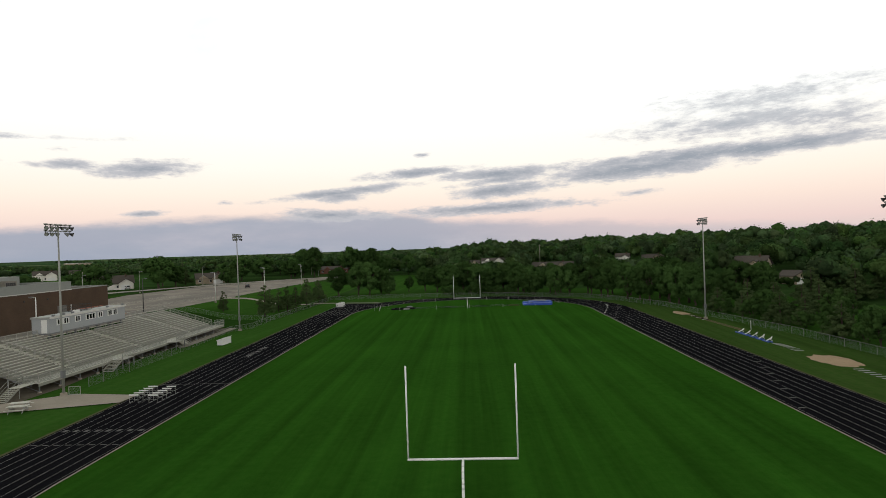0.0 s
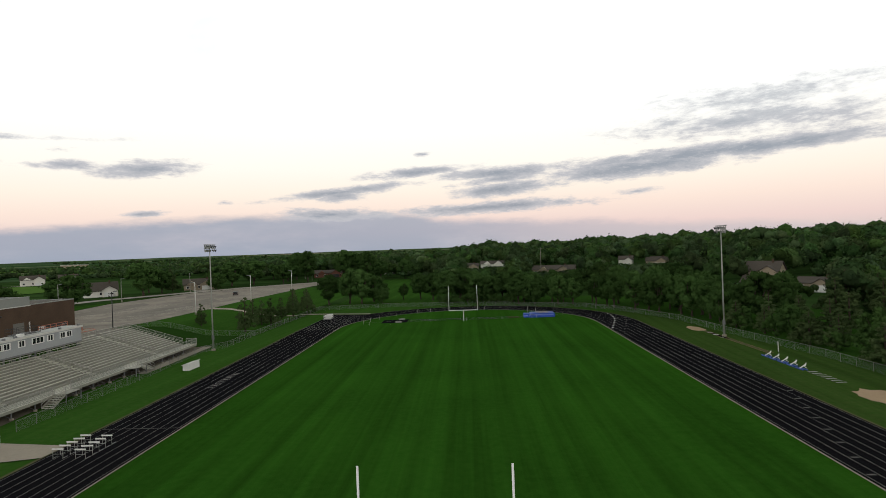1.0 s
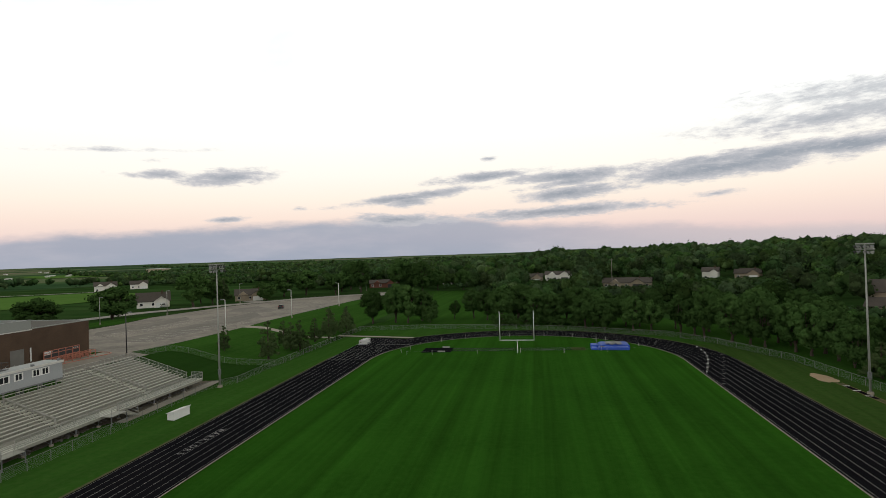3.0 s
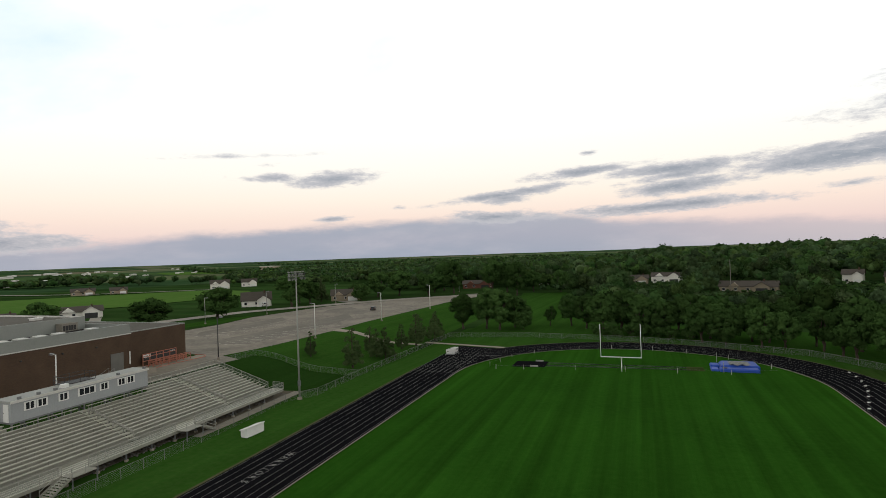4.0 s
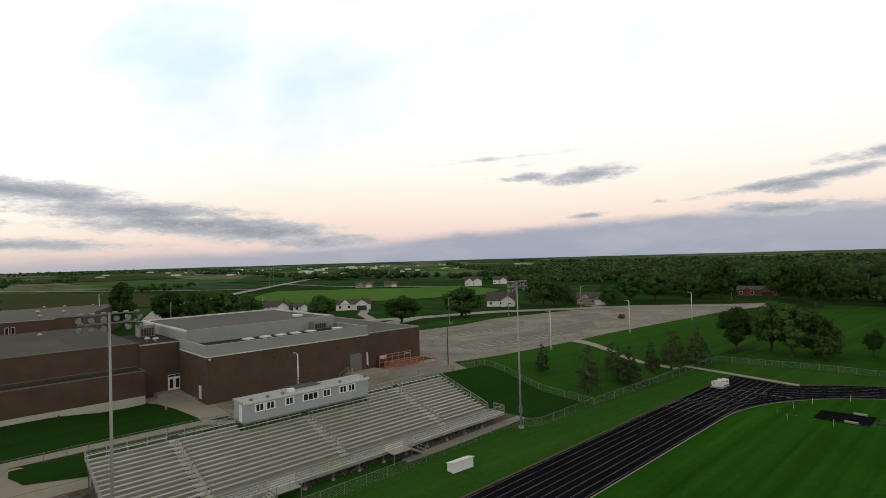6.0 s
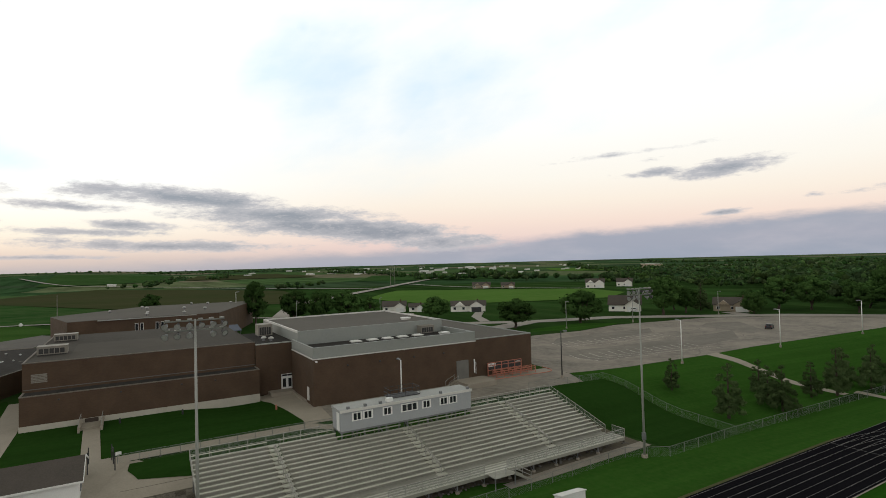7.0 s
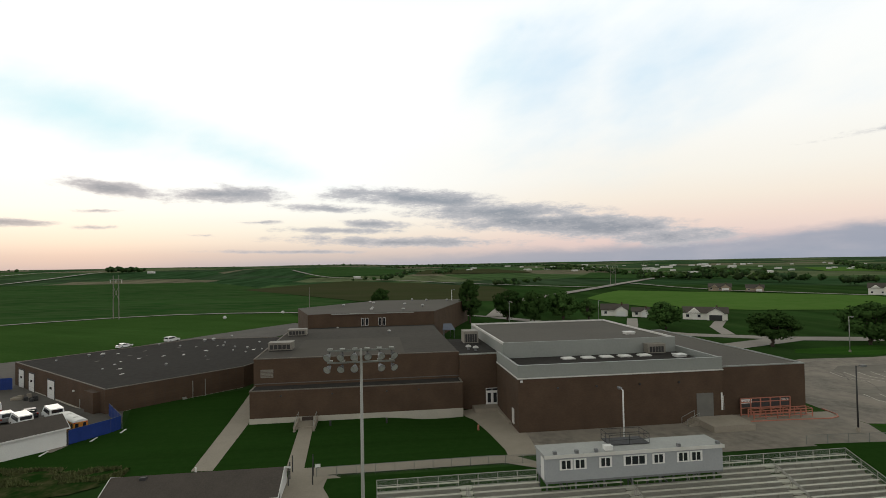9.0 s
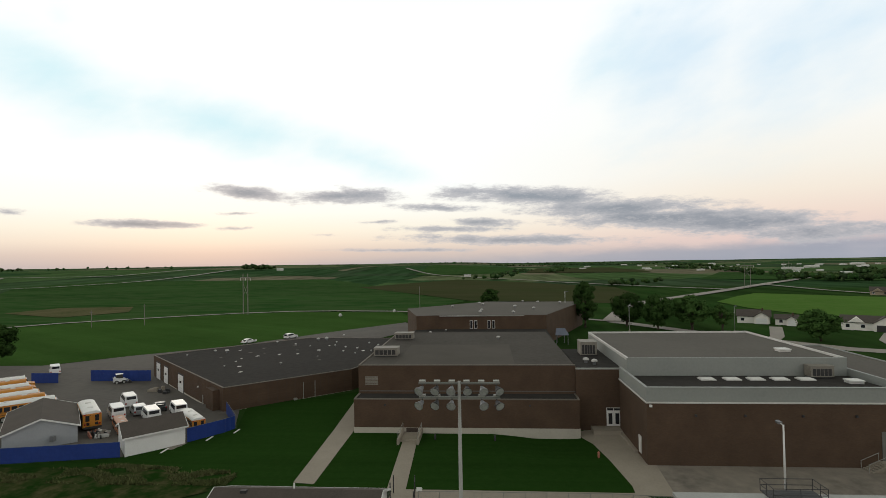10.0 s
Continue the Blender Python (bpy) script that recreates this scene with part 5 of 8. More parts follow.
    for y0, y1, x0, x1 in ((30.0, 30.25, -166.0, -127.0), (14.0, 14.22, -158.0, -133.0)):
        part("roof_seam", Shape().box(x0, y0, 6.702, x1, y1, 6.712), DARK, w, "dark lapped roof seam")
    part("roof_seam", Shape().box(-147.2, 2.0, 6.702, -147.0, 44.0, 6.714), DARK, w, "dark lapped roof seam")
    for f in (0.578, 0.672):
        p = c.lerp(e, f)
        part("vent_pipe", Shape().rod((p.x + 0.4, p.y + 0.35, 2.4), (p.x + 0.4, p.y + 0.35, 5.8), 0.06), GALV, w)


build_workshop()


def build_classrooms():
    c = wing("classroom_wing", (-200, 70, 2.6), "distant dark brown brick classroom wing with angled walls and flat roof")
    out = [(-183.0, 53.4), (-181.5, 46.9), (-207.0, 40.6), (-236.0, 68.0), (-231.8, 104.8), (-182.0, 85.5)]
    wall_run(c, "wall", out, 2.0, 11.4, BRICK)
    part("roof", Shape().prism(out, 11.4, 11.5), ROOF_GRAVEL, c)
    low = [(-141.2, 47.2), (-141.2, 84.0), (-182.1, 85.4), (-183.1, 53.4), (-181.6, 46.9), (-168.0, 44.1)]
    wall_run(c, "low_wall", low, 2.0, 7.2, BRICK)
    part("low_roof", Shape().prism(low, 7.2, 7.3), ROOF, c)
    for y in (63.3, 64.6, 68.6, 69.9):
        win = part("window", Shape().box(-182.75, y - 0.45, 7.5, -182.35, y + 0.45, 9.9), TRIM, c)
        part("pane", Shape().box(-182.35, y - 0.33, 7.62, -182.30, y + 0.33, 9.78), GLASS_DARK, win)
    part("trim", Shape().box(-182.7, 53.8, 11.15, -182.2, 85.2, 11.4), GALV, c)


build_classrooms()
# ---------------- trees ----------------


def ico(sub=1):
    bm = bmesh.new()
    bmesh.ops.create_icosphere(bm, subdivisions=sub, radius=1.0)
    v = np.array([p.co[:] for p in bm.verts])
    f = np.array([[p.index for p in t.verts] for t in bm.faces])
    bm.free()
    return v, f


ICO1 = ico(1)


def array_mesh(name, verts, tris, mat):
    me = bpy.data.meshes.new(name)
    verts, tris = np.asarray(verts, np.float32), np.asarray(tris, np.int32)
    me.vertices.add(len(verts))
    me.vertices.foreach_set("co", verts.ravel())
    me.loops.add(tris.size)
    me.loops.foreach_set("vertex_index", tris.ravel())
    me.polygons.add(len(tris))
    me.polygons.foreach_set("loop_start", np.arange(0, tris.size, 3, dtype=np.int32))
    me.materials.append(mat)
    me.update(calc_edges=True)
    return me


def leaf_cloud(rng, centres, radii, per, size, squash=0.85):
    """Small leaf sprays scattered over clumps, each a bent pair of triangles."""
    vs, fs, n = [], [], 0
    for c, r in zip(centres, radii):
        k = int(per * (r ** 2))
        d = rng.normal(size=(k, 3))
        d /= np.linalg.norm(d, axis=1)[:, None]
        p = c + d * r * rng.uniform(0.55, 1.2, (k, 1)) * np.array([1, 1, squash])
        a = rng.normal(size=(k, 3))
        a -= 0.75 * d * (a * d).sum(1)[:, None]
        a /= np.linalg.norm(a, axis=1)[:, None]
        b = np.cross(a, d + 0.35 * rng.normal(size=(k, 3)))
        b /= np.linalg.norm(b, axis=1)[:, None] + 1e-9
        s = size * rng.uniform(0.6, 1.4, (k, 1))
        quad = np.stack([p - a * s, p + b * s * 0.6 + d * s * 0.2, p + a * s, p - b * s * 0.6], 1).reshape(-1, 3)
        vs.append(quad)
        i = n + 4 * np.arange(k)[:, None]
        fs.append(np.concatenate([i + [0, 1, 2], i + [0, 2, 3]]))
        n += 4 * k
    return np.concatenate(vs), np.concatenate(fs)


def solid_clumps(rng, centres, radii, ball, squash=0.85, shrink=0.86, rough=0.28):
    vs, fs, n = [], [], 0
    for c, r in zip(centres, radii):
        v, f = ball
        w = v * (1 + rough * rng.normal(size=(len(v), 1)).clip(-1.2, 1.2)) * r * shrink * np.array([1, 1, squash]) + c
        vs.append(w)
        fs.append(f + n)
        n += len(v)
    return np.concatenate(vs), np.concatenate(fs)


def broad_tree(seed, tall, wide, label, clumps=58, trunk=0.06, name="tree"):
    """A broad-leaved tree: tapered trunk, limbs, a ragged crown of leaf sprays."""
    rng = np.random.default_rng(seed)
    t = thing(name, (0, 0, 0), label, name)
    low = tall * trunk
    c = rng.normal(size=(clumps, 3))
    c /= np.linalg.norm(c, axis=1)[:, None]
    c *= rng.uniform(0.25, 1.0, (clumps, 1)) ** 0.4
    top = (tall - low) / 2
    centres = c * np.array([wide * 0.41, wide * 0.41, top * 0.84]) + np.array([0, 0, low + top])
    taper = 1 - 0.35 * np.clip((centres[:, 2] - low - top) / top, -0.4, 1) ** 2
    centres[:, :2] *= taper[:, None]
    radii = rng.uniform(0.08, 0.16, clumps) * wide
    trunk_s = Shape()
    p, r = Vector((0, 0, -0.2)), 0.032 * tall
    for k in range(4):
        q = Vector((float(rng.normal()) * 0.12, float(rng.normal()) * 0.12, low * 0.45 * (k + 1)))
        trunk_s.rod(p, q, r, r * 0.8, 8, caps=False)
        p, r = q, r * 0.8
    part("trunk", trunk_s, BARK, t)
    bearing = np.arctan2(centres[:, 1], centres[:, 0])
    for k in range(5):                       # five main limbs, each forking to the clumps on its side
        limb = Shape()
        a0 = -math.pi + 2 * math.pi * k / 5
        mine = [i for i in range(0, clumps, 2) if a0 <= bearing[i] < a0 + 2 * math.pi / 5]
        fork = Vector((0.10 * wide * math.cos(a0 + 0.63), 0.10 * wide * math.sin(a0 + 0.63), low + 0.28 * tall))
        limb.rod((0, 0, low * float(rng.uniform(0.7, 1.4))), fork, 0.016 * tall, 0.010 * tall, 6, caps=False)
        for i in mine:
            limb.rod(fork, centres[i], 0.009 * tall, 0.003 * tall, 5, caps=False)
        part("limb", limb, BARK, t)
    v1, f1 = leaf_cloud(rng, centres, radii, 84 * (8 / wide) ** 2, 0.032 * wide)
    v2, f2 = solid_clumps(rng, centres, radii, ICO1, 0.85, 0.72)
    ob = new("crown", array_mesh("crown", np.concatenate([v1, v2]), np.concatenate([f1, f2 + len(v1)]), LEAF))
    ob.parent = t
    return t


def pine_tree(seed, tall, wide, label):
    """A conifer: straight trunk, whorls of drooping needle boughs with gaps."""
    rng = np.random.default_rng(seed)
    t = thing("pine_tree", (0, 0, 0), label, "pine tree")
    part("trunk", Shape().rod((0, 0, -0.2), (0, 0, tall * 0.95), 0.028 * tall, 0.006 * tall, 8), BARK, t)
    centres, radii = [], []
    for z in np.arange(0.17, 1.0, 0.095):
        spread = wide * 0.5 * (1 - z) ** 0.75 + 0.12
        n = max(2, int(7 * (1 - z) + 2))
        for k in range(n):
            a = 2 * math.pi * (k + rng.uniform(0, 0.9)) / n
            rr = spread * rng.uniform(0.35, 1.0)
            centres.append((rr * math.cos(a), rr * math.sin(a), tall * (z + rng.uniform(-0.03, 0.03))))
            radii.append(0.125 * wide * (1.15 - 0.75 * z) * rng.uniform(0.8, 1.2))
    centres, radii = np.array(centres), np.array(radii)
    v1, f1 = leaf_cloud(rng, centres, radii, 520 * (5 / wide) ** 2, 0.028 * wide, 0.75)
    v2, f2 = solid_clumps(rng, centres, radii, ICO1, 0.6, 0.36)
    ob = new("crown", array_mesh("crown", np.concatenate([v1, v2]), np.concatenate([f1, f2 + len(v1)]), NEEDLE))
    ob.parent = t
    return t


rng = np.random.default_rng(11)
KINDS = [broad_tree(21, 9.5, 7.6, "leafy green broad-leaved tree with a rounded ragged crown", 52, 0.13),
         broad_tree(22, 10.5, 8.0, "tall green broad-leaved tree with an uneven crown", 56, 0.15),
         broad_tree(23, 7.5, 7.5, "dense dark green broad-leaved tree", 50, 0.07),
         broad_tree(24, 8.5, 6.0, "slender green broad-leaved tree beside the fence", 40, 0.20)]
SHRUB = broad_tree(25, 2.8, 3.6, "low leafy green shrub at the foot of the trees", 20, 0.04, "shrub")
PINES = [pine_tree(31, 7.0, 3.9, "dark green pine tree standing on the lawn"), pine_tree(32, 6.0, 4.2, "bushy dark green pine tree on the lawn")]
used = {}


def plant(kind, x, y, size=1.0, turn=None, wide=1.0):
    """Stand a tree of one kind at x, y; the first use moves the model itself."""
    a = float(rng.uniform(0, 360)) if turn is None else turn
    m = pose(x, y, level(x, y) - 0.05, 0, 0, a) @ Matrix.Diagonal((size * wide, size * wide, size * float(rng.uniform(0.92, 1.1)), 1))
    if kind.name not in used:
        used[kind.name] = True
        kind.matrix_basis = m
        return kind
    c = copy_thing(kind, Matrix.Identity(4))
    c.matrix_basis = m
    return c


for x, y, s in ((-66.5, 145.0, 0.85), (-53.4, 140.8, 1.35), (-58.7, 158.5, 1.0), (-54.0, 152.8, 1.1), (-50.8, 151.0, 1.2), (-52.5, 163.5, 1.0), (-50.5, 168.0, 1.25), (-53.5, 177.0, 1.2), (-49.5, 178.5, 1.2), (-52.4, 187.0, 1.2)):
    plant(PINES[int(rng.integers(2))], x, y, s)
# trees behind the north fence
for x, y, k, s in ((-48.0, 199.0, 1, 1.15), (-40.7, 200.3, 0, 1.35), (-36.2, 198.6, 1, 1.25), (-32.8, 204.0, 2, 1.5), (-29.0, 198.2, 2, 0.75), (-22.7, 208.0, 3, 0.75), (-16.5, 209.0, 0, 1.05), (-11.5, 204.0, 1, 1.1), (-6.5, 199.0, 0, 1.25), (-1.5, 203.5, 2, 1.5), (3.5, 197.0, 1, 1.1), (6.0, 204.0, 2, 1.3), (9.0, 194.0, 2, 1.25), (13.0, 199.0, 0, 1.2), (16.0, 191.0, 1, 1.05), (20.0, 197.0, 3, 1.3), (22.0, 189.0, 0, 1.1)):
    plant(KINDS[k], x, y, s)
# belt of trees along the east and north-east fence
belt = [(14.0, 180.5), (35.5, 169.5), (43.0, 158.5), (50.3, 140.0), (52.5, 119.0), (56.0, 97.0), (57.2, 60.0)]
for (ax, ay), (b_x, b_y) in zip(belt, belt[1:]):
    run = math.hypot(b_x - ax, b_y - ay)
    ox, oy = -(b_y - ay) / run, (b_x - ax) / run             # away from the field
    for row, gap in ((5.5, 5.2), (11.5, 6.0), (18.0, 7.0)):
        for k in range(max(1, round(run / gap))):
            f = (k + float(rng.uniform(0.15, 0.85))) * gap / run
            if row > 6 and ay < 120 and rng.random() < 0.45:
                continue
            o = row + float(rng.uniform(-1.6, 1.6))
            px, py = ax + (b_x - ax) * f + ox * o, ay + (b_y - ay) * f + oy * o
            if py < 128:                                     # lower mixed growth, bushy pines among it
                if rng.random() < 0.45:
                    plant(PINES[int(rng.integers(2))], px, py, float(rng.uniform(0.8, 1.15)), None, 1.3)
                else:
                    plant(KINDS[(2, 0, 2, 3)[int(rng.integers(4))]], px, py, float(rng.uniform(0.6, 0.9)))
                continue
            plant(KINDS[(0, 1, 3, 3, 1, 2)[int(rng.integers(6))] if row < 12 else int(rng.integers(4))], px, py, float(rng.uniform(0.9, 1.2)))
# undergrowth at the foot of the trees
for k in range(26):
    f = k / 26
    x, y = -9 + 26 * f + float(rng.uniform(-1, 1)), 190.5 - 5.5 * f + float(rng.uniform(0, 5))
    plant(SHRUB, x, y, float(rng.uniform(0.7, 1.3)))
for x, y, s in ((58.7, 115.1, 1.5), (61.7, 112.5, 1.3), (60.3, 101.0, 1.2), (63.3, 98.1, 1.5), (56.5, 123.0, 1.2), (57.6, 130.0, 1.0), (59.0, 108.0, 0.8), (60.0, 92.0, 1.3), (62.5, 105.5, 1.1), (60.5, 86.0, 1.2)):
    plant(SHRUB, x, y, s)
for x, y, sc in ((86, 140, 1.5), (91, 144, 1.6), (96, 139, 1.45), (100, 146, 1.6), (74, 118, 1.2), (105, 141, 1.5)):
    plant(PINES[int(rng.integers(2))], x, y, sc, None, 1.25)
plant(PINES[0], -151.8, 280.6, 1.75)
plant(PINES[1], -143.7, 268.2, 1.75)
# round the parking lot and the school
for x, y, k, s, w in ((-144.6, 200.5, 2, 1.55, 1.35), (-148.8, 174.6, 0, 1.2, 1.55), (-190.0, 167.0, 2, 1.45, 1.1), (-222.0, 104.0, 1, 1.75, 0.8), (-225.4, 120.1, 2, 1.9, 0.9), (-216.0, 128.0, 2, 1.7, 0.9), (-214.7, 139.3, 0, 1.4, 1.3), (-211.0, 148.0, 3, 1.3, 1.0), (-300, 70, 0, 1.2, 1.2),
                      (-143.5, 243.8, 1, 1.4, 1.4), (-142.0, 256.0, 0, 1.15, 1.2), (-152.0, 262.0, 1, 1.2, 1.1), (-122.7, 270.0, 2, 1.15, 1.1), (-132.7, 283.8, 2, 1.1, 1.4), (-125.2, 293.0, 1, 1.45, 1.2), (-115.9, 299.4, 0, 1.45, 1.35), (-104.9, 322.4, 2, 1.6, 1.5), (-99.0, 298.0, 0, 1.3, 1.1),
                      (-103.2, 333.0, 1, 1.6, 1.0), (-137.8, 293.7, 2, 1.05, 1.1), (-125.3, 354.0, 0, 1.1, 1.1), (-53.6, 345.0, 0, 1.4, 1.0), (-37.5, 339.0, 2, 1.7, 0.9), (-19.0, 327.0, 1, 1.2, 1.0), (-90.0, 312.0, 1, 1.7, 1.0), (-66.0, 333.0, 1, 1.6, 1.1), (-147.5, -56.0, 0, 1.3, 1.2), (-74.0, 332.0, 0, 1.8, 1.1), (-58, 322, 1, 1.7, 1.0)):
    plant(KINDS[k], x, y, s, None, w)


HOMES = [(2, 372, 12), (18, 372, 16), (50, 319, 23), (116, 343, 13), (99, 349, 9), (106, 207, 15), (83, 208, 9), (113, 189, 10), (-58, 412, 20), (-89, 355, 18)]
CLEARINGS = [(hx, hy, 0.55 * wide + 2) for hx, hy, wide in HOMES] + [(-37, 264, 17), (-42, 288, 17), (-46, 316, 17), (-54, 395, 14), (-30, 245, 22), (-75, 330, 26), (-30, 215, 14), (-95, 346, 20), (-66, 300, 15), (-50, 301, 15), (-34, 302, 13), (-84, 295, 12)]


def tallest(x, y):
    """How tall trees may stand: capped along the camera's sight lines to the houses, so that these stay in view."""
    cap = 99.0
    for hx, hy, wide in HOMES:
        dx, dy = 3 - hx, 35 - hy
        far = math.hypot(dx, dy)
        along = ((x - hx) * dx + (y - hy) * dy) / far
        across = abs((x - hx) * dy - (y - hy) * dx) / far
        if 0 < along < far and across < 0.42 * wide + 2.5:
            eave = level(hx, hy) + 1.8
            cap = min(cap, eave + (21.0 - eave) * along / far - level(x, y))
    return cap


def far_woods():
    """Massed crowns of the woods and hedges beyond the grounds."""
    r = np.random.default_rng(5)
    spots, taken = [], {}

    def free(x, y, gap):
        i, j = int(x // 12), int(y // 12)
        near = [p for u in (-1, 0, 1) for v in (-1, 0, 1) for p in taken.get((i + u, j + v), ())]
        if any((x - p[0]) ** 2 + (y - p[1]) ** 2 < gap * gap for p in near):
            return False
        taken.setdefault((i, j), []).append((x, y))
        return True

    # the wooded suburb north and east: broad old shade trees, kept low where the camera looks towards the houses
    for _ in range(26000):
        x, y = r.uniform(-110, 560), r.uniform(60, 820)
        d = math.hypot(x, y - 60)
        if x > 0.9 * y + 20 or d < (112 if x > 66 else 165) or (x < -45 and y < 330) or (x < -2 and y < 222) or (x < 20 and y < 206) or (x < 90 and y < 172) or (x < 62 and y < 200):
            continue
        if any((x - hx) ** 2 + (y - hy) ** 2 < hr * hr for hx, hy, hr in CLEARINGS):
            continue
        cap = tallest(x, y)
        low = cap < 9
        if x < -20 and y > 300 and r.random() < 0.3:
            continue
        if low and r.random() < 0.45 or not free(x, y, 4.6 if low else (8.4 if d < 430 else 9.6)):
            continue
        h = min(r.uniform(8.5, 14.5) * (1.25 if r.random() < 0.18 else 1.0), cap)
        if h < 2.0:
            continue
        spots.append((x, y, h, h * (r.uniform(0.8, 1.1) if low else r.uniform(0.72, 1.08))))
    # the lower woods to the north-west and distant hedgerows
    for _ in range(2300):
        a, d = radians(r.uniform(6, 42)), r.uniform(380, 1500) if r.random() < 0.7 else r.uniform(320, 620)
        x, y = -d * math.sin(a), d * math.cos(a) + 40
        if x < -150 and y < 420 or any((x - hx) ** 2 + (y - hy) ** 2 < hr * hr for hx, hy, hr in CLEARINGS):
            continue
        h = r.uniform(7, 11) * (1.0 if a < 0.5 else 0.62)
        spots.append((x, y, h, h * 1.1))
    # hedgerows and belts: from, to, trees, height
    for ax, ay, bx, by, k, h in ((-560, 420, -1050, 520, 120, 8), (-620, 520, -1000, 700, 110, 9), (-1000, 520, -1500, 560, 120, 8), (-1050, 200, -1900, 330, 130, 7), (-1500, 700, -2300, 820, 130, 9), (-900, 100, -1300, 160, 45, 6),
                                 (-2200, 100, -2600, 900, 140, 9), (-2900, -300, -3100, 800, 120, 10), (-1268, -450, -1318, -530, 30, 13), (-1180, -1010, -1110, -1120, 22, 9), (-1330, -730, -1180, -1000, 12, 9), (-2300, -700, -2400, -500, 18, 7),
                                 (-520, 185, -600, 240, 24, 6), (-700, 800, -1500, 1500, 160, 9), (-400, 1300, -1500, 1900, 200, 10), (300, 1200, -400, 1500, 160, 12), (-700, 60, -760, 90, 12, 8), (-640, 395, -330, 480, 75, 9)):
        for _ in range(k):
            f = r.random()
            t = h * r.uniform(0.7, 1.25)
            spots.append((ax + (bx - ax) * f + r.normal() * 9, ay + (by - ay) * f + r.normal() * 9, t, t * r.uniform(0.8, 1.15)))
    vs, fs, n = [], [], 0
    for x, y, h, w in spots:
        d = math.hypot(x, y - 60)
        k = (9 if h > 7 else 5) if d < 360 else (6 if d < 520 else (4 if d < 800 else 2))
        c = r.normal(size=(k, 3))
        c /= np.linalg.norm(c, axis=1)[:, None]
        c[:, 2] = np.abs(c[:, 2]) * 1.1 - 0.35
        c = c * np.array([w * 0.31, w * 0.31, h * 0.27]) * r.uniform(0.75, 1.05, (k, 1)) + np.array([x, y, level(x, y) + h * 0.56])
        rad = r.uniform(0.18, 0.27, k) * w * (1.0 if d < 360 else (1.2 if d < 520 else (1.4 if d < 800 else 1.7)))
        v, f = solid_clumps(r, c, rad, ICO1, 0.92, 0.80 if d < 360 else 0.86, 0.2)
        vs.append(v)
        fs.append(f + n)
        n += len(v)
        if d < 800:
            v, f = leaf_cloud(r, c, rad, 12.0 if d < 260 else (7.5 if d < 360 else 1.2), 0.47 if d < 260 else (0.58 if d < 360 else 0.85), 0.9)
            vs.append(v)
            fs.append(f + n)
            n += len(v)
    ob = new("woods", array_mesh("woods", np.concatenate(vs), np.concatenate(fs), LEAF_FAR))
    tagged(ob, "dark green massed trees of the wooded suburb and far hedgerows", "woods", kind="stuff")


far_woods()

# ---------------- fences ----------------


def chain_fence(name, points, tall, label, every=3.0, pitch=0.24):
    x, y = points[0]
    fence = thing(name, (x, y, level(x, y)), label, "chain-link fence")
    for (ax, ay), (bx, by) in zip(points, points[1:]):
        n = max(1, round(math.hypot(bx - ax, by - ay) / every))
        ps = [Vector((ax + (bx - ax) * k / n, ay + (by - ay) * k / n, level(ax + (bx - ax) * k / n, ay + (by - ay) * k / n))) for k in range(n + 1)]
        for p, q in zip(ps, ps[1:]):
            part("post", Shape().rod(p, p + Vector((0, 0, tall)), 0.035, sides=6), FENCE, fence)
            part("top_rail", Shape().rod(p + Vector((0, 0, tall)), q + Vector((0, 0, tall)), 0.025, sides=5), FENCE, fence)
            part("wire_mesh", link_mesh(p, q, tall, pitch), MESHWIRE, fence)
    part("post", Shape().rod(ps[-1], ps[-1] + Vector((0, 0, tall)), 0.035, sides=6), FENCE, fence)


chain_fence("boundary_fence", [(-49.6, 70.0), (-50.0, 96.0), (-51.2, 115.2), (-48.3, 120.0), (-48.4, 134.5), (-46.8, 183.0), (-25.0, 186.0), (-1.5, 183.5), (12.5, 180.0), (35.5, 169.5), (43.0, 158.5), (50.3, 140.0), (52.5, 119.0), (56.0, 97.0), (57.2, 60.0)], 1.25,
            "long galvanised chain-link fence round the track")
chain_fence("practice_fence", [(-48.6, 134.4), (-76.5, 138.5), (-77.0, 121.0)], 1.25, "galvanised chain-link fence beside the practice lawn")
chain_fence("walk_fence", [(-77.2, 60.2), (-77.4, 80.0), (-76.8, 86.0)], 1.1, "low chain-link fence along the walk behind the bleachers", 2.2)

# ---------------- houses ----------------


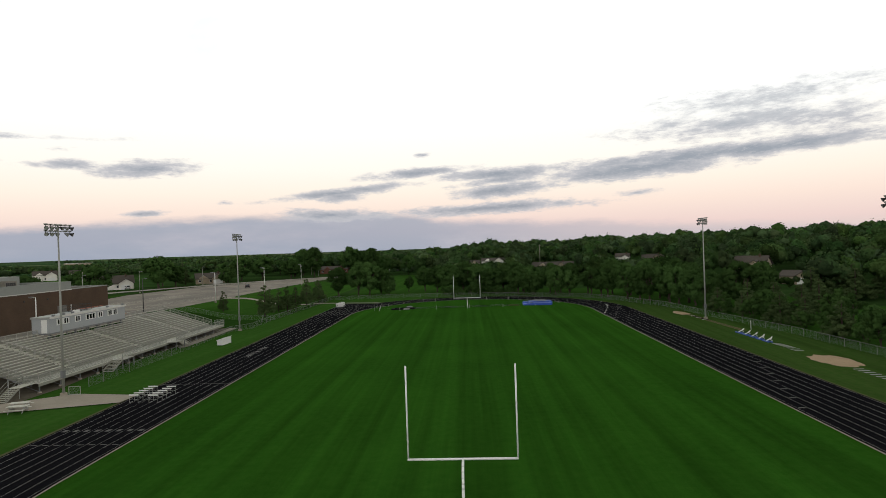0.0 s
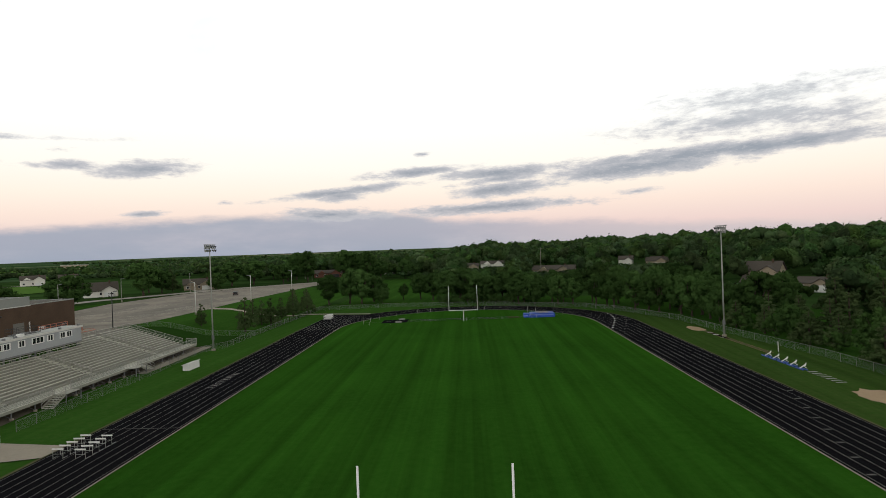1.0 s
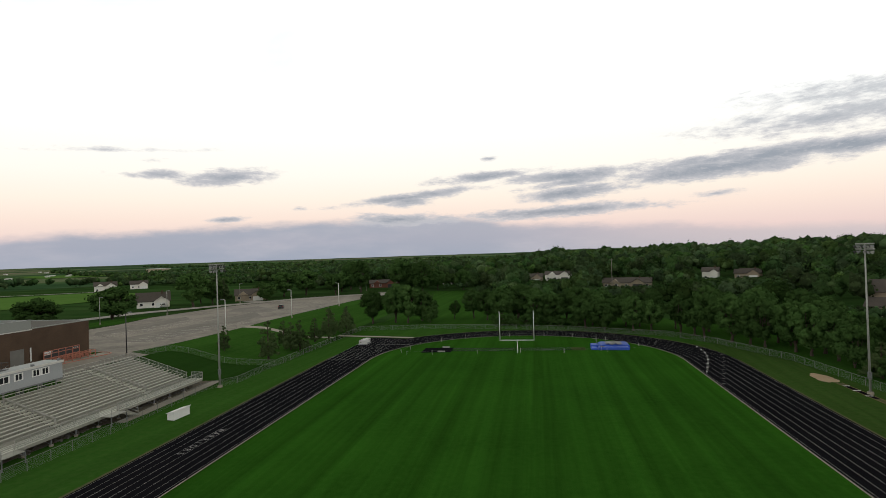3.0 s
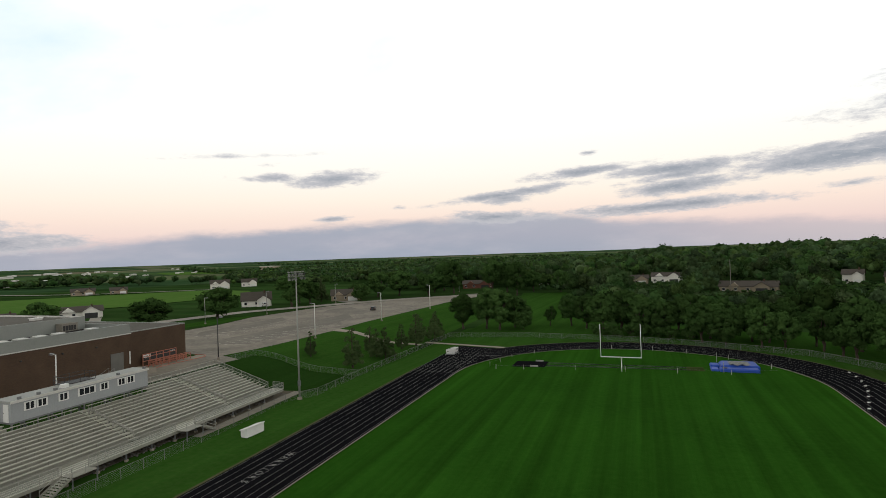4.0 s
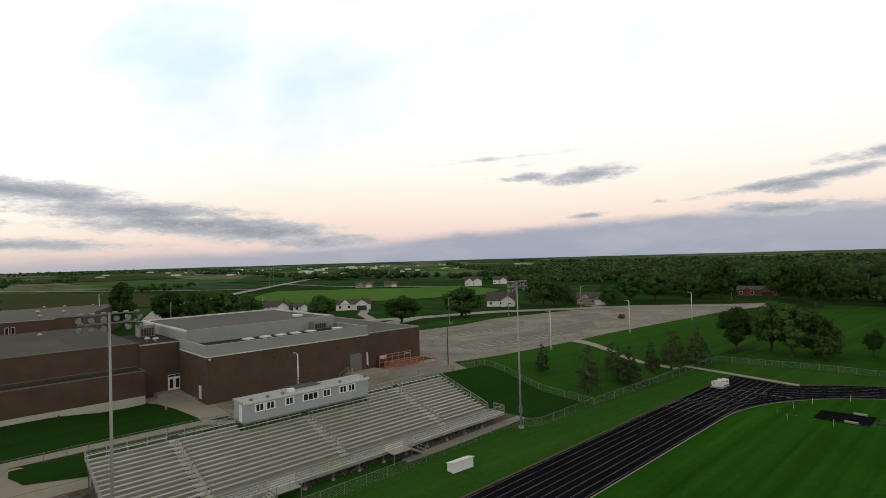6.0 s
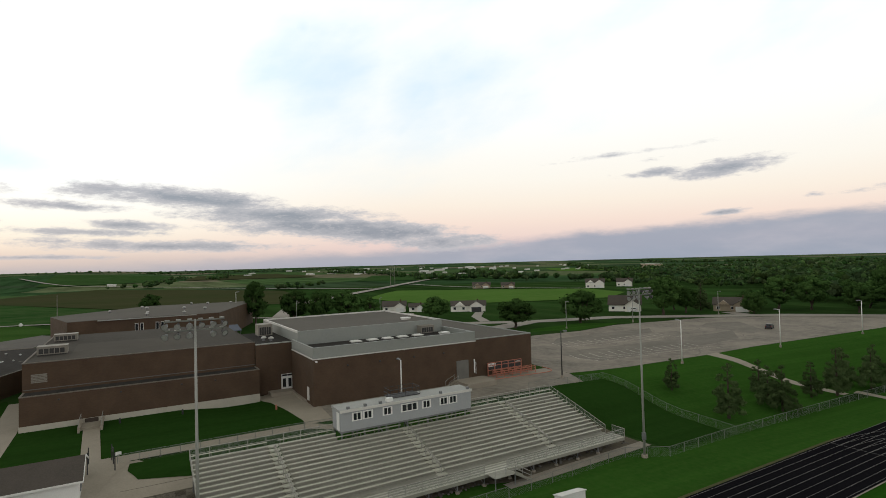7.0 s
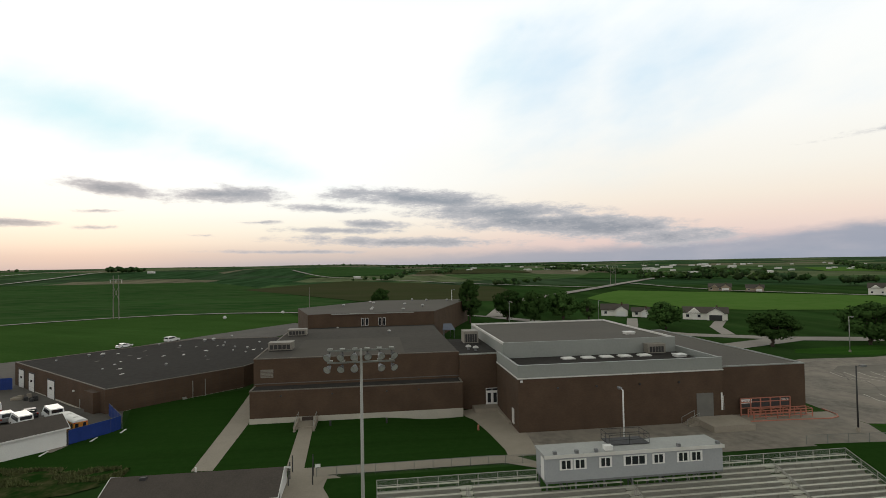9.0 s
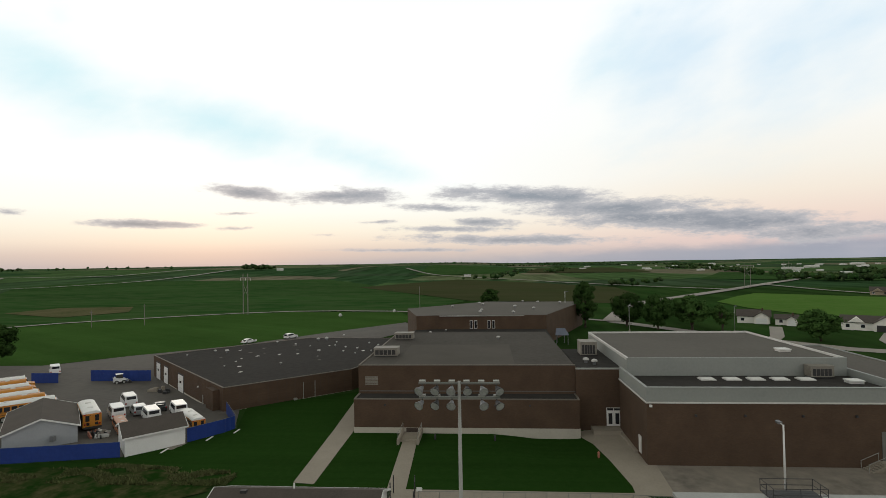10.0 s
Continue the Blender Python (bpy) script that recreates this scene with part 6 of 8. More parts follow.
def house(x, y, turn, w, l, eave, pitch, wall_mat, roof_mat, label, garage=True):
    z = level(x, y) - 0.2
    h = thing("house", (0, 0, 0), label, "house")
    part("wall", Shape().box(-w / 2, -l / 2, 0, w / 2, l / 2, eave), wall_mat, h)
    top = eave + pitch * w / 2
    o = 0.5
    roof = Shape()
    for s in (1, -1):
        roof.add([(s * (w / 2 + o), -l / 2 - o, eave - o * pitch), (s * (w / 2 + o), l / 2 + o, eave - o * pitch), (0, l / 2 + o, top), (0, -l / 2 - o, top),
                  (s * (w / 2 + o), -l / 2 - o, eave - o * pitch + 0.2), (s * (w / 2 + o), l / 2 + o, eave - o * pitch + 0.2), (0, l / 2 + o, top + 0.2), (0, -l / 2 - o, top + 0.2)],
                 [(0, 1, 2, 3), (4, 5, 6, 7), (0, 1, 5, 4), (1, 2, 6, 5), (3, 0, 4, 7)])
    part("roof", roof, roof_mat, h)
    part("gable", Shape().add([(-w / 2, -l / 2, eave), (w / 2, -l / 2, eave), (0, -l / 2, top), (-w / 2, l / 2, eave), (w / 2, l / 2, eave), (0, l / 2, top)], [(0, 1, 2), (3, 4, 5)]), wall_mat, h)
    for s in (1, -1):
        for yy in np.linspace(-l / 2 + 1.8, l / 2 - 1.8, max(2, int(l / 4))):
            win = part("window", Shape().box(s * w / 2, float(yy) - 0.65, 1.0, s * (w / 2 + 0.06), float(yy) + 0.65, 2.3), WHITE, h)
            part("pane", Shape().box(s * (w / 2 + 0.06), float(yy) - 0.53, 1.12, s * (w / 2 + 0.075), float(yy) + 0.53, 2.18), GLASS_DARK, win)
    # a front gable on the street side
    g, gw, gd = l * 0.24, min(3.0, l * 0.22), 1.8
    part("front_wing", Shape().box(w / 2, g - gw, 0, w / 2 + gd, g + gw, eave), wall_mat, h)
    gt_top = eave + gw * 0.68
    part("gable", Shape().add([(w / 2 + gd, g - gw, eave), (w / 2 + gd, g + gw, eave), (w / 2 + gd, g, gt_top)], [(0, 1, 2)]), wall_mat, h)
    for sgn in (-1, 1):
        part("roof", Shape().add([(w / 2 + gd + 0.4, g + sgn * (gw + 0.4), eave - 0.24), (0.5, g + sgn * (gw + 0.4), eave - 0.24), (0.5, g, gt_top), (w / 2 + gd + 0.4, g, gt_top),
                                  (w / 2 + gd + 0.4, g + sgn * (gw + 0.4), eave - 0.06), (0.5, g + sgn * (gw + 0.4), eave - 0.06), (0.5, g, gt_top + 0.18), (w / 2 + gd + 0.4, g, gt_top + 0.18)],
                                 [(0, 1, 2, 3), (4, 5, 6, 7), (0, 1, 5, 4), (3, 0, 4, 7)]), roof_mat, h)
    if l > 13:
        part("second_gable", Shape().add([(w / 2 + 0.55, -g - gw * 0.8, eave - 0.1), (w / 2 + 0.55, -g + gw * 0.8, eave - 0.1), (w / 2 + 0.55, -g, eave + gw * 0.55), (1.0, -g - gw * 0.8, eave - 0.1), (1.0, -g + gw * 0.8, eave - 0.1), (1.0, -g, eave + gw * 0.55)],
                                         [(0, 1, 2), (0, 2, 5, 3), (1, 4, 5, 2)]), wall_mat, h)
    if garage:
        part("garage_door", Shape().box(w / 2 + gd, g - gw * 0.75, 0.1, w / 2 + gd + 0.06, g + gw * 0.75, 2.3), WHITE if l < 16 else DARK, h)
    part("chimney", Shape().box(0.4, l / 4, top - 0.8, 1.0, l / 4 + 0.6, top + 0.9), BRICK, h)
    h.matrix_basis = pose(x, y, z, 0, 0, turn if turn is not None else math.degrees(math.atan2(67 - y, -20 - x)))


PALE = material("pale_siding", ((0.80, 0.77, 0.71), (0.70, 0.68, 0.62)), 0.7)
TANWALL = material("tan_siding", ((0.34, 0.28, 0.20), (0.27, 0.22, 0.16)), 0.75)
REDBRICK = material("red_brick", ((0.20, 0.085, 0.06), (0.15, 0.065, 0.048)), 0.85)
for x, y, a, w, l, e, p, wm, label in (
        (-216, 199, None, 9, 16, 3.0, 0.4, PALE, "cream single-storey house with brown shingle roof"),
        (-240, 172, None, 8, 11, 3.0, 0.5, PALE, "cream gabled house with white garage door"),
        (-232, 180, None, 6, 7, 2.6, 0.4, PALE, "white detached garage with brown roof"),
        (-166, 248, None, 9, 13, 3.2, 0.75, PALE, "white two-storey house with steep gable"),
        (-135, 277, None, 10, 14, 3.0, 0.5, TANWALL, "tan house with a broad brown roof"),
        (-89, 355, None, 9, 18, 3.0, 0.4, REDBRICK, "low red brick ranch house"),
        (-308, 378, None, 9, 14, 4.5, 0.6, PALE, "white farmhouse with dark roof"),
        (-305, 408, None, 8, 12, 4.0, 0.6, PALE, "white farm outbuilding beside the farmhouse"),
        (-384, 322, None, 9, 15, 3.0, 0.5, TANWALL, "tan single-storey house beyond the meadow"),
        (-364, 335, None, 8, 11, 3.0, 0.5, TANWALL, "small tan house beyond the meadow"),
        (2, 372, None, 9, 12, 3.4, 0.4, TANWALL, "tan single-storey house with a brown roof among trees"),
        (18, 372, None, 10, 16, 4.0, 0.35, PALE, "white two-storey house with a wooden deck among trees"),
        (50, 319, None, 10, 23, 3.0, 0.42, TANWALL, "low tan house with a long brown roof"),
        (116, 343, None, 10, 12, 3.4, 0.45, TANWALL, "brown-roofed house half hidden among trees"),
        (99, 349, None, 8, 8, 4.8, 0.5, PALE, "small pale two-storey house among dense trees"),
        (106, 207, None, 10, 11, 6.4, 0.6, TANWALL, "tan two-storey house with cream gables among trees"),
        (101, 201, None, 8, 9, 3.0, 0.5, TANWALL, "low tan garage wing with a white door"),
        (83, 208, None, 9, 8, 2.7, 0.5, PALE, "small grey gabled house behind the trees"),
        (113, 189, None, 9, 10, 2.8, 0.35, TANWALL, "low house with a pale tan roof"),
        (-58, 412, None, 10, 20, 3.5, 0.3, PALE, "long pale house far among the trees")):
    house(x, y, a, w, l, e, p, wm, SHINGLE, label)
# ---------------- roads, fields and far places ----------------


def ribbon(name, points, width, mat, label, lift=0.05, every=8.0):
    """A road that follows the ground along a bent line."""
    ps = []
    for (ax, ay), (bx, by) in zip(points, points[1:]):
        n = max(1, int(math.hypot(bx - ax, by - ay) / every))
        ps += [(ax + (bx - ax) * k / n, ay + (by - ay) * k / n) for k in range(n)]
    ps.append(points[-1])
    s = Shape()
    for i, (x, y) in enumerate(ps):
        qx, qy = ps[min(i + 1, len(ps) - 1)]
        px, py = ps[max(i - 1, 0)]
        d = Vector((qx - px, qy - py)).normalized()
        up = lift + 0.0008 * max(0.0, math.hypot(x + 20, y - 70) - 150)
        for k in (-0.5, 0.5):
            vx, vy = x - d.y * width * k, y + d.x * width * k
            s.verts.append((vx, vy, level(vx, vy) + up))
    s.faces = [(2 * i, 2 * i + 2, 2 * i + 3, 2 * i + 1) for i in range(len(ps) - 1)]
    single(name, s, mat, label, kind="structure", at=(0, 0, 0))


YARD = material("yard_asphalt", ((0.095, 0.086, 0.076), (0.066, 0.060, 0.053), (0.12, 0.108, 0.096)), 0.9, scales=(0.10, 0.8), spread=0.4)
draped("west_lawn", [(-228, -131), (-245, -120), (-260, -99), (-272, -82), (-287, -55), (-294, -31), (-290, 24), (-250, 40), (-240, 33), (-216, 14), (-181, -10), (-164, -31), (-150, -45), (-149, -90), (-180, -140)], WEST, 0.10, "mown green lawn west of the school drive", every=10)
draped("yard_paving", [(-111.5, 25.0), (-143.0, -7.5), (-170, 19), (-178, 24), (-226, 46), (-247, 31), (-224, 12), (-181, -10), (-164, -31), (-152, -42), (-148, -66), (-128, -66), (-84, -10), (-85.6, 5.8), (-88.4, 19.8), (-94.0, 25.3), (-100.6, 29.3)], YARD, 0.09, "grey asphalt bus yard and drive beside the workshop", every=2.5)
draped("dry_patch", ragged_disc(-79.4, 15.0, 5.2, 22.0, 8, 48, 0.93), DRY_PATCH, 0.11, "thin dry yellowed grass outside the blue fence", every=4)
draped("dry_strip", [(-272, -143), (-300, -126), (-336, -148), (-330, -192), (-297, -196)], STRAW, 0.35, "dry yellow-brown grass strip in the far field", every=20)
draped("bean_field", [(-292, 30), (-297, -32), (-290, -57), (-262, -103), (-232, -140), (-420, -330), (-700, -560), (-860, -560), (-900, -200), (-640, -70), (-440, 10), (-360, 56)], SOY, 0.16, "dark green rows of a soybean field on the gentle slope", every=14)
draped("bare_field", [(-360, 58), (-440, 12), (-560, -60), (-760, 30), (-600, 140), (-515, 185), (-415, 176), (-334, 144)], PLOUGHED, 0.30, "brownish bare field beyond the school", every=25)
draped("meadow", [(-262, 206), (-300, 198), (-340, 200), (-385, 232), (-412, 256), (-352, 316), (-300, 362), (-250, 345), (-223, 302), (-240, 240)], MEADOW, 0.30, "bright yellow-green meadow behind the houses", every=12)
draped("far_field", [(-700, 330), (-1000, 480), (-860, 640), (-560, 480)], SOY, 0.7, "distant green field", every=40)
draped("far_field", [(-640, 900), (-960, 1180), (-1100, 1020), (-780, 780)], MEADOW, 0.8, "distant pale green field", every=40)
draped("far_field", [(-1100, 150), (-1900, 250), (-1800, 480), (-1050, 380)], PLOUGHED, 0.9, "distant brown field", every=60)
draped("far_field", [(-1000, -60), (-2000, -100), (-1950, 180), (-1050, 120)], SOY, 0.9, "distant dark green field", every=60)
ribbon("trail", [(-210, -150), (-230, -133), (-246, -121), (-261, -100), (-273, -83), (-288, -56), (-295.5, -32), (-296, -5), (-291, 23), (-276, 60), (-262, 95), (-240, 118)], 3.4, ROAD, "pale concrete trail curving round the school lawn", 0.24)
ribbon("highway", [(-318, 145), (-333, 155), (-408, 219), (-468, 270), (-530, 320), (-640, 410), (-800, 540)], 9.0, ROAD, "pale concrete country road", 0.5)
ribbon("highway", [(-240, 118), (-275, 130), (-318, 145)], 8.0, ROAD, "pale concrete street near the school", 0.4)
ribbon("country_road", [(-1300, -120), (-956, -2), (-777, 72), (-614, 157), (-510, 216), (-454, 257), (-510, 306)], 6.0, ROAD, "pale gravel country road", 0.7)
ribbon("country_road", [(-700, -640), (-900, -775), (-1000, -640), (-1388, -609), (-1500, -560)], 7.0, ROAD, "pale distant gravel road", 1.2)
ribbon("country_road", [(-540, -500), (-640, -462), (-900, -490), (-1290, -530)], 8.0, ROAD, "pale straight country road across the slope", 1.0)
ribbon("country_road", [(-530, 320), (-435, 315), (-375, 322), (-300, 360)], 4.5, ROAD, "narrow pale lane beyond the meadow", 0.5)
ribbon("street", [(-150, 160), (-160, 190), (-150, 222), (-132, 246), (-112, 272), (-88, 292), (-72, 298)], 8.0, ROAD, "pale concrete street beside the parking lot", 0.10)
ribbon("street", [(-240, 118), (-205, 142), (-175, 166), (-160, 190)], 7.0, ROAD, "pale concrete residential street", 0.10)
ribbon("driveway", [(-205, 198), (-190, 186), (-172, 178)], 4.0, ROAD, "concrete driveway to the cream house", 0.12)
ribbon("driveway", [(-224, 172), (-200, 160), (-190, 153)], 4.0, ROAD, "concrete driveway to the tan house", 0.12)
ribbon("driveway", [(-132, 268), (-118, 262)], 6.0, ROAD, "concrete driveway of the brown-roofed house", 0.12)
draped("grass_island", [(-138.0, 172.0), (-143.0, 176.0), (-145.0, 200.0), (-136.0, 210.0), (-133.0, 203.0), (-131.5, 186.0)], LAWN, 0.08, "green grass island beside the parking lot", every=6)
draped("suburb_lawn", [(-45, 188), (-25, 190), (-10, 190), (-4, 240), (-20, 262), (-24, 300), (-34, 335), (-58, 338), (-52, 300), (-46, 262)], LAWN, 0.06, "open green lawn between the trees", every=10)
town = np.random.default_rng(14)
places = [(-1937, 428, 16, 34, 5), (-2133, 605, 18, 34, 6), (-1793, 678, 18, 36, 6), (-1336, 593, 16, 36, 6), (-1290, 640, 14, 30, 5), (-1218, 716, 18, 40, 6), (-1313, 817, 20, 44, 7), (-1241, 880, 14, 34, 6), (-1180, 905, 14, 26, 8),
          (-936, 573, 12, 22, 5), (-855, 600, 12, 22, 5), (-745, 649, 14, 20, 7), (-1671, 365, 12, 34, 5), (-1456, 488, 12, 30, 5), (-2300, 1000, 20, 40, 6), (-1560, 1080, 22, 50, 7), (-1282, -424, 10, 24, 8), (-900, 40, 10, 18, 5)]
for k in range(46):
    a, d = radians(float(town.uniform(44, 76))), float(town.uniform(1150, 2300))
    places.append((-d * math.sin(a), d * math.cos(a) + 40, float(town.uniform(7, 14)), float(town.uniform(9, 24)), float(town.uniform(3.5, 6))))
for x, y, w, l, h in places:
    w, l, h = 0.75 * w, 0.6 * l, 0.55 * h + 1.0
    z = level(x, y) - 1.0
    b = thing("warehouse", (x, y, z), "distant white metal building at the edge of town", "warehouse", "far warehouses of the town")
    part("wall", Shape().box(x - w / 2, y - l / 2, z, x + w / 2, y + l / 2, z + h), TRIM, b)
    part("roof", Shape().add([(x - w / 2 - 0.5, y - l / 2 - 0.5, z + h), (x + w / 2 + 0.5, y - l / 2 - 0.5, z + h), (x + w / 2 + 0.5, y + l / 2 + 0.5, z + h), (x - w / 2 - 0.5, y + l / 2 + 0.5, z + h), (x, y - l / 2 - 0.5, z + h + w * 0.1), (x, y + l / 2 + 0.5, z + h + w * 0.1)],
                                 [(0, 1, 4), (2, 3, 5), (1, 2, 5, 4), (3, 0, 4, 5), (0, 3, 2, 1)]), TRIM, b)
z = level(-836, 1098) - 1
b = thing("warehouse", (-836, 1098, z), "huge pale tan flat-roofed warehouse far off", "warehouse")
part("wall", Shape().prism([(-878, 1126), (-794, 1070), (-786, 1086), (-870, 1142)], z, z + 9), TANWALL, b)
part("roof", Shape().prism([(-879, 1126), (-794, 1069), (-785, 1086), (-870, 1143)], z + 9, z + 9.5), TRIM, b)


def power_frame(x, y, tall, turn, label):
    z = level(x, y)
    p = thing("power_line_frame", (0, 0, 0), label, "power pylon")
    for s in (-2.4, 2.4):
        part("pole", Shape().rod((s, 0, -0.5), (s, 0, tall), 0.22, 0.15, 8), WOODPOLE, p)
    part("crossarm", Shape().box(-5.2, -0.15, tall - 2.2, 5.2, 0.15, tall - 1.8), WOODPOLE, p)
    for a, c in (((-2.4, tall * 0.45), (2.4, tall * 0.75)), ((2.4, tall * 0.45), (-2.4, tall * 0.75))):
        part("brace", Shape().bar((a[0], 0.0, a[1]), (c[0], 0.0, c[1]), 0.15, 0.15), WOODPOLE, p)
    for s in (-4.9, 0.0, 4.9):
        part("insulator", Shape().rod((s, 0, tall - 2.2), (s, 0, tall - 3.6), 0.12, 0.12, 6), TRIM, p)
    p.matrix_basis = pose(x, y, z, 0, 0, turn)


WOODPOLE = material("weathered_wood_pole", ((0.26, 0.24, 0.21), (0.19, 0.175, 0.155)), 0.9, scales=(1, 8))
power_frame(-284, -53, 20.5, 52, "tall weathered wooden H-frame power pylon in the field")
power_frame(-484, 285, 20.5, 40, "distant wooden H-frame power pylon beside the road")
power_frame(-640, 400, 20.5, 40, "far wooden H-frame power pylon")
for x, y, h in ((-305, 33, 12), (-238, -76, 9), (-100, 340, 11), (40, 300, 16), (-232, -95, 7)):
    z = level(x, y)
    u = thing("utility_pole", (x, y, z), "slim weathered wooden utility pole", "utility pole")
    part("pole", Shape().rod((x, y, z - 0.3), (x, y, z + h), 0.15, 0.10, 8), WOODPOLE, u)
    part("crossarm", Shape().box(x - 0.9, y - 0.06, z + h - 0.8, x + 0.9, y + 0.06, z + h - 0.65), WOODPOLE, u)

# ---------------- lot lamps ----------------


def lot_lamp(x, y, tall, mat, label, toward=(1, 0)):
    z = level(x, y)
    p = thing("lot_lamp", (x, y, z), label, "lamp post", "lamps of the parking lot")
    part("base", Shape().rod((x, y, z - 0.2), (x, y, z + 0.6), 0.28, 0.28, 10), CONCRETE, p)
    part("pole", Shape().rod((x, y, z + 0.5), (x, y, z + tall), 0.12, 0.08, 10), mat, p, smooth=True)
    tx, ty = toward
    part("arm", Shape().rod((x, y, z + tall - 0.1), (x + 0.7 * tx, y + 0.7 * ty, z + tall + 0.05), 0.04, sides=6), mat, p)
    m = Matrix.Translation((x + 0.9 * tx, y + 0.9 * ty, z + tall + 0.02)) @ Matrix.Rotation(math.atan2(ty, tx), 4, "Z")
    head = part("lamp_head", Shape().box(-0.35, -0.2, -0.1, 0.35, 0.2, 0.12, m), STEEL_GREY, p)
    part("lens", Shape().box(-0.28, -0.15, -0.13, 0.28, 0.15, -0.1, m), LENS, head)


for x, y in ((-77.4, 163.2), (-75.8, 198.8), (-73.9, 237.0)):
    lot_lamp(x, y, 9.3, WHITE, "white steel parking lot lamp post on the grass edge", (-1, 0))
for x, y in ((-136.6, 186.0), (-134.4, 215.5), (-130.0, 259.0), (-90.6, 323.0), (-211.0, 117.0), (-210.0, 151.5)):
    lot_lamp(x, y, 9.0, GALV, "grey steel lamp post beside the street", (1, 0))
lot_lamp(-81.0, 132.4, 9.0, DARK, "dark steel lamp post with a pale head beside the apron", (0.3, 0.9))
lot_lamp(-80.2, 98.2, 7.3, WHITE, "white lamp post standing behind the press box", (-1, 0))
lot_lamp(-226.0, 97.5, 13.0, WHITE, "white lamp on a pole beside the classroom wing", (0, 1))

# stall lines and cracks of the lot
STALL = material("faded_stall_paint", ((0.58, 0.55, 0.47), (0.36, 0.335, 0.28), (0.48, 0.45, 0.39)), 0.8, scales=(0.5, 4.0))
paint = thing("stall_lines", (-100, 170, level(-100, 170)), "worn pale parking stall lines on the asphalt", "parking lines", kind="structure")
for row, (x0, y0, dx, dy) in enumerate(((-95.0, 150.5, 1.0, 2.6), (-112.0, 160.0, 1.0, 2.6))):
    for k in range(14):
        cx, cy = x0 + 0.45 * k, y0 + 2.75 * k
        for way in (1, -1):
            ex, ey = cx + way * 4.6, cy + 1.5
            s = Shape()
            d = Vector((ex - cx, ey - cy)).normalized()
            nx, ny = -d.y * 0.09, d.x * 0.09
            s.add([(px + qx, py + qy, level(px, py) + 0.075) for px, py, qx, qy in ((cx, cy, nx, ny), (ex, ey, nx, ny), (ex, ey, -nx, -ny), (cx, cy, -nx, -ny))], [(0, 1, 2, 3)])
            part("stall_line", s, STALL, paint)
TAR = material("crack_tar", ((0.12, 0.107, 0.092), (0.165, 0.146, 0.124)), 0.9)
cr = np.random.default_rng(9)
seams = thing("tar_seams", (-100, 190, level(-100, 190)), "dark tar-filled cracks wandering over the asphalt", "tar seams", kind="structure")
for k in range(95):
    x, y = float(cr.uniform(-130, -78)), float(cr.uniform(140, 275))
    a = float(cr.choice([0.25, 1.75])) + float(cr.normal()) * 0.3
    s = Shape()
    for j in range(int(cr.integers(4, 12))):
        s.verts += [(x - 0.10 * math.sin(a), y + 0.10 * math.cos(a), level(x, y) + 0.07), (x + 0.10 * math.sin(a), y - 0.10 * math.cos(a), level(x, y) + 0.07)]
        x, y, a = x + 2.2 * math.cos(a), y + 2.2 * math.sin(a), a + float(cr.normal()) * 0.35
    s.faces = [(2 * i, 2 * i + 1, 2 * i + 3, 2 * i + 2) for i in range(len(s.verts) // 2 - 1)]
    if all(-131 < v[0] < -80 and v[1] < 262 for v in s.verts):
        part("tar_seam", s, TAR, seams)

# ---------------- vehicles ----------------


def profile_body(profile, half, taper=1.0, split=None):
    """A body extruded across its width from a side outline of (along, up)."""
    n = len(profile)
    s = Shape()
    for side in (-1, 1):
        s.verts += [(side * half * (taper if split and z > split else 1.0), y, z) for y, z in profile]
    s.faces = [tuple(range(n - 1, -1, -1)), tuple(range(n, 2 * n))] + [(i, (i + 1) % n, n + (i + 1) % n, n + i) for i in range(n)]
    return s


def wheels(parent, half, axles, r):
    for y in axles:
        for s in (-1, 1):
            w = part("wheel", Shape().rod((s * (half - 0.22), y, r), (s * (half + 0.01), y, r), r, sides=14), TYRE, parent)
            part("rim", Shape().rod((s * (half + 0.0), y, r), (s * (half + 0.025), y, r), r * 0.58, sides=12), GALV, w)


TYRE = material("tyre_rubber", ((0.012, 0.012, 0.012), (0.02, 0.02, 0.02)), 0.9)
CAR_WHITE = material("white_car_paint", ((0.78, 0.78, 0.77), (0.72, 0.72, 0.71)), 0.3, spec=0.5)
CAR_SILVER = material("silver_car_paint", ((0.42, 0.43, 0.44), (0.36, 0.37, 0.38)), 0.3, 0.5)
CAR_BLACK = material("dark_car_paint", ((0.03, 0.032, 0.036), (0.04, 0.042, 0.046)), 0.3, spec=0.5)
BUS_YELLOW = material("school_bus_yellow", ((0.54, 0.225, 0.022), (0.46, 0.18, 0.02), (0.40, 0.16, 0.028)), 0.45, scales=(0.5, 5))
ROOF_PINK = material("pinkish_roof_paint", ((0.50, 0.30, 0.22), (0.42, 0.24, 0.17), (0.58, 0.40, 0.32)), 0.65, scales=(0.5, 4))
BUS_ORANGE = material("old_bus_orange", ((0.46, 0.17, 0.06), (0.38, 0.14, 0.05)), 0.6, scales=(0.6, 5))
LAMP_RED = material("tail_lamp_red", ((0.35, 0.02, 0.015), (0.28, 0.015, 0.012)), 0.3)


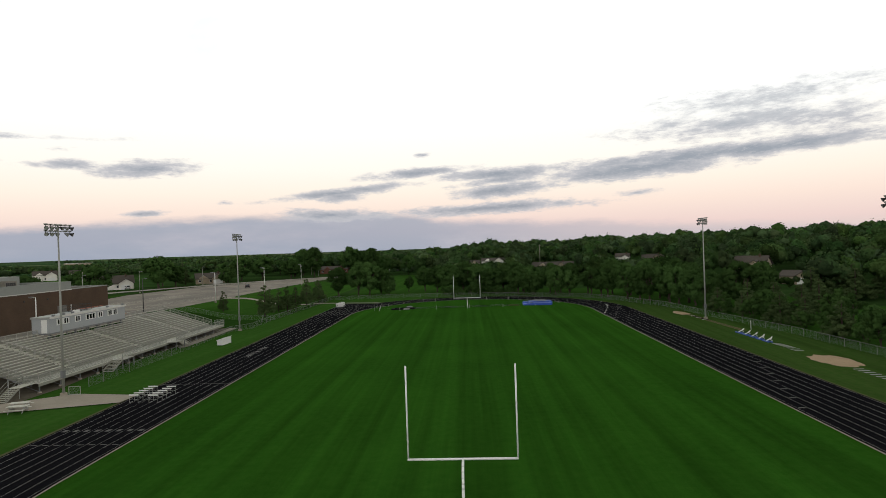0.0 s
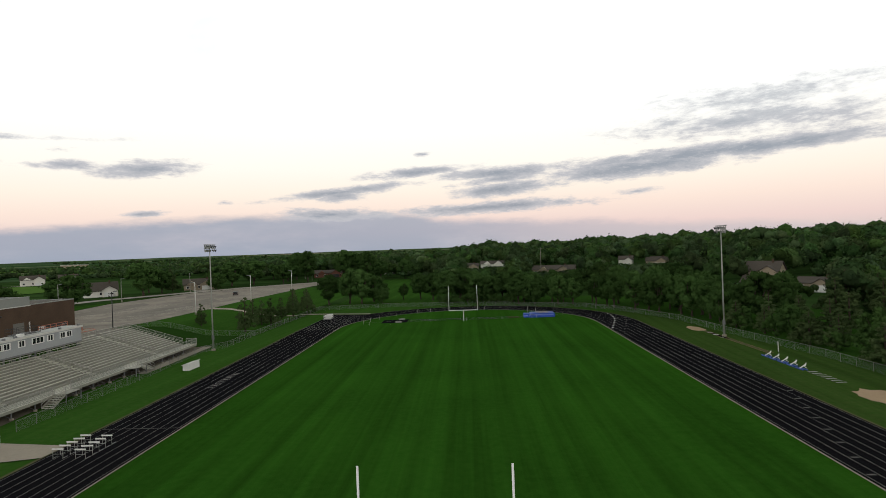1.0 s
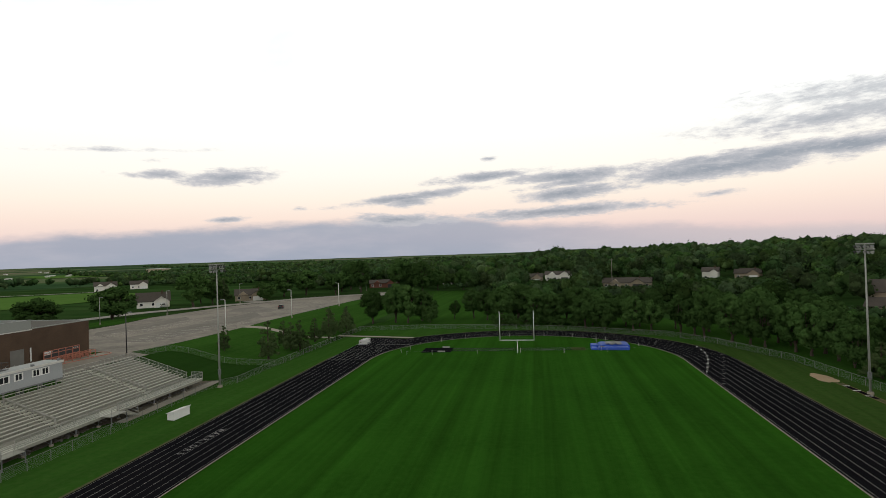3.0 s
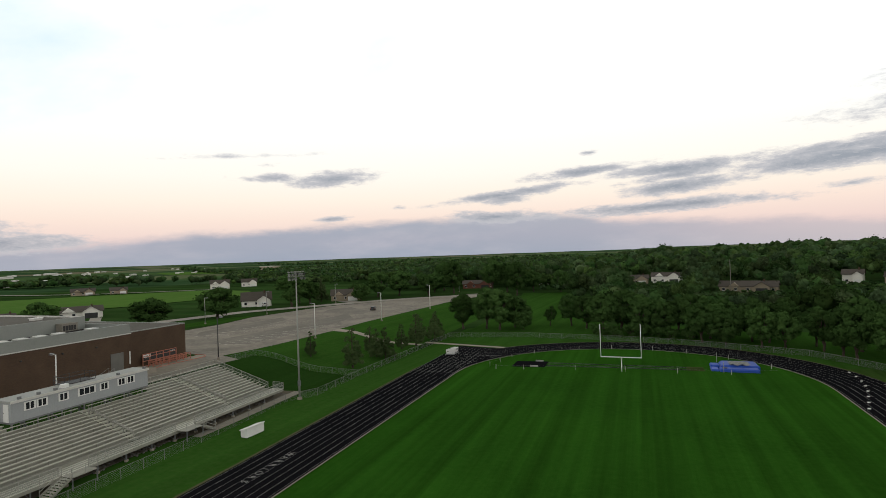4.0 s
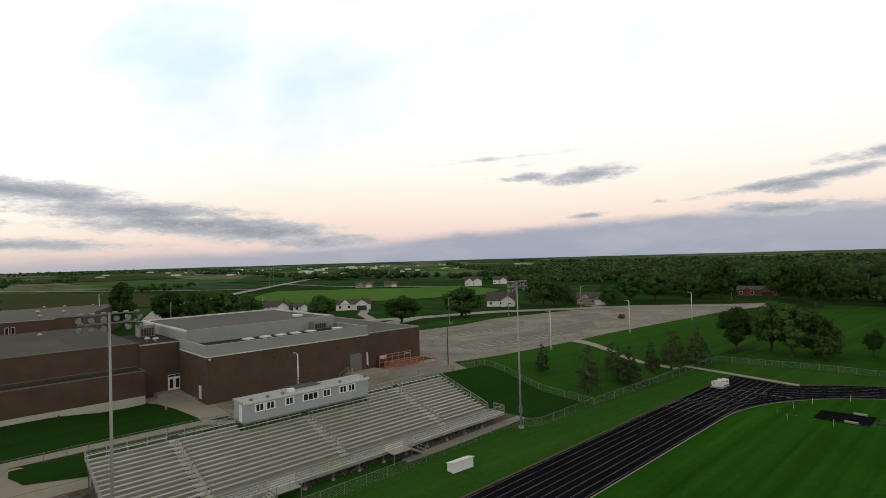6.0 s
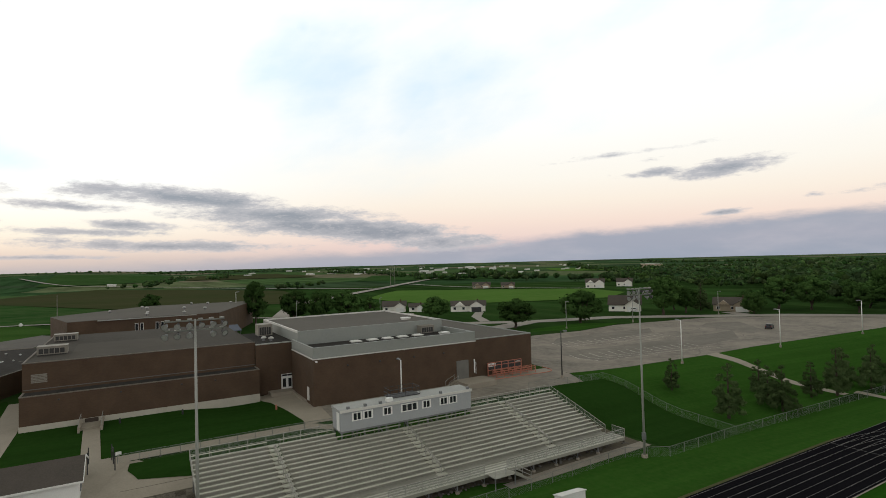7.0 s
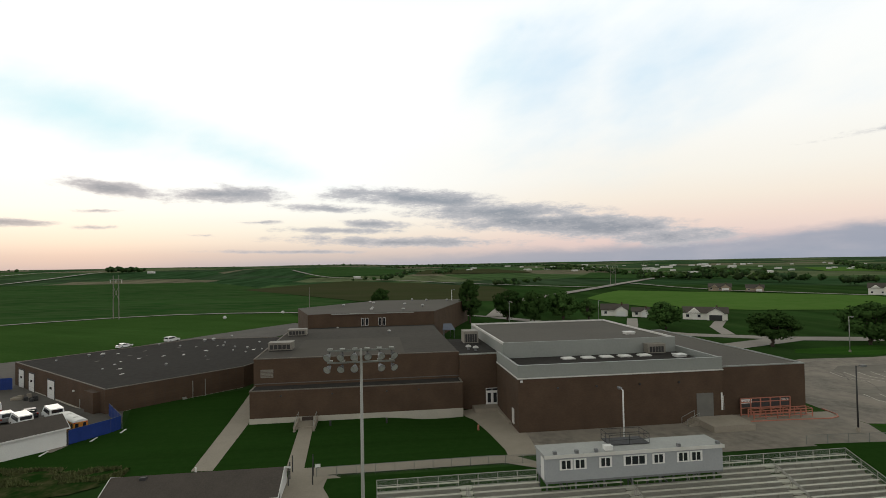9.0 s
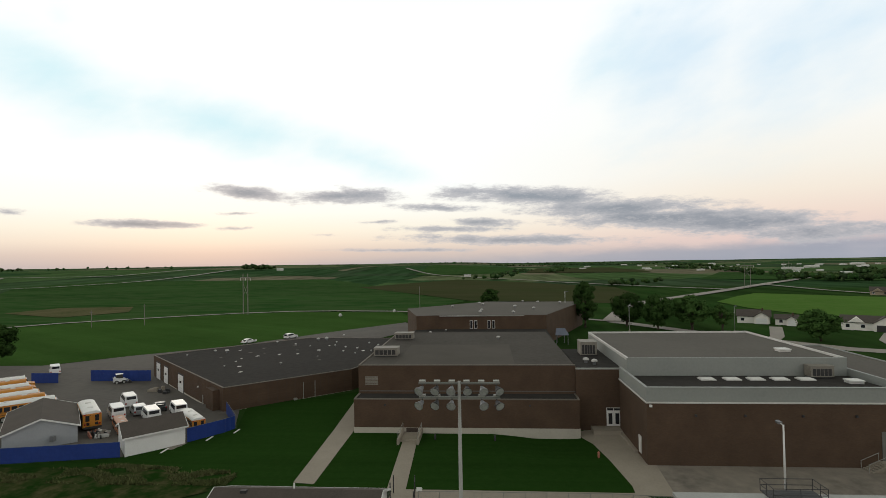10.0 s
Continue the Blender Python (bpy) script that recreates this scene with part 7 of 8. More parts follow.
def car(x, y, turn, paint_mat, label, kind="car", z=None):
    c = thing("car" if kind == "car" else kind, (0, 0, 0), label, "car" if kind == "car" else kind)
    if kind == "van":
        prof = [(-2.7, 0.4), (2.6, 0.4), (2.7, 0.9), (2.2, 1.15), (1.55, 2.0), (1.2, 2.15), (-2.6, 2.15), (-2.72, 1.2)]
        half, glass = 1.0, [(-2.5, 1.45, 1.35, 1.9)]
    elif kind == "suv":
        prof = [(-2.3, 0.4), (2.25, 0.4), (2.35, 0.95), (1.1, 1.1), (0.35, 1.7), (0.0, 1.76), (-2.1, 1.74), (-2.35, 1.1)]
        half, glass = 0.95, [(-2.1, 0.55, 1.15, 1.6)]
    else:
        prof = [(-2.3, 0.35), (2.25, 0.35), (2.3, 0.75), (1.15, 0.92), (0.4, 1.38), (0.1, 1.44), (-1.0, 1.42), (-1.75, 1.0), (-2.32, 0.92)]
        half, glass = 0.9, [(-1.35, 0.6, 0.98, 1.32)]
    part("body", profile_body(prof, half, 0.88, 1.25), paint_mat, c)
    for y0, y1, z0, z1 in glass:
        for s in (-1, 1):
            part("side_window", Shape().add([(s * (half + 0.01), y0, z0), (s * (half + 0.01), y1, z0), (s * (half * 0.9 + 0.02), y1 - 0.5, z1), (s * (half * 0.9 + 0.02), y0 + 0.15, z1)], [(0, 1, 2, 3)]), GLASS_DARK, c)
    top = max(p[1] for p in prof)
    f0 = [p for p in prof if p[0] > 0.9 and 0.85 < p[1] < 1.3][-1]
    f1 = [p for p in prof if p[0] < f0[0] and p[1] > f0[1]][0]
    part("windscreen", Shape().add([(-half * 0.85, f0[0] + 0.0, f0[1] + 0.03), (half * 0.85, f0[0] + 0.0, f0[1] + 0.03), (half * 0.76, f1[0] + 0.02, f1[1] - 0.02), (-half * 0.76, f1[0] + 0.02, f1[1] - 0.02)], [(0, 1, 2, 3)]), GLASS_DARK, c)
    part("rear_window", Shape().box(-half * 0.72, prof[-1][0] - 0.01 if kind != "car" else -1.72, top - 0.62, half * 0.72, (prof[-1][0] if kind != "car" else -1.62) + 0.12, top - 0.14), GLASS_DARK, c)
    for s in (-1, 1):
        part("tail_lamp", Shape().box(s * half * 0.72, prof[0][0] - 0.06, 0.75, s * half * 0.95, prof[0][0] + 0.02, 1.0), LAMP_RED, c)
        part("headlight", Shape().box(s * half * 0.6, prof[2][0] - 0.06, 0.68, s * half * 0.92, prof[2][0] + 0.02, 0.86), LENS, c)
    wheels(c, half, (-1.45, 1.45), 0.34)
    c.matrix_basis = pose(x, y, level(x, y) + 0.06 if z is None else z, 0, 0, turn)


def school_bus(x, y, turn, mat, label, roof=None, size=1.0):
    b = thing("school_bus", (0, 0, 0), label, "school bus", "school buses in the yard")
    prof = [(-5.2, 0.55), (4.0, 0.55), (5.3, 0.6), (5.3, 1.5), (4.1, 1.75), (3.9, 2.6), (3.6, 2.75), (-5.1, 2.75), (-5.25, 2.5)]
    part("body", profile_body(prof, 1.2, 0.96, 2.6), mat, b)
    r = Shape()
    n = 8
    for yy in (-5.2, 3.7):
        r.verts += [(1.2 * math.cos(math.pi * k / n), yy, 2.7 + 0.42 * math.sin(math.pi * k / n)) for k in range(n + 1)]
    r.faces = [(k, k + 1, n + 2 + k, n + 1 + k) for k in range(n)] + [tuple(range(n, -1, -1)), tuple(range(n + 1, 2 * n + 2))]
    part("roof", r, roof or mat, b)
    for s in (-1, 1):
        for k in range(9):
            part("side_window", Shape().box(s * 1.19, -4.9 + 0.95 * k, 1.75, s * 1.215, -4.15 + 0.95 * k, 2.45), GLASS_DARK, b)
        for zz in (0.85, 1.2, 1.6):
            part("rub_rail", Shape().box(s * 1.19, -5.2, zz, s * 1.225, 3.9, zz + 0.07), DARK, b)
    for s in (-0.95, -0.05):
        part("rear_window", Shape().box(s + 0.08, -5.28, 1.6, s + 0.92, -5.19, 2.48), GLASS_DARK, b)
        part("rear_window", Shape().box(s + 0.2, -5.28, 1.0, s + 0.8, -5.19, 1.4), GLASS_DARK, b)
    part("rear_door", Shape().box(-0.35, -5.3, 0.8, 0.35, -5.2, 2.45), mat, b)
    part("windscreen", Shape().box(-1.0, 3.92, 1.8, 1.0, 4.05, 2.55), GLASS_DARK, b)
    for s in (-0.95, 0.95):
        part("tail_lamp", Shape().box(s - 0.12, -5.3, 1.05, s + 0.12, -5.2, 1.3), LAMP_RED, b)
        part("warning_lamp", Shape().box(s - 0.12, -5.28, 2.5, s + 0.12, -5.18, 2.68), LAMP_RED, b)
    part("roof_hatch", Shape().box(-0.35, -3.0, 3.08, 0.35, -2.3, 3.16), TRIM, b)
    part("roof_hatch", Shape().box(-0.35, 0.6, 3.08, 0.35, 1.3, 3.16), TRIM, b)
    part("bumper", Shape().box(-1.2, -5.4, 0.55, 1.2, -5.25, 0.8), DARK, b)
    wheels(b, 1.2, (-3.1, 3.7), 0.48)
    b.matrix_basis = pose(x, y, level(x, y) + 0.08, 0, 0, turn) @ Matrix.Scale(size, 4)


school_bus(-102.4, 4.5, 133, BUS_YELLOW, "yellow school bus with a white roof parked in the yard", WHITE)
school_bus(-100.7, 22.4, 134, BUS_YELLOW, "short yellow school bus with pale roof beside the blue fence", WHITE, 0.78)
for k, (x, y) in enumerate(((-105.4, -8.6), (-107.4, -12.2), (-109.6, -15.4), (-112.0, -18.6), (-114.8, -21.8), (-117.8, -25.2), (-121.0, -28.2))):
    school_bus(x, y, 46 + (k % 3 - 1), BUS_YELLOW, "yellow school bus in the parked row, seen from its side" if k % 2 else "yellow school bus with a white roof in the parked row", None if k % 2 else WHITE)
school_bus(-99.0, 12.3, 133, BUS_ORANGE, "short faded orange bus with a pinkish roof behind the white shed", ROOF_PINK, 0.62)
car(-114.2, 3.0, 133, CAR_WHITE, "white passenger van with dark windows in the yard", "van")
car(-106.2, 6.4, 133, CAR_WHITE, "white minivan parked in the yard", "van")
car(-108.5, 8.6, 133, CAR_SILVER, "silver sport utility car in the yard", "suv")
car(-104.8, 13.3, 133, CAR_WHITE, "white van parked beside the faded orange bus", "van")
car(-111.9, 10.3, 128, CAR_BLACK, "dark blue sedan parked in the yard", "car")
car(-108.2, 15.9, 130, CAR_WHITE, "white work van beside the yellow bus", "van")
car(-140.4, -33.4, 133, CAR_WHITE, "white van parked beyond the blue screen", "van")
car(-187.0, -7.5, 64, CAR_WHITE, "white sedan parked on the drive", "car")
car(-197.0, 2.5, 64, CAR_WHITE, "white sport utility car parked on the drive", "suv")
car(-96.0, 231.5, 20, CAR_BLACK, "dark sedan standing alone in the parking lot", "car")
car(-160.5, 246.0, 60, CAR_WHITE, "white pickup parked before the white house", "suv")

# compact loader and heaps
ld = thing("compact_loader", (0, 0, 0), "white and black compact wheel loader beside the blue screen", "loader")
part("body", profile_body([(-1.4, 0.5), (0.9, 0.5), (0.9, 1.0), (0.3, 1.2), (-1.4, 1.3)], 0.7), CAR_WHITE, ld)
part("cab", profile_body([(-0.9, 1.25), (0.4, 1.15), (0.3, 2.0), (-0.8, 2.05)], 0.55), DARK, ld)
part("cab_roof", Shape().box(-0.6, -0.95, 2.05, 0.6, 0.45, 2.12), CAR_WHITE, ld)
for s in (-0.78, 0.78):
    part("lift_arm", Shape().bar((s, -1.2, 1.4), (s, 1.5, 0.6), 0.12, 0.18), CAR_WHITE, ld)
part("bucket", profile_body([(1.4, 0.1), (2.1, 0.15), (1.6, 0.7), (1.4, 0.7)], 0.85), DARK, ld)
wheels(ld, 0.85, (-0.8, 0.55), 0.42)
ld.matrix_basis = pose(-132.6, -11.6, level(-133, -11) + 0.06, 0, 0, 40)
hr = np.random.default_rng(3)
for cx, cy, n, mat, label in ((-127.0, -0.2, 9, CONCRETE, "grey concrete block in a loose heap"), (-125.2, 2.6, 6, DARK, "dark scrap bin piece beside the workshop doors")):
    for k in range(n):
        x, y, a = cx + float(hr.uniform(-1.2, 1.2)), cy + float(hr.uniform(-1.0, 1.0)), float(hr.uniform(0, 3))
        z = level(x, y) + 0.05
        m = Matrix.Translation((x, y, z)) @ Matrix.Rotation(a, 4, "Z")
        w = float(hr.uniform(0.5, 1.1))
        single("scrap_block", Shape().box(-w / 2, -0.3, 0, w / 2, 0.3, float(hr.uniform(0.3, 0.8)), m), mat, label, "scrap", group="heap by the workshop")
for k in range(16):
    x, y, a = -96.6 + float(hr.uniform(-1.1, 1.1)), 10.6 + float(hr.uniform(-1.1, 1.1)), float(hr.uniform(0, 3))
    m = Matrix.Translation((x, y, level(x, y) + 0.05)) @ Matrix.Rotation(a, 4, "Z") @ Matrix.Rotation(float(hr.uniform(0, 0.5)), 4, "Y")
    single("scrap_metal", Shape().box(-0.9, -0.08, 0.0, 0.9, 0.08, 0.6, m), [DARK, RED, TRIM, WOODPOLE][k % 4], "bent scrap metal piece lying behind the blue fence", "scrap", group="heap behind the blue fence")

# ---------------- sheds and the blue screen fence ----------------


def gable_shed(name, corners, eave, rise, wall, roof_mat, label, ridge_along=0, over=0.35):
    """A shed over four corners (anticlockwise), the ridge along the first edge or the second."""
    ps = [Vector((x, y, 0)) for x, y in corners]
    if ridge_along:
        ps = ps[1:] + ps[:1]
    z0 = min(level(p.x, p.y) for p in ps)
    c = sum(ps, Vector()) / 4
    b = thing(name, (c.x, c.y, z0), label, "shed")
    part("wall", Shape().prism([(p.x, p.y) for p in ps], z0 - 0.1, z0 + eave), wall, b)
    a0, a1 = (ps[0] + ps[3]) / 2, (ps[1] + ps[2]) / 2
    along = (a1 - a0).normalized() * over
    top = Vector((0, 0, z0 + eave + rise))
    drop = (over / ((ps[3] - ps[0]).length / 2)) * rise
    for near, far in ((ps[0], ps[1]), (ps[3], ps[2])):
        out = (near - a0).normalized() * over
        lo = Vector((0, 0, z0 + eave - drop))
        q = [near + out - along + lo, far + out + along + lo, a1 + along + top, a0 - along + top]
        up = Vector((0, 0, 0.14))
        part("roof", Shape().add(q + [v + up for v in q], [(0, 1, 2, 3), (4, 5, 6, 7), (0, 1, 5, 4), (1, 2, 6, 5), (3, 0, 4, 7)]), roof_mat, b)
        part("eave_trim", Shape().bar(q[0] + Vector((0, 0, 0.05)), q[1] + Vector((0, 0, 0.05)), 0.06, 0.2), WHITE, b)
    for g, h, m in ((ps[0], ps[3], a0), (ps[1], ps[2], a1)):
        part("gable", Shape().add([g + Vector((0, 0, z0 + eave)), h + Vector((0, 0, z0 + eave)), m + top], [(0, 1, 2)]), wall, b)
        for e in (g, h):
            o = (e - m).normalized() * over
            k = along if m == a1 else -along
            part("rake_trim", Shape().bar(e + o + k + Vector((0, 0, z0 + eave - drop + 0.07)), m + k + top + Vector((0, 0, 0.07)), 0.06, 0.2), WHITE, b)
    return b, z0


gable_shed("white_shed", [(-88.5, 20.3), (-93.9, 25.4), (-99.2, 20.9), (-93.7, 15.7)], 2.5, 1.1, WHITE, SHINGLE, "white wooden shed with dark shingle roof beside the blue fence")
gs, z0 = gable_shed("grey_garage", [(-88.6, 3.0), (-94.0, 9.4), (-105.0, 0.2), (-99.6, -6.2)], 2.5, 1.5, SIDING, SHINGLE, "grey sided garage with dark shingle roof and white trim", 1)
part("meter_box", Shape().box(-92.0, 7.3, z0 + 0.9, -91.5, 7.8, z0 + 1.6), STEEL_GREY, gs)
cs, z0 = gable_shed("concession_stand", [(-69.0, 41.0), (-69.0, 57.1), (-76.2, 57.1), (-76.2, 41.0)], 2.25, 1.35, WHITE, SHINGLE, "long white concession stand with brown shingle roof")
part("roof_vent", Shape().rod((-72.9, 48.6, z0 + 3.2), (-72.9, 48.6, z0 + 4.1), 0.09, sides=8), WHITE, cs)
part("roof_vent", Shape().box(-72.3, 43.6, z0 + 3.2, -71.9, 44.2, z0 + 3.75), DARK, cs)
part("serving_hatch", Shape().box(-71.5, 57.1, z0 + 0.9, -69.8, 57.16, z0 + 1.9), STEEL_GREY, cs)


def screen_fence(points, tall, label):
    x, y = points[0]
    f = thing("screen_fence", (x, y, level(x, y)), label, "screen fence", "blue screens of the bus yard")
    for (ax, ay), (bx, by) in zip(points, points[1:]):
        n = max(1, round(math.hypot(bx - ax, by - ay) / 2.6))
        for k in range(n):
            p = Vector((ax + (bx - ax) * k / n, ay + (by - ay) * k / n, 0))
            q = Vector((ax + (bx - ax) * (k + 1) / n, ay + (by - ay) * (k + 1) / n, 0))
            p.z, q.z = level(p.x, p.y), level(q.x, q.y)
            d = (q - p).normalized()
            s = Shape()
            for j in range(8):                       # gathered cloth between the posts
                o = Vector((-d.y, d.x, 0)) * (0.03 * math.sin(j * 1.9 + k))
                s.verts += [p.lerp(q, j / 7) + o + Vector((0, 0, 0.1)), p.lerp(q, j / 7) + o + Vector((0, 0, tall - 0.04))]
            s.faces = [(2 * j, 2 * j + 2, 2 * j + 3, 2 * j + 1) for j in range(7)]
            part("panel", s, BLUE, f)
            back = Vector((-d.y, d.x, 0)) * 0.10
            back = back if back.x < 0 else -back
            part("post", Shape().rod(p + back, p + back + Vector((0, 0, tall)), 0.035, sides=6), FENCE, f)
            part("rail", Shape().rod(p + back + Vector((0, 0, tall - 0.06)), q + back + Vector((0, 0, tall - 0.06)), 0.025, sides=6), FENCE, f)


screen_fence([(-82.2, -8.0), (-85.4, 5.8), (-88.3, 19.8)], 2.1, "tall blue vinyl screen fence in front of the bus yard")
screen_fence([(-94.2, 25.5), (-98.8, 28.7), (-100.6, 29.4), (-108.6, 24.0)], 2.1, "tall blue vinyl screen fence between shed and workshop")
screen_fence([(-132.9, -18.7), (-136.4, -7.2)], 2.5, "blue vinyl screen at the back of the bus yard")
screen_fence([(-130.4, -30.3), (-130.6, -24.3)], 2.3, "short blue vinyl screen beside the parked buses")
for x, y in ((-91.0, 24.2), (-96.0, 27.8), (-99.4, 30.2)):
    single("loose_board", Shape().box(x - 0.9, y - 0.12, level(x, y) + 0.02, x + 0.9, y + 0.12, level(x, y) + 0.12, None), WHITE, "pale loose board lying at the fence foot", "board")

# ---------------- roof vents ----------------


BLUE_SHEET = material("blue_grey_sheet", ((0.11, 0.13, 0.18), (0.085, 0.10, 0.14)), 0.5, 0.1)
VENT_CAP = material("weathered_zinc", ((0.46, 0.455, 0.44), (0.30, 0.295, 0.28), (0.55, 0.54, 0.52)), 0.55, 0.1, scales=(0.9, 6))


def mushroom_vent(x, y, z, size, label):
    v = thing("roof_vent", (x, y, z), label, "roof vent", "vents on the school roofs")
    part("stem", Shape().rod((x, y, z), (x, y, z + 0.55 * size), 0.26 * size, sides=10), STEEL_GREY, v)
    cap = Shape()
    for (r0, h0), (r1, h1) in (((0.52, 0.5), (0.58, 0.62)), ((0.58, 0.62), (0.40, 0.85)), ((0.40, 0.85), (0.05, 0.98))):
        cap.rod((x, y, z + h0 * size), (x, y, z + h1 * size), r0 * size, r1 * size, 12, caps=False)
    part("cap", cap, VENT_CAP, v, smooth=True)


for x, y, s in ((-146.1, 2.7, 1.1), (-145.3, 6.0, 1.5), (-160.3, 12.4, 0.9), (-164.1, 22.3, 1.5), (-165.1, 24.3, 1.6), (-156.3, 18.8, 0.9), (-154.3, 29.7, 0.9), (-158.8, 37.4, 0.8), (-146.6, 40.5, 0.7), (-140.8, -1.3, 0.7), (-130.5, 24.9, 0.9), (-128.0, 14.0, 0.6), (-146.0, 34.0, 0.8), (-149.5, 36.5, 1.0), (-143.2, 37.5, 0.7), (-152.0, 33.0, 0.8), (-147.0, 28.0, 0.6), (-139.0, 30.0, 0.6), (-160.0, 28.5, 0.8), (-155.0, 40.5, 0.9)):
    mushroom_vent(x, y, 6.74, 0.58 * s, "small pale mushroom vent on the workshop roof")
for x, y, s in ((-172.9, 27.0, 0.8), (-170.5, 47.5, 1.0), (-172.0, 52.0, 1.2), (-178.0, 56.0, 0.9), (-160.0, 60.0, 1.0), (-152.0, 72.0, 0.8)):
    mushroom_vent(x, y, 7.3 if y > 44 else 6.74, 0.7 * s, "pale mushroom vent on the low roof")
for x, y, s in ((-222.4, 65.4, 1.3), (-217.1, 66.7, 1.3), (-188.0, 66.0, 1.3), (-195.1, 66.4, 1.2), (-187.1, 76.1, 1.2), (-206.6, 77.7, 1.4), (-199.5, 83.4, 1.3), (-226.9, 87.4, 1.2), (-224.2, 95.3, 1.2), (-230.4, 82.0, 1.2), (-210.0, 56.0, 1.2)):
    mushroom_vent(x, y, 11.5, 0.75 * s, "pale mushroom vent on the classroom roof")
for x, y, s in ((-106.9, 83.0, 0.9), (-105.5, 84.0, 0.9), (-130.0, 70.0, 0.7)):
    mushroom_vent(x, y, 11.45 if y > 81 else 11.86, s, "small pale roof vent beside the gymnasium")
roof_unit(-146.0, 51.0, 7.3, 2.4, 4.4, 1.8)
pr = np.random.default_rng(8)
for k in range(26):
    x, y = float(pr.uniform(-160, -118)), float(pr.uniform(5, 42))
    if x + y > -92 or x + y < -150 or y - x < 136:
        continue
    single("roof_patch", Shape().box(x, y, 6.745, x + float(pr.uniform(0.4, 1.6)), y + float(pr.uniform(0.3, 0.9)), 6.765), TRIM if k % 3 else ROOF_GRAVEL, "thin pale patch on the workshop roof", "roof patch", group="patches on the workshop roof")
# ---------------- things round the track ----------------


def hurdle_model():
    h = thing("hurdle", (0, 0, 0), "folding track hurdle with a white top board", "hurdle", "hurdles on the track")
    for s in (-0.5, 0.5):
        part("upright", Shape().rod((s, 0, 0.05), (s, 0, 0.95), 0.022, sides=6), GALV, h)
        part("foot", Shape().bar((s, -0.05, 0.04), (s, 0.62, 0.04), 0.05, 0.05), STEEL_GREY, h)
    part("crossbar", Shape().rod((-0.5, 0, 0.45), (0.5, 0, 0.45), 0.018, sides=6), GALV, h)
    part("top_board", Shape().box(-0.58, -0.02, 0.86, 0.58, 0.02, 1.0), WHITE, h)
    return h


hur = hurdle_model()
spots = [(-38.3, 61.9 + 0.95 * k, 0.0) for k in range(5)] + [(-35.9, 61.7 + 0.95 * k, 0.0) for k in range(5)]
hur.matrix_basis = pose(*spots[0][:2], 0.042)
for x, y, a in spots[1:]:
    copy_thing(hur, pose(x, y, 0.042, 0, 0, a + float(hr.uniform(-4, 4))))
# the stacked hurdles on a trolley at the end of the straight
tr = thing("hurdle_trolley", (-37.6, 158.8, 0.04), "trolley loaded with a heap of folded white hurdles", "hurdle trolley")
part("bed", Shape().box(-38.7, 157.0, 0.30, -36.5, 160.8, 0.38), STEEL_GREY, tr)
for sx in (-38.5, -36.7):
    for sy in (157.4, 160.4):
        part("wheel", Shape().rod((sx - 0.06, sy, 0.20), (sx + 0.06, sy, 0.20), 0.16, sides=12), TYRE, tr)
for k in range(18):
    m = Matrix.Translation((-37.6 + float(hr.uniform(-0.4, 0.4)), 157.4 + 0.19 * k, 0.42 + float(hr.uniform(0, 0.30)))) @ Matrix.Rotation(float(hr.uniform(-0.25, 0.25)), 4, "Z") @ Matrix.Rotation(float(hr.uniform(-0.5, 0.5)), 4, "X")
    part("folded_hurdle", Shape().box(-0.62, -0.02, 0.0, 0.62, 0.02, 0.14, m).box(-0.6, -0.02, 0.14, -0.54, 0.02, 0.75, m).box(0.54, -0.02, 0.14, 0.6, 0.02, 0.75, m).box(-0.62, -0.03, 0.66, 0.62, 0.03, 0.80, m), WHITE, tr)

bx = thing("equipment_box", (0, 0, 0), "white painted equipment box with a sloping lid on the grass", "storage box")
part("body", profile_body([(-0.55, 0.05), (0.55, 0.05), (0.55, 0.95), (-0.55, 1.22)], 1.55), WHITE, bx)
part("lid", profile_body([(-0.68, 1.25), (0.68, 0.92), (0.70, 0.99), (-0.68, 1.33)], 1.66), WHITE, bx)
for s in (-1.3, 1.3):
    part("skid", Shape().box(s - 0.06, -0.55, 0.0, s + 0.06, 0.55, 0.06), DARK, bx)
bx.matrix_basis = pose(-45.6, 100.5, 0.01, 0, 0, 86)

# pole vault
rw = thing("vault_runway", (-4, 152, 0.02), "black rubber pole vault runway strips in the grass", "runway", kind="structure")
part("pad", Shape().add([(-21.3, 148.6, 0.04), (-14.7, 149.0, 0.04), (-14.7, 154.8, 0.04), (-21.3, 154.2, 0.04)], [(0, 1, 2, 3)]), TRACK, rw)
for y0, y1 in ((153.4, 154.0), (151.0, 151.9)):
    part("strip", Shape().add([(-14.7, y0 - 0.3, 0.04), (14.0, y1 - 0.3, 0.04), (14.0, y1 + 0.3, 0.04), (-14.7, y0 + 0.3, 0.04)], [(0, 1, 2, 3)]), TRACK, rw)
for y0, y1 in ((153.4, 154.0), (151.0, 151.9)):
    for o in (-0.34, 0.34):
        part("edge_line", Shape().add([(-14.7, y0 + o - 0.03, 0.045), (14.0, y1 + o - 0.03, 0.045), (14.0, y1 + o + 0.03, 0.045), (-14.7, y0 + o + 0.03, 0.045)], [(0, 1, 2, 3)]), LINE, rw)
part("take_off_patch", Shape().add([(11.5, 151.0, 0.046), (14.5, 151.0, 0.046), (14.5, 154.6, 0.046), (11.5, 154.6, 0.046)], [(0, 1, 2, 3)]), DRY, rw)
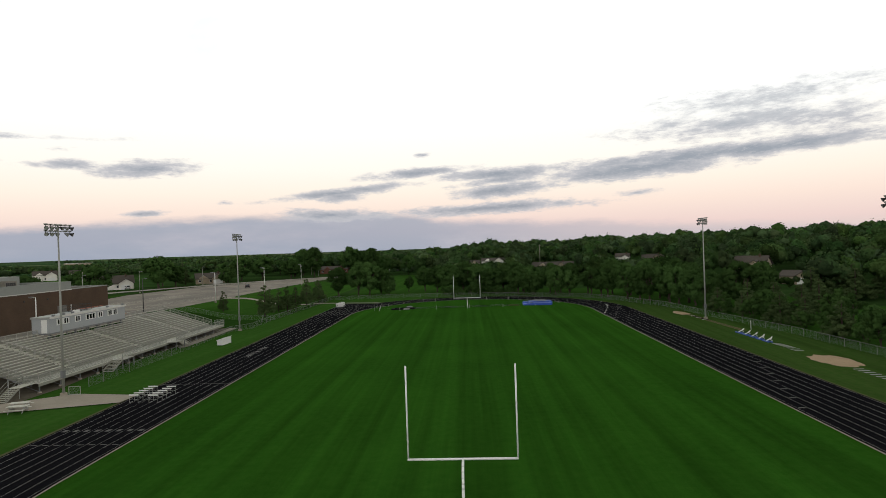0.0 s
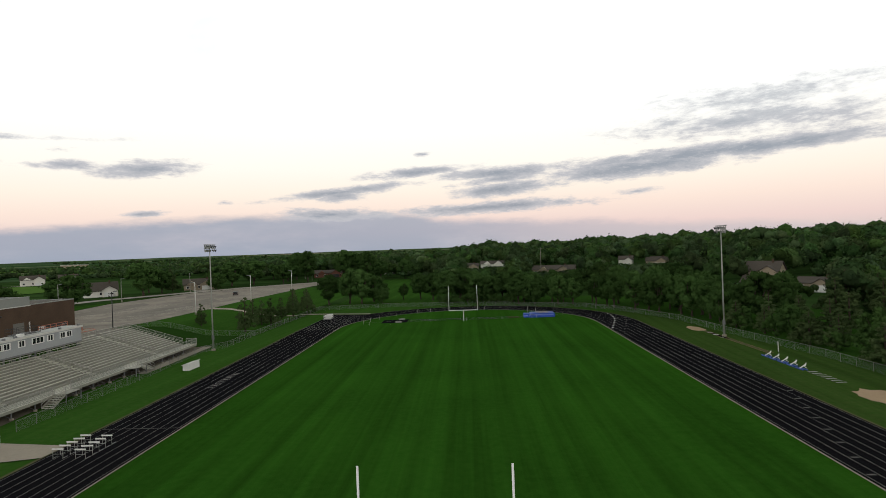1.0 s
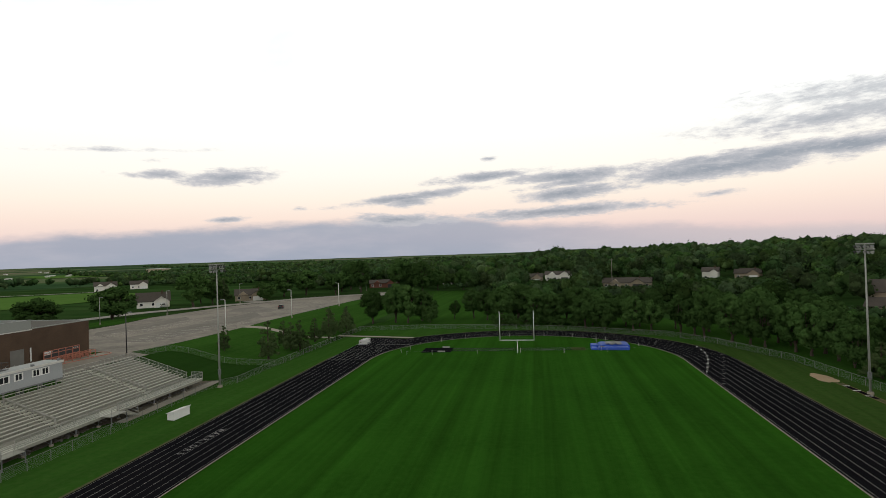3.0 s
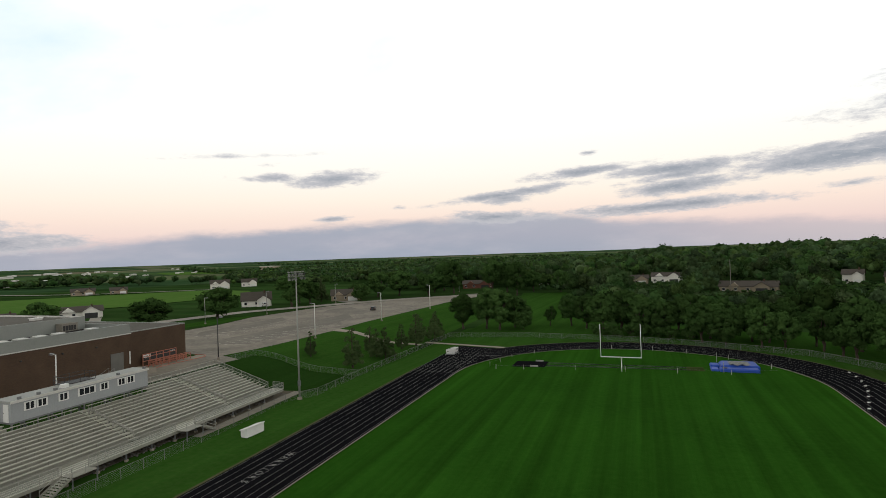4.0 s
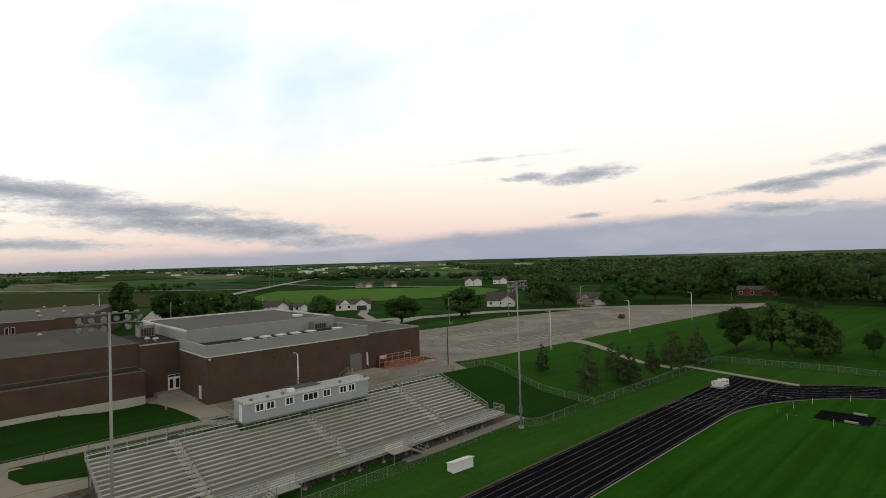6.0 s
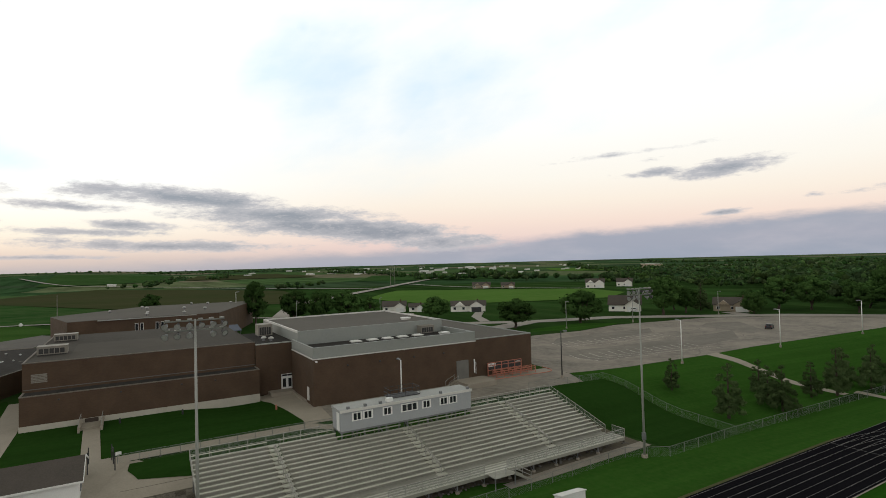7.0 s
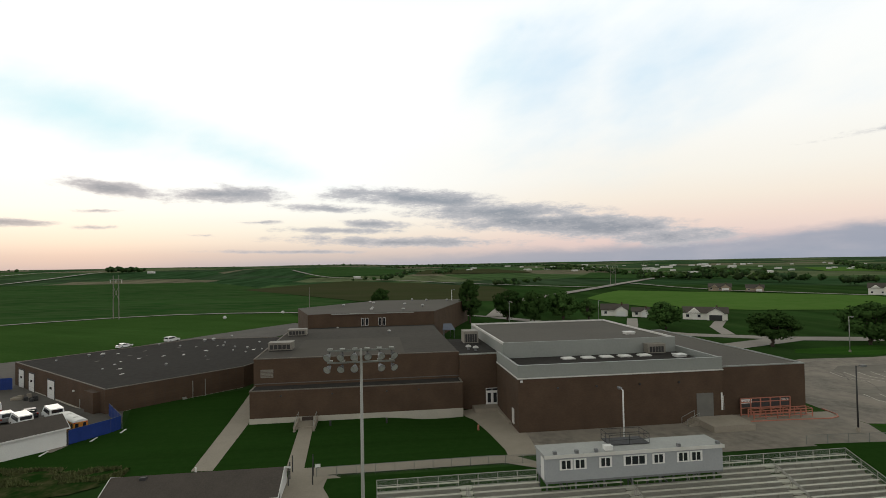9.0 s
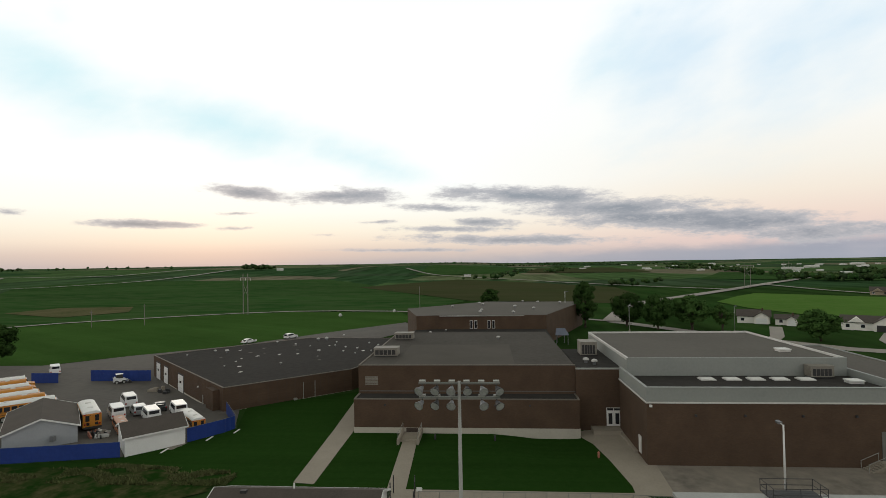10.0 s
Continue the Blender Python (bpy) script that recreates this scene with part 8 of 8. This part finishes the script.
for x, y in ((-16.6, 154.6), (-16.8, 149.3)):
    single("vault_board", Shape().box(x - 0.8, y - 0.15, 0.045, x + 0.8, y + 0.15, 0.3), GALV, "pale grey board lying at the end of the vault runway", "board")
BLUE_MAT = material("blue_mat_vinyl", ((0.022, 0.072, 0.40), (0.015, 0.052, 0.30), (0.035, 0.10, 0.45)), 0.5, scales=(0.6, 4))
vp = thing("vault_mat", (20, 155.5, 0.02), "heaped bright blue pole vault landing mats with grey tarpaulin", "vault mat")
for k, (x0, y0, x1, y1, z0, z1) in enumerate(((17.0, 151.2, 23.4, 153.2, 0.02, 0.95), (17.4, 153.3, 23.8, 157.0, 0.02, 1.0), (18.0, 157.1, 23.9, 159.6, 0.02, 0.9), (15.6, 151.6, 16.95, 154.2, 0.02, 0.6), (15.8, 154.4, 17.3, 156.6, 0.02, 0.7))):
    s = Shape()
    bev = 0.18
    z1 *= (0.62, 0.80, 0.55, 0.6, 0.9)[k]
    ring0 = [(x0, y0), (x1, y0), (x1, y1), (x0, y1)]
    ring1 = [(x0 + bev, y0 + bev), (x1 - bev, y0 + bev), (x1 - bev, y1 - bev), (x0 + bev, y1 - bev)]
    s.verts = [(x, y, z0) for x, y in ring0] + [(x, y, z1 - bev) for x, y in ring0] + [(x, y, z1) for x, y in ring1]
    s.faces = [(4 * j + i, 4 * j + (i + 1) % 4, 4 * j + 4 + (i + 1) % 4, 4 * j + 4 + i) for j in (0, 1) for i in range(4)] + [(8, 9, 10, 11)]
    part("mat", s, BLUE_MAT, vp)
tarp = Shape()
for j in range(7):
    for i in range(9):
        tarp.verts.append((18.9 + 0.42 * i, 153.2 + 0.55 * j, 1.0 + 0.18 * math.sin(i * 1.7 + j) * math.cos(j * 1.3)))
tarp.faces = [(9 * j + i, 9 * j + i + 1, 9 * j + i + 10, 9 * j + i + 9) for j in range(6) for i in range(8)]
part("tarpaulin", tarp, STEEL_GREY, vp, "crumpled grey tarpaulin")
part("hatch_pad", Shape().rod((17.9, 152.0, 0.56), (17.9, 152.0, 0.64), 0.5, sides=14), DARK, vp)
for y in (150.6, 160.3):
    part("standard", Shape().rod((17.5, y, 0.02), (17.5, y, 1.9), 0.05, sides=8), GALV, vp)
rope_a = [(-25.6, 148.0), (-23.7, 145.6), (-18.3, 146.4), (-8.5, 147.6), (0.6, 148.4), (9.7, 148.6), (18.5, 149.0), (26.0, 150.5)]
rope_b = [(-25.6, 148.0), (-24.6, 152.5), (-23.1, 157.1), (-19.2, 162.9), (-13.7, 167.4), (-10.0, 169.3), (-2.9, 171.0), (5.9, 170.8), (12.7, 168.6), (20.0, 163.5), (26.0, 155.5), (26.0, 150.5)]
rp = thing("rope_barrier", (0, 150, 0.02), "low stakes joined by a thin rope round the vault area", "rope barrier")
for line in (rope_a, rope_b):
    for (ax, ay), (b_x, b_y) in zip(line, line[1:]):
        part("stake", Shape().rod((ax, ay, 0.0), (ax, ay, 0.95), 0.028, sides=6), TRIM, rp)
        s = Shape()
        for k in range(4):
            f0, f1 = k / 4, (k + 1) / 4
            s.rod((ax + (b_x - ax) * f0, ay + (b_y - ay) * f0, 0.85 - 0.5 * f0 * (1 - f0)), (ax + (b_x - ax) * f1, ay + (b_y - ay) * f1, 0.85 - 0.5 * f1 * (1 - f1)), 0.006, sides=4, caps=False)
        part("rope", s, FENCE, rp)

RUST = material("rusty_edging", ((0.20, 0.11, 0.045), (0.13, 0.075, 0.035)), 0.9)
# blocking sled, agility ladders and markers on the east verge
for k in range(5):
    x, y = 48.4, 98.8 - 2.2 * k
    sl = thing("blocking_sled", (x, y, 0.01), "white padded blocking sled unit on blue skids", "blocking sled", "sled units on the verge")
    part("skid", Shape().box(x - 0.65, y - 0.9, 0.01, x - 0.5, y + 0.9, 0.14).box(x - 0.1, y - 0.9, 0.01, x + 0.05, y + 0.9, 0.14), BLUE_MAT, sl)
    part("arm", Shape().bar((x - 0.5, y, 0.15), (x + 0.45, y + 0.3, 0.55), 0.10, 0.10), WHITE, sl)
    part("pad", Shape().bar((x + 0.05, y - 0.35, 0.55), (x + 0.75, y + 0.65, 0.65), 0.13, 0.12), WHITE, sl)
    part("brace", Shape().bar((x + 0.5, y, 0.1), (x + 0.1, y + 0.15, 0.42), 0.07, 0.07), WHITE, sl)
mk = thing("marker_post", (51.7, 102.0, 0), "short white marker post on the grass", "post")
part("post", Shape().rod((51.7, 102, 0), (51.7, 102, 1.6), 0.05, sides=8), WHITE, mk)
part("cap", Shape().rod((51.7, 102, 1.6), (51.7, 102, 1.66), 0.07, sides=8), GALV, mk)
jr = thing("jump_runway", (49.8, 112, 0.02), "narrow dark rubber jump runway with rusty edges beside the sand", "runway", kind="structure")
part("strip", Shape().add([(49.5, 101.0, 0.03), (50.5, 101.0, 0.03), (49.9, 123.6, 0.03), (48.9, 123.6, 0.03)], [(0, 1, 2, 3)]), EDGE, jr)
for off in (-0.5, 0.42):
    part("edging", Shape().add([(50.0 + off, 101.0, 0.036), (50.1 + off, 101.0, 0.036), (49.5 + off, 123.6, 0.036), (49.4 + off, 123.6, 0.036)], [(0, 1, 2, 3)]), RUST, jr, "rusty orange edging")
part("take_off_mat", Shape().add([(49.25, 114.5, 0.04), (50.0, 114.5, 0.04), (49.8, 122.0, 0.04), (49.0, 122.0, 0.04)], [(0, 1, 2, 3)]), TRACK, jr, "black rubber take-off mat")
for yy in (116.0, 119.0, 121.6):
    part("board", Shape().box(49.0, yy, 0.03, 49.95, yy + 0.22, 0.05), WHITE, jr, "white take-off board")
for y0, n in ((88.2, 7), (70.6, 8)):
    lad = thing("agility_ladder", (48.5, y0, 0.02), "flat agility ladder with white slats laid on the grass", "agility ladder")
    for k in range(n):
        part("slat", Shape().box(47.9, y0 - 0.95 * k - 0.05, 0.02, 49.2, y0 - 0.95 * k + 0.07, 0.07), GALV, lad)
    for x in (47.9, 49.15):
        part("strap", Shape().box(x, y0 - 0.95 * (n - 1), 0.018, x + 0.05, y0, 0.03), DARK, lad)

# bench tables, gate frame beside the mast
for x, y, a in ((-49.6, 58.9, 12), (-50.6, 60.3, 12)):
    tb = thing("picnic_table", (0, 0, 0), "weathered pale picnic table on the concrete path", "picnic table", "picnic tables beside the track")
    for k in range(4):
        part("top_board", Shape().box(-1.0, -0.38 + 0.19 * k, 0.72, 1.0, -0.21 + 0.19 * k, 0.76), ALU, tb)
    for s in (-0.72, 0.72):
        part("seat", Shape().box(-1.0, s - 0.13, 0.42, 1.0, s + 0.13, 0.46), ALU, tb)
    for x0 in (-0.7, 0.7):
        for s in (-1, 1):
            part("leg", Shape().bar((x0, s * 0.6, 0.0), (x0, s * 0.15, 0.72), 0.06, 0.06), GALV, tb)
        part("seat_bearer", Shape().box(x0 - 0.03, -0.8, 0.36, x0 + 0.03, 0.8, 0.42), GALV, tb)
    tb.matrix_basis = pose(x, y, level(x, y) + 0.05, 0, 0, a)
gf = thing("gate_frame", (-48.0, 65.4, 0), "small galvanised pipe gate frame beside the light mast", "gate")
for x in (-48.75, -47.3):
    part("post", Shape().rod((x, 65.4, 0), (x, 65.4, 1.25), 0.035, sides=8), GALV, gf)
for z in (0.25, 1.25):
    part("bar", Shape().rod((-48.75, 65.4, z), (-47.3, 65.4, z), 0.03, sides=6), GALV, gf)
part("wire_mesh", link_mesh((-48.75, 65.4, 0.25), (-47.3, 65.4, 0.25), 1.0, 0.2), MESHWIRE, gf)
st = thing("end_stair", (-55.2, 64.6, 0.0), "small aluminium stair with pipe rails at the bleacher end", "stair")
part("landing", Shape().box(BX + 0.05, 64.7, BZ - 0.06, BX + 1.45, BY0 - 0.02, BZ), ALU, st)
for k in range(7):
    z = BZ - (k + 1) * (BZ / 8)
    part("tread", Shape().box(BX + 0.1, 64.7 - 0.28 * (k + 1), z - 0.04, BX + 1.4, 64.7 - 0.28 * k, z), ALU, st)
for x in (BX + 0.08, BX + 1.42):
    for h in (0.5, 1.0):
        part("hand_rail", Shape().rod((x, BY0, BZ + h), (x, 64.7, BZ + h), 0.026, sides=6), GALV, st)
        part("hand_rail", Shape().rod((x, 64.7, BZ + h), (x, 62.7, h), 0.026, sides=6), GALV, st)
    for y, z in ((64.7, BZ), (62.75, 0.0)):
        part("post", Shape().rod((x, y, z - (BZ if z else 0)), (x, y, z + 1.0), 0.03, sides=6), GALV, st)
    part("stringer", Shape().bar((x, 64.7, BZ - 0.05), (x, 62.75, 0.12), 0.05, 0.22), ALU_DARK, st)

# ---------------- scoreboard stored by the gymnasium ----------------
sb = thing("scoreboard", (-89.4, 126, 2.75), "old salmon-framed scoreboard standing beside the gymnasium wall", "scoreboard")
z0, z1, xs = 2.70, 5.35, -89.6
ys = [121.3 + 1.63 * k for k in range(6)]
for y in ys:
    part("frame_post", Shape().box(xs - 0.07, y - 0.07, z0, xs + 0.07, y + 0.07, z1), RED, sb)
for z in (z0 + 0.3, z0 + 1.25, z0 + 2.1, z1):
    part("frame_bar", Shape().box(xs - 0.06, ys[0], z - 0.06, xs + 0.06, ys[-1], z + 0.06), RED, sb)
for k in range(5):
    for a, c in ((z0 + 1.33, z0 + 2.02), (z0 + 2.18, z1 - 0.08)):
        part("display_panel", Shape().box(xs - 0.05, ys[k] + 0.1, a, xs - 0.01, ys[k + 1] - 0.1, c), DARK, sb)
for y, word in ((122.2, "WARRIORS"), (128.5, "VISITOR")):
    plate = part("name_plate", Shape().box(xs + 0.0, y - 0.95, z1 - 0.72, xs + 0.03, y + 0.95, z1 - 0.12), DARK if word == "VISITOR" else WHITE, sb)
    m = Matrix.Translation((xs + 0.035, y, z1 - 0.42)) @ Matrix.Rotation(radians(90), 4, "Z") @ Matrix.Rotation(radians(90), 4, "X")
    part("lettering", letters(word, 0.40, m), WHITE if word == "VISITOR" else DARK, plate)
rk = thing("steel_rack", (-88.0, 126.5, 2.75), "low salmon-painted steel rack before the stored scoreboard", "rack")
for x in (-87.6, -88.8):
    for k in range(6):
        part("post", Shape().box(x - 0.06, 121.9 + 1.9 * k - 0.06, 2.78, x + 0.06, 121.9 + 1.9 * k + 0.06, 4.0), RED, rk)
    for z in (3.15, 3.6, 4.0):
        part("bar", Shape().box(x - 0.05, 121.9, z - 0.05, x + 0.05, 131.4, z + 0.05), RED, rk)
for k in range(6):
    part("tie", Shape().box(-88.8, 121.9 + 1.9 * k - 0.04, 3.95, -87.6, 121.9 + 1.9 * k + 0.04, 4.03), RED, rk)
kb = thing("painted_curb", (-87.2, 128, 2.7), "worn red painted concrete curb round the gymnasium corner", "curb", kind="structure")
line = [(-86.9, 120.6), (-87.0, 134.0), (-87.6, 135.6), (-88.8, 136.6), (-92.0, 137.0)]
for (ax, ay), (b_x, b_y) in zip(line, line[1:]):
    part("curb_stone", Shape().bar((ax, ay, level(ax, ay) + 0.08), (b_x, b_y, level(b_x, b_y) + 0.08), 0.18, 0.22), RED, kb)
draped("corner_walk", [(-87.0, 120.6), (-87.1, 134.0), (-87.7, 135.6), (-90.3, 136.4), (-90.3, 120.6)], CONCRETE, 0.14, "raised concrete walk round the gymnasium corner")
for x, y, mat, label in ((-90.8, 81.4, RED, "small red fire hydrant on the lawn"), (-96.4, 68.5, DARK, "dark post lamp beside the auditorium wall"), (-96.5, 60.2, DARK, "dark squat drain vent beside the wall")):
    hy = thing("hydrant" if mat is RED else "yard_post", (x, y, level(x, y)), label, "hydrant" if mat is RED else "post")
    z = level(x, y)
    part("barrel", Shape().rod((x, y, z), (x, y, z + 0.65), 0.14, sides=10), mat, hy)
    part("bonnet", Shape().rod((x, y, z + 0.65), (x, y, z + 0.85), 0.17, 0.05, 10), mat, hy)
    part("outlet", Shape().rod((x - 0.22, y, z + 0.45), (x + 0.22, y, z + 0.45), 0.06, sides=8), mat, hy)
# gate posts beside the concession stand
gt = thing("walk_gate", (-77, 58.6, 2.7), "open chain-link gate with tall dark posts beside the concession stand", "gate")
for x, y in ((-79.0, 59.6), (-77.4, 59.8), (-75.0, 60.0), (-75.2, 57.4), (-77.0, 57.3), (-79.0, 57.3)):
    part("post", Shape().rod((x, y, level(x, y)), (x, y, level(x, y) + 2.0), 0.06, sides=8), DARK, gt)
for a, c in (((-79.0, 59.6), (-77.4, 59.8)), ((-75.2, 57.4), (-77.0, 57.3))):
    za = level(*a)
    part("leaf", link_mesh((a[0], a[1], za + 0.15), (c[0], c[1], za + 0.15), 1.6, 0.2), MESHWIRE, gt)
    part("leaf_bar", Shape().rod((a[0], a[1], za + 1.8), (c[0], c[1], za + 1.8), 0.03, sides=6), DARK, gt)
part("sign", Shape().box(-77.45, 60.0, level(-77, 60) + 1.0, -77.38, 60.6, level(-77, 60) + 1.4), WHITE, gt)
for x, y, r in ((-268, 0, 0.9), (-289, 22, 0.8)):
    single("marker_ball", Shape().rod((x, y, level(x, y)), (x, y, level(x, y) + r), 0.5 * r, r, 12).rod((x, y, level(x, y) + r), (x, y, level(x, y) + 1.7 * r), r, 0.4 * r, 12), WHITE, "white rounded cover beside the trail", "cover", smooth=True)

# broken stone under the front of the bleachers
st_rng = np.random.default_rng(17)
rubble = [], []
count = 0
for k in range(300):
    x, y, size = float(st_rng.uniform(-57.4, -54.2)), float(st_rng.uniform(84.0, 120.0)), float(st_rng.uniform(0.08, 0.30))
    v = ICO1[0] * (1 + 0.25 * st_rng.normal(size=(len(ICO1[0]), 1)).clip(-1, 1)) * size * np.array([1, 0.8, 0.55]) + np.array([x, y, level(x, y) + 0.03 + size * 0.2])
    rubble[0].append(v)
    rubble[1].append(ICO1[1] + count)
    count += len(v)
tagged(new("rubble", array_mesh("rubble", np.concatenate(rubble[0]), np.concatenate(rubble[1]), ROOF_GRAVEL)), "grey broken stones scattered beneath the bleachers", "rubble", kind="stuff")

# weedy rough before the blue fence: dry stalks and broad leaves in uneven drifts
WEED = material("weedy_growth", ((0.070, 0.086, 0.032), (0.14, 0.128, 0.066), (0.060, 0.092, 0.028)), 0.9, scales=(0.5, 3.0), random_share=0.35, spec=0.0, island=True)
wr = np.random.default_rng(17)
blades, count = ([], []), 0
while count < 9000:
    y = float(wr.uniform(-14, 38))
    x = float(wr.uniform(-87.5, -79.9))
    edge = -82.0 - 0.22 * (y + 8) if y < 22 else -88.5 + 0.12 * (y - 22)
    if x < edge + 2.6 or noise.noise((x * 0.45, y * 0.30, 2.0)) < -0.05 + 0.25 * float(wr.random()):
        continue
    z, a, tall = level(x, y) + 0.05, float(wr.uniform(0, 6.28)), float(wr.uniform(0.12, 0.38))
    w, lean = 0.11, float(wr.uniform(0.05, 0.3))
    blades[0].append([(x - w * math.cos(a), y - w * math.sin(a), z), (x + w * math.cos(a), y + w * math.sin(a), z), (x + lean * math.sin(a), y - lean * math.cos(a), z + tall)])
    blades[1].append([3 * count, 3 * count + 1, 3 * count + 2])
    count += 1
tagged(new("weeds", array_mesh("weeds", np.array(blades[0]).reshape(-1, 3), np.array(blades[1]), WEED)), "patchy dry weeds and tall grass before the blue fence", "weeds", kind="stuff")
draped("gravel_spill", ragged_disc(-93.4, 24.6, 2.2, 1.0, 12), GRAVEL, 0.09, "low spill of pale gravel at the foot of the shed", every=8)
# blue-grey canopy roof and flue beside the classroom wing
cp = thing("canopy", (-184.5, 90.0, 2.7), "small blue-grey sheet canopy beside the classroom wing", "canopy")
part("roof_sheet", Shape().add([(-181.9, 88.0, 5.4), (-181.9, 92.0, 5.4), (-185.9, 91.4, 6.9), (-185.9, 88.8, 6.9), (-181.9, 88.0, 5.52), (-181.9, 92.0, 5.52), (-185.9, 91.4, 7.02), (-185.9, 88.8, 7.02)], [(0, 1, 2, 3), (4, 5, 6, 7), (0, 1, 5, 4), (1, 2, 6, 5), (2, 3, 7, 6), (3, 0, 4, 7)]), BLUE_SHEET, cp)
for x, y, z in ((-182.2, 88.3, 5.5), (-182.2, 91.7, 5.5), (-185.6, 91.1, 6.75), (-185.6, 89.1, 6.75)):
    part("post", Shape().rod((x, y, 2.0), (x, y, z), 0.08), STEEL_GREY, cp)
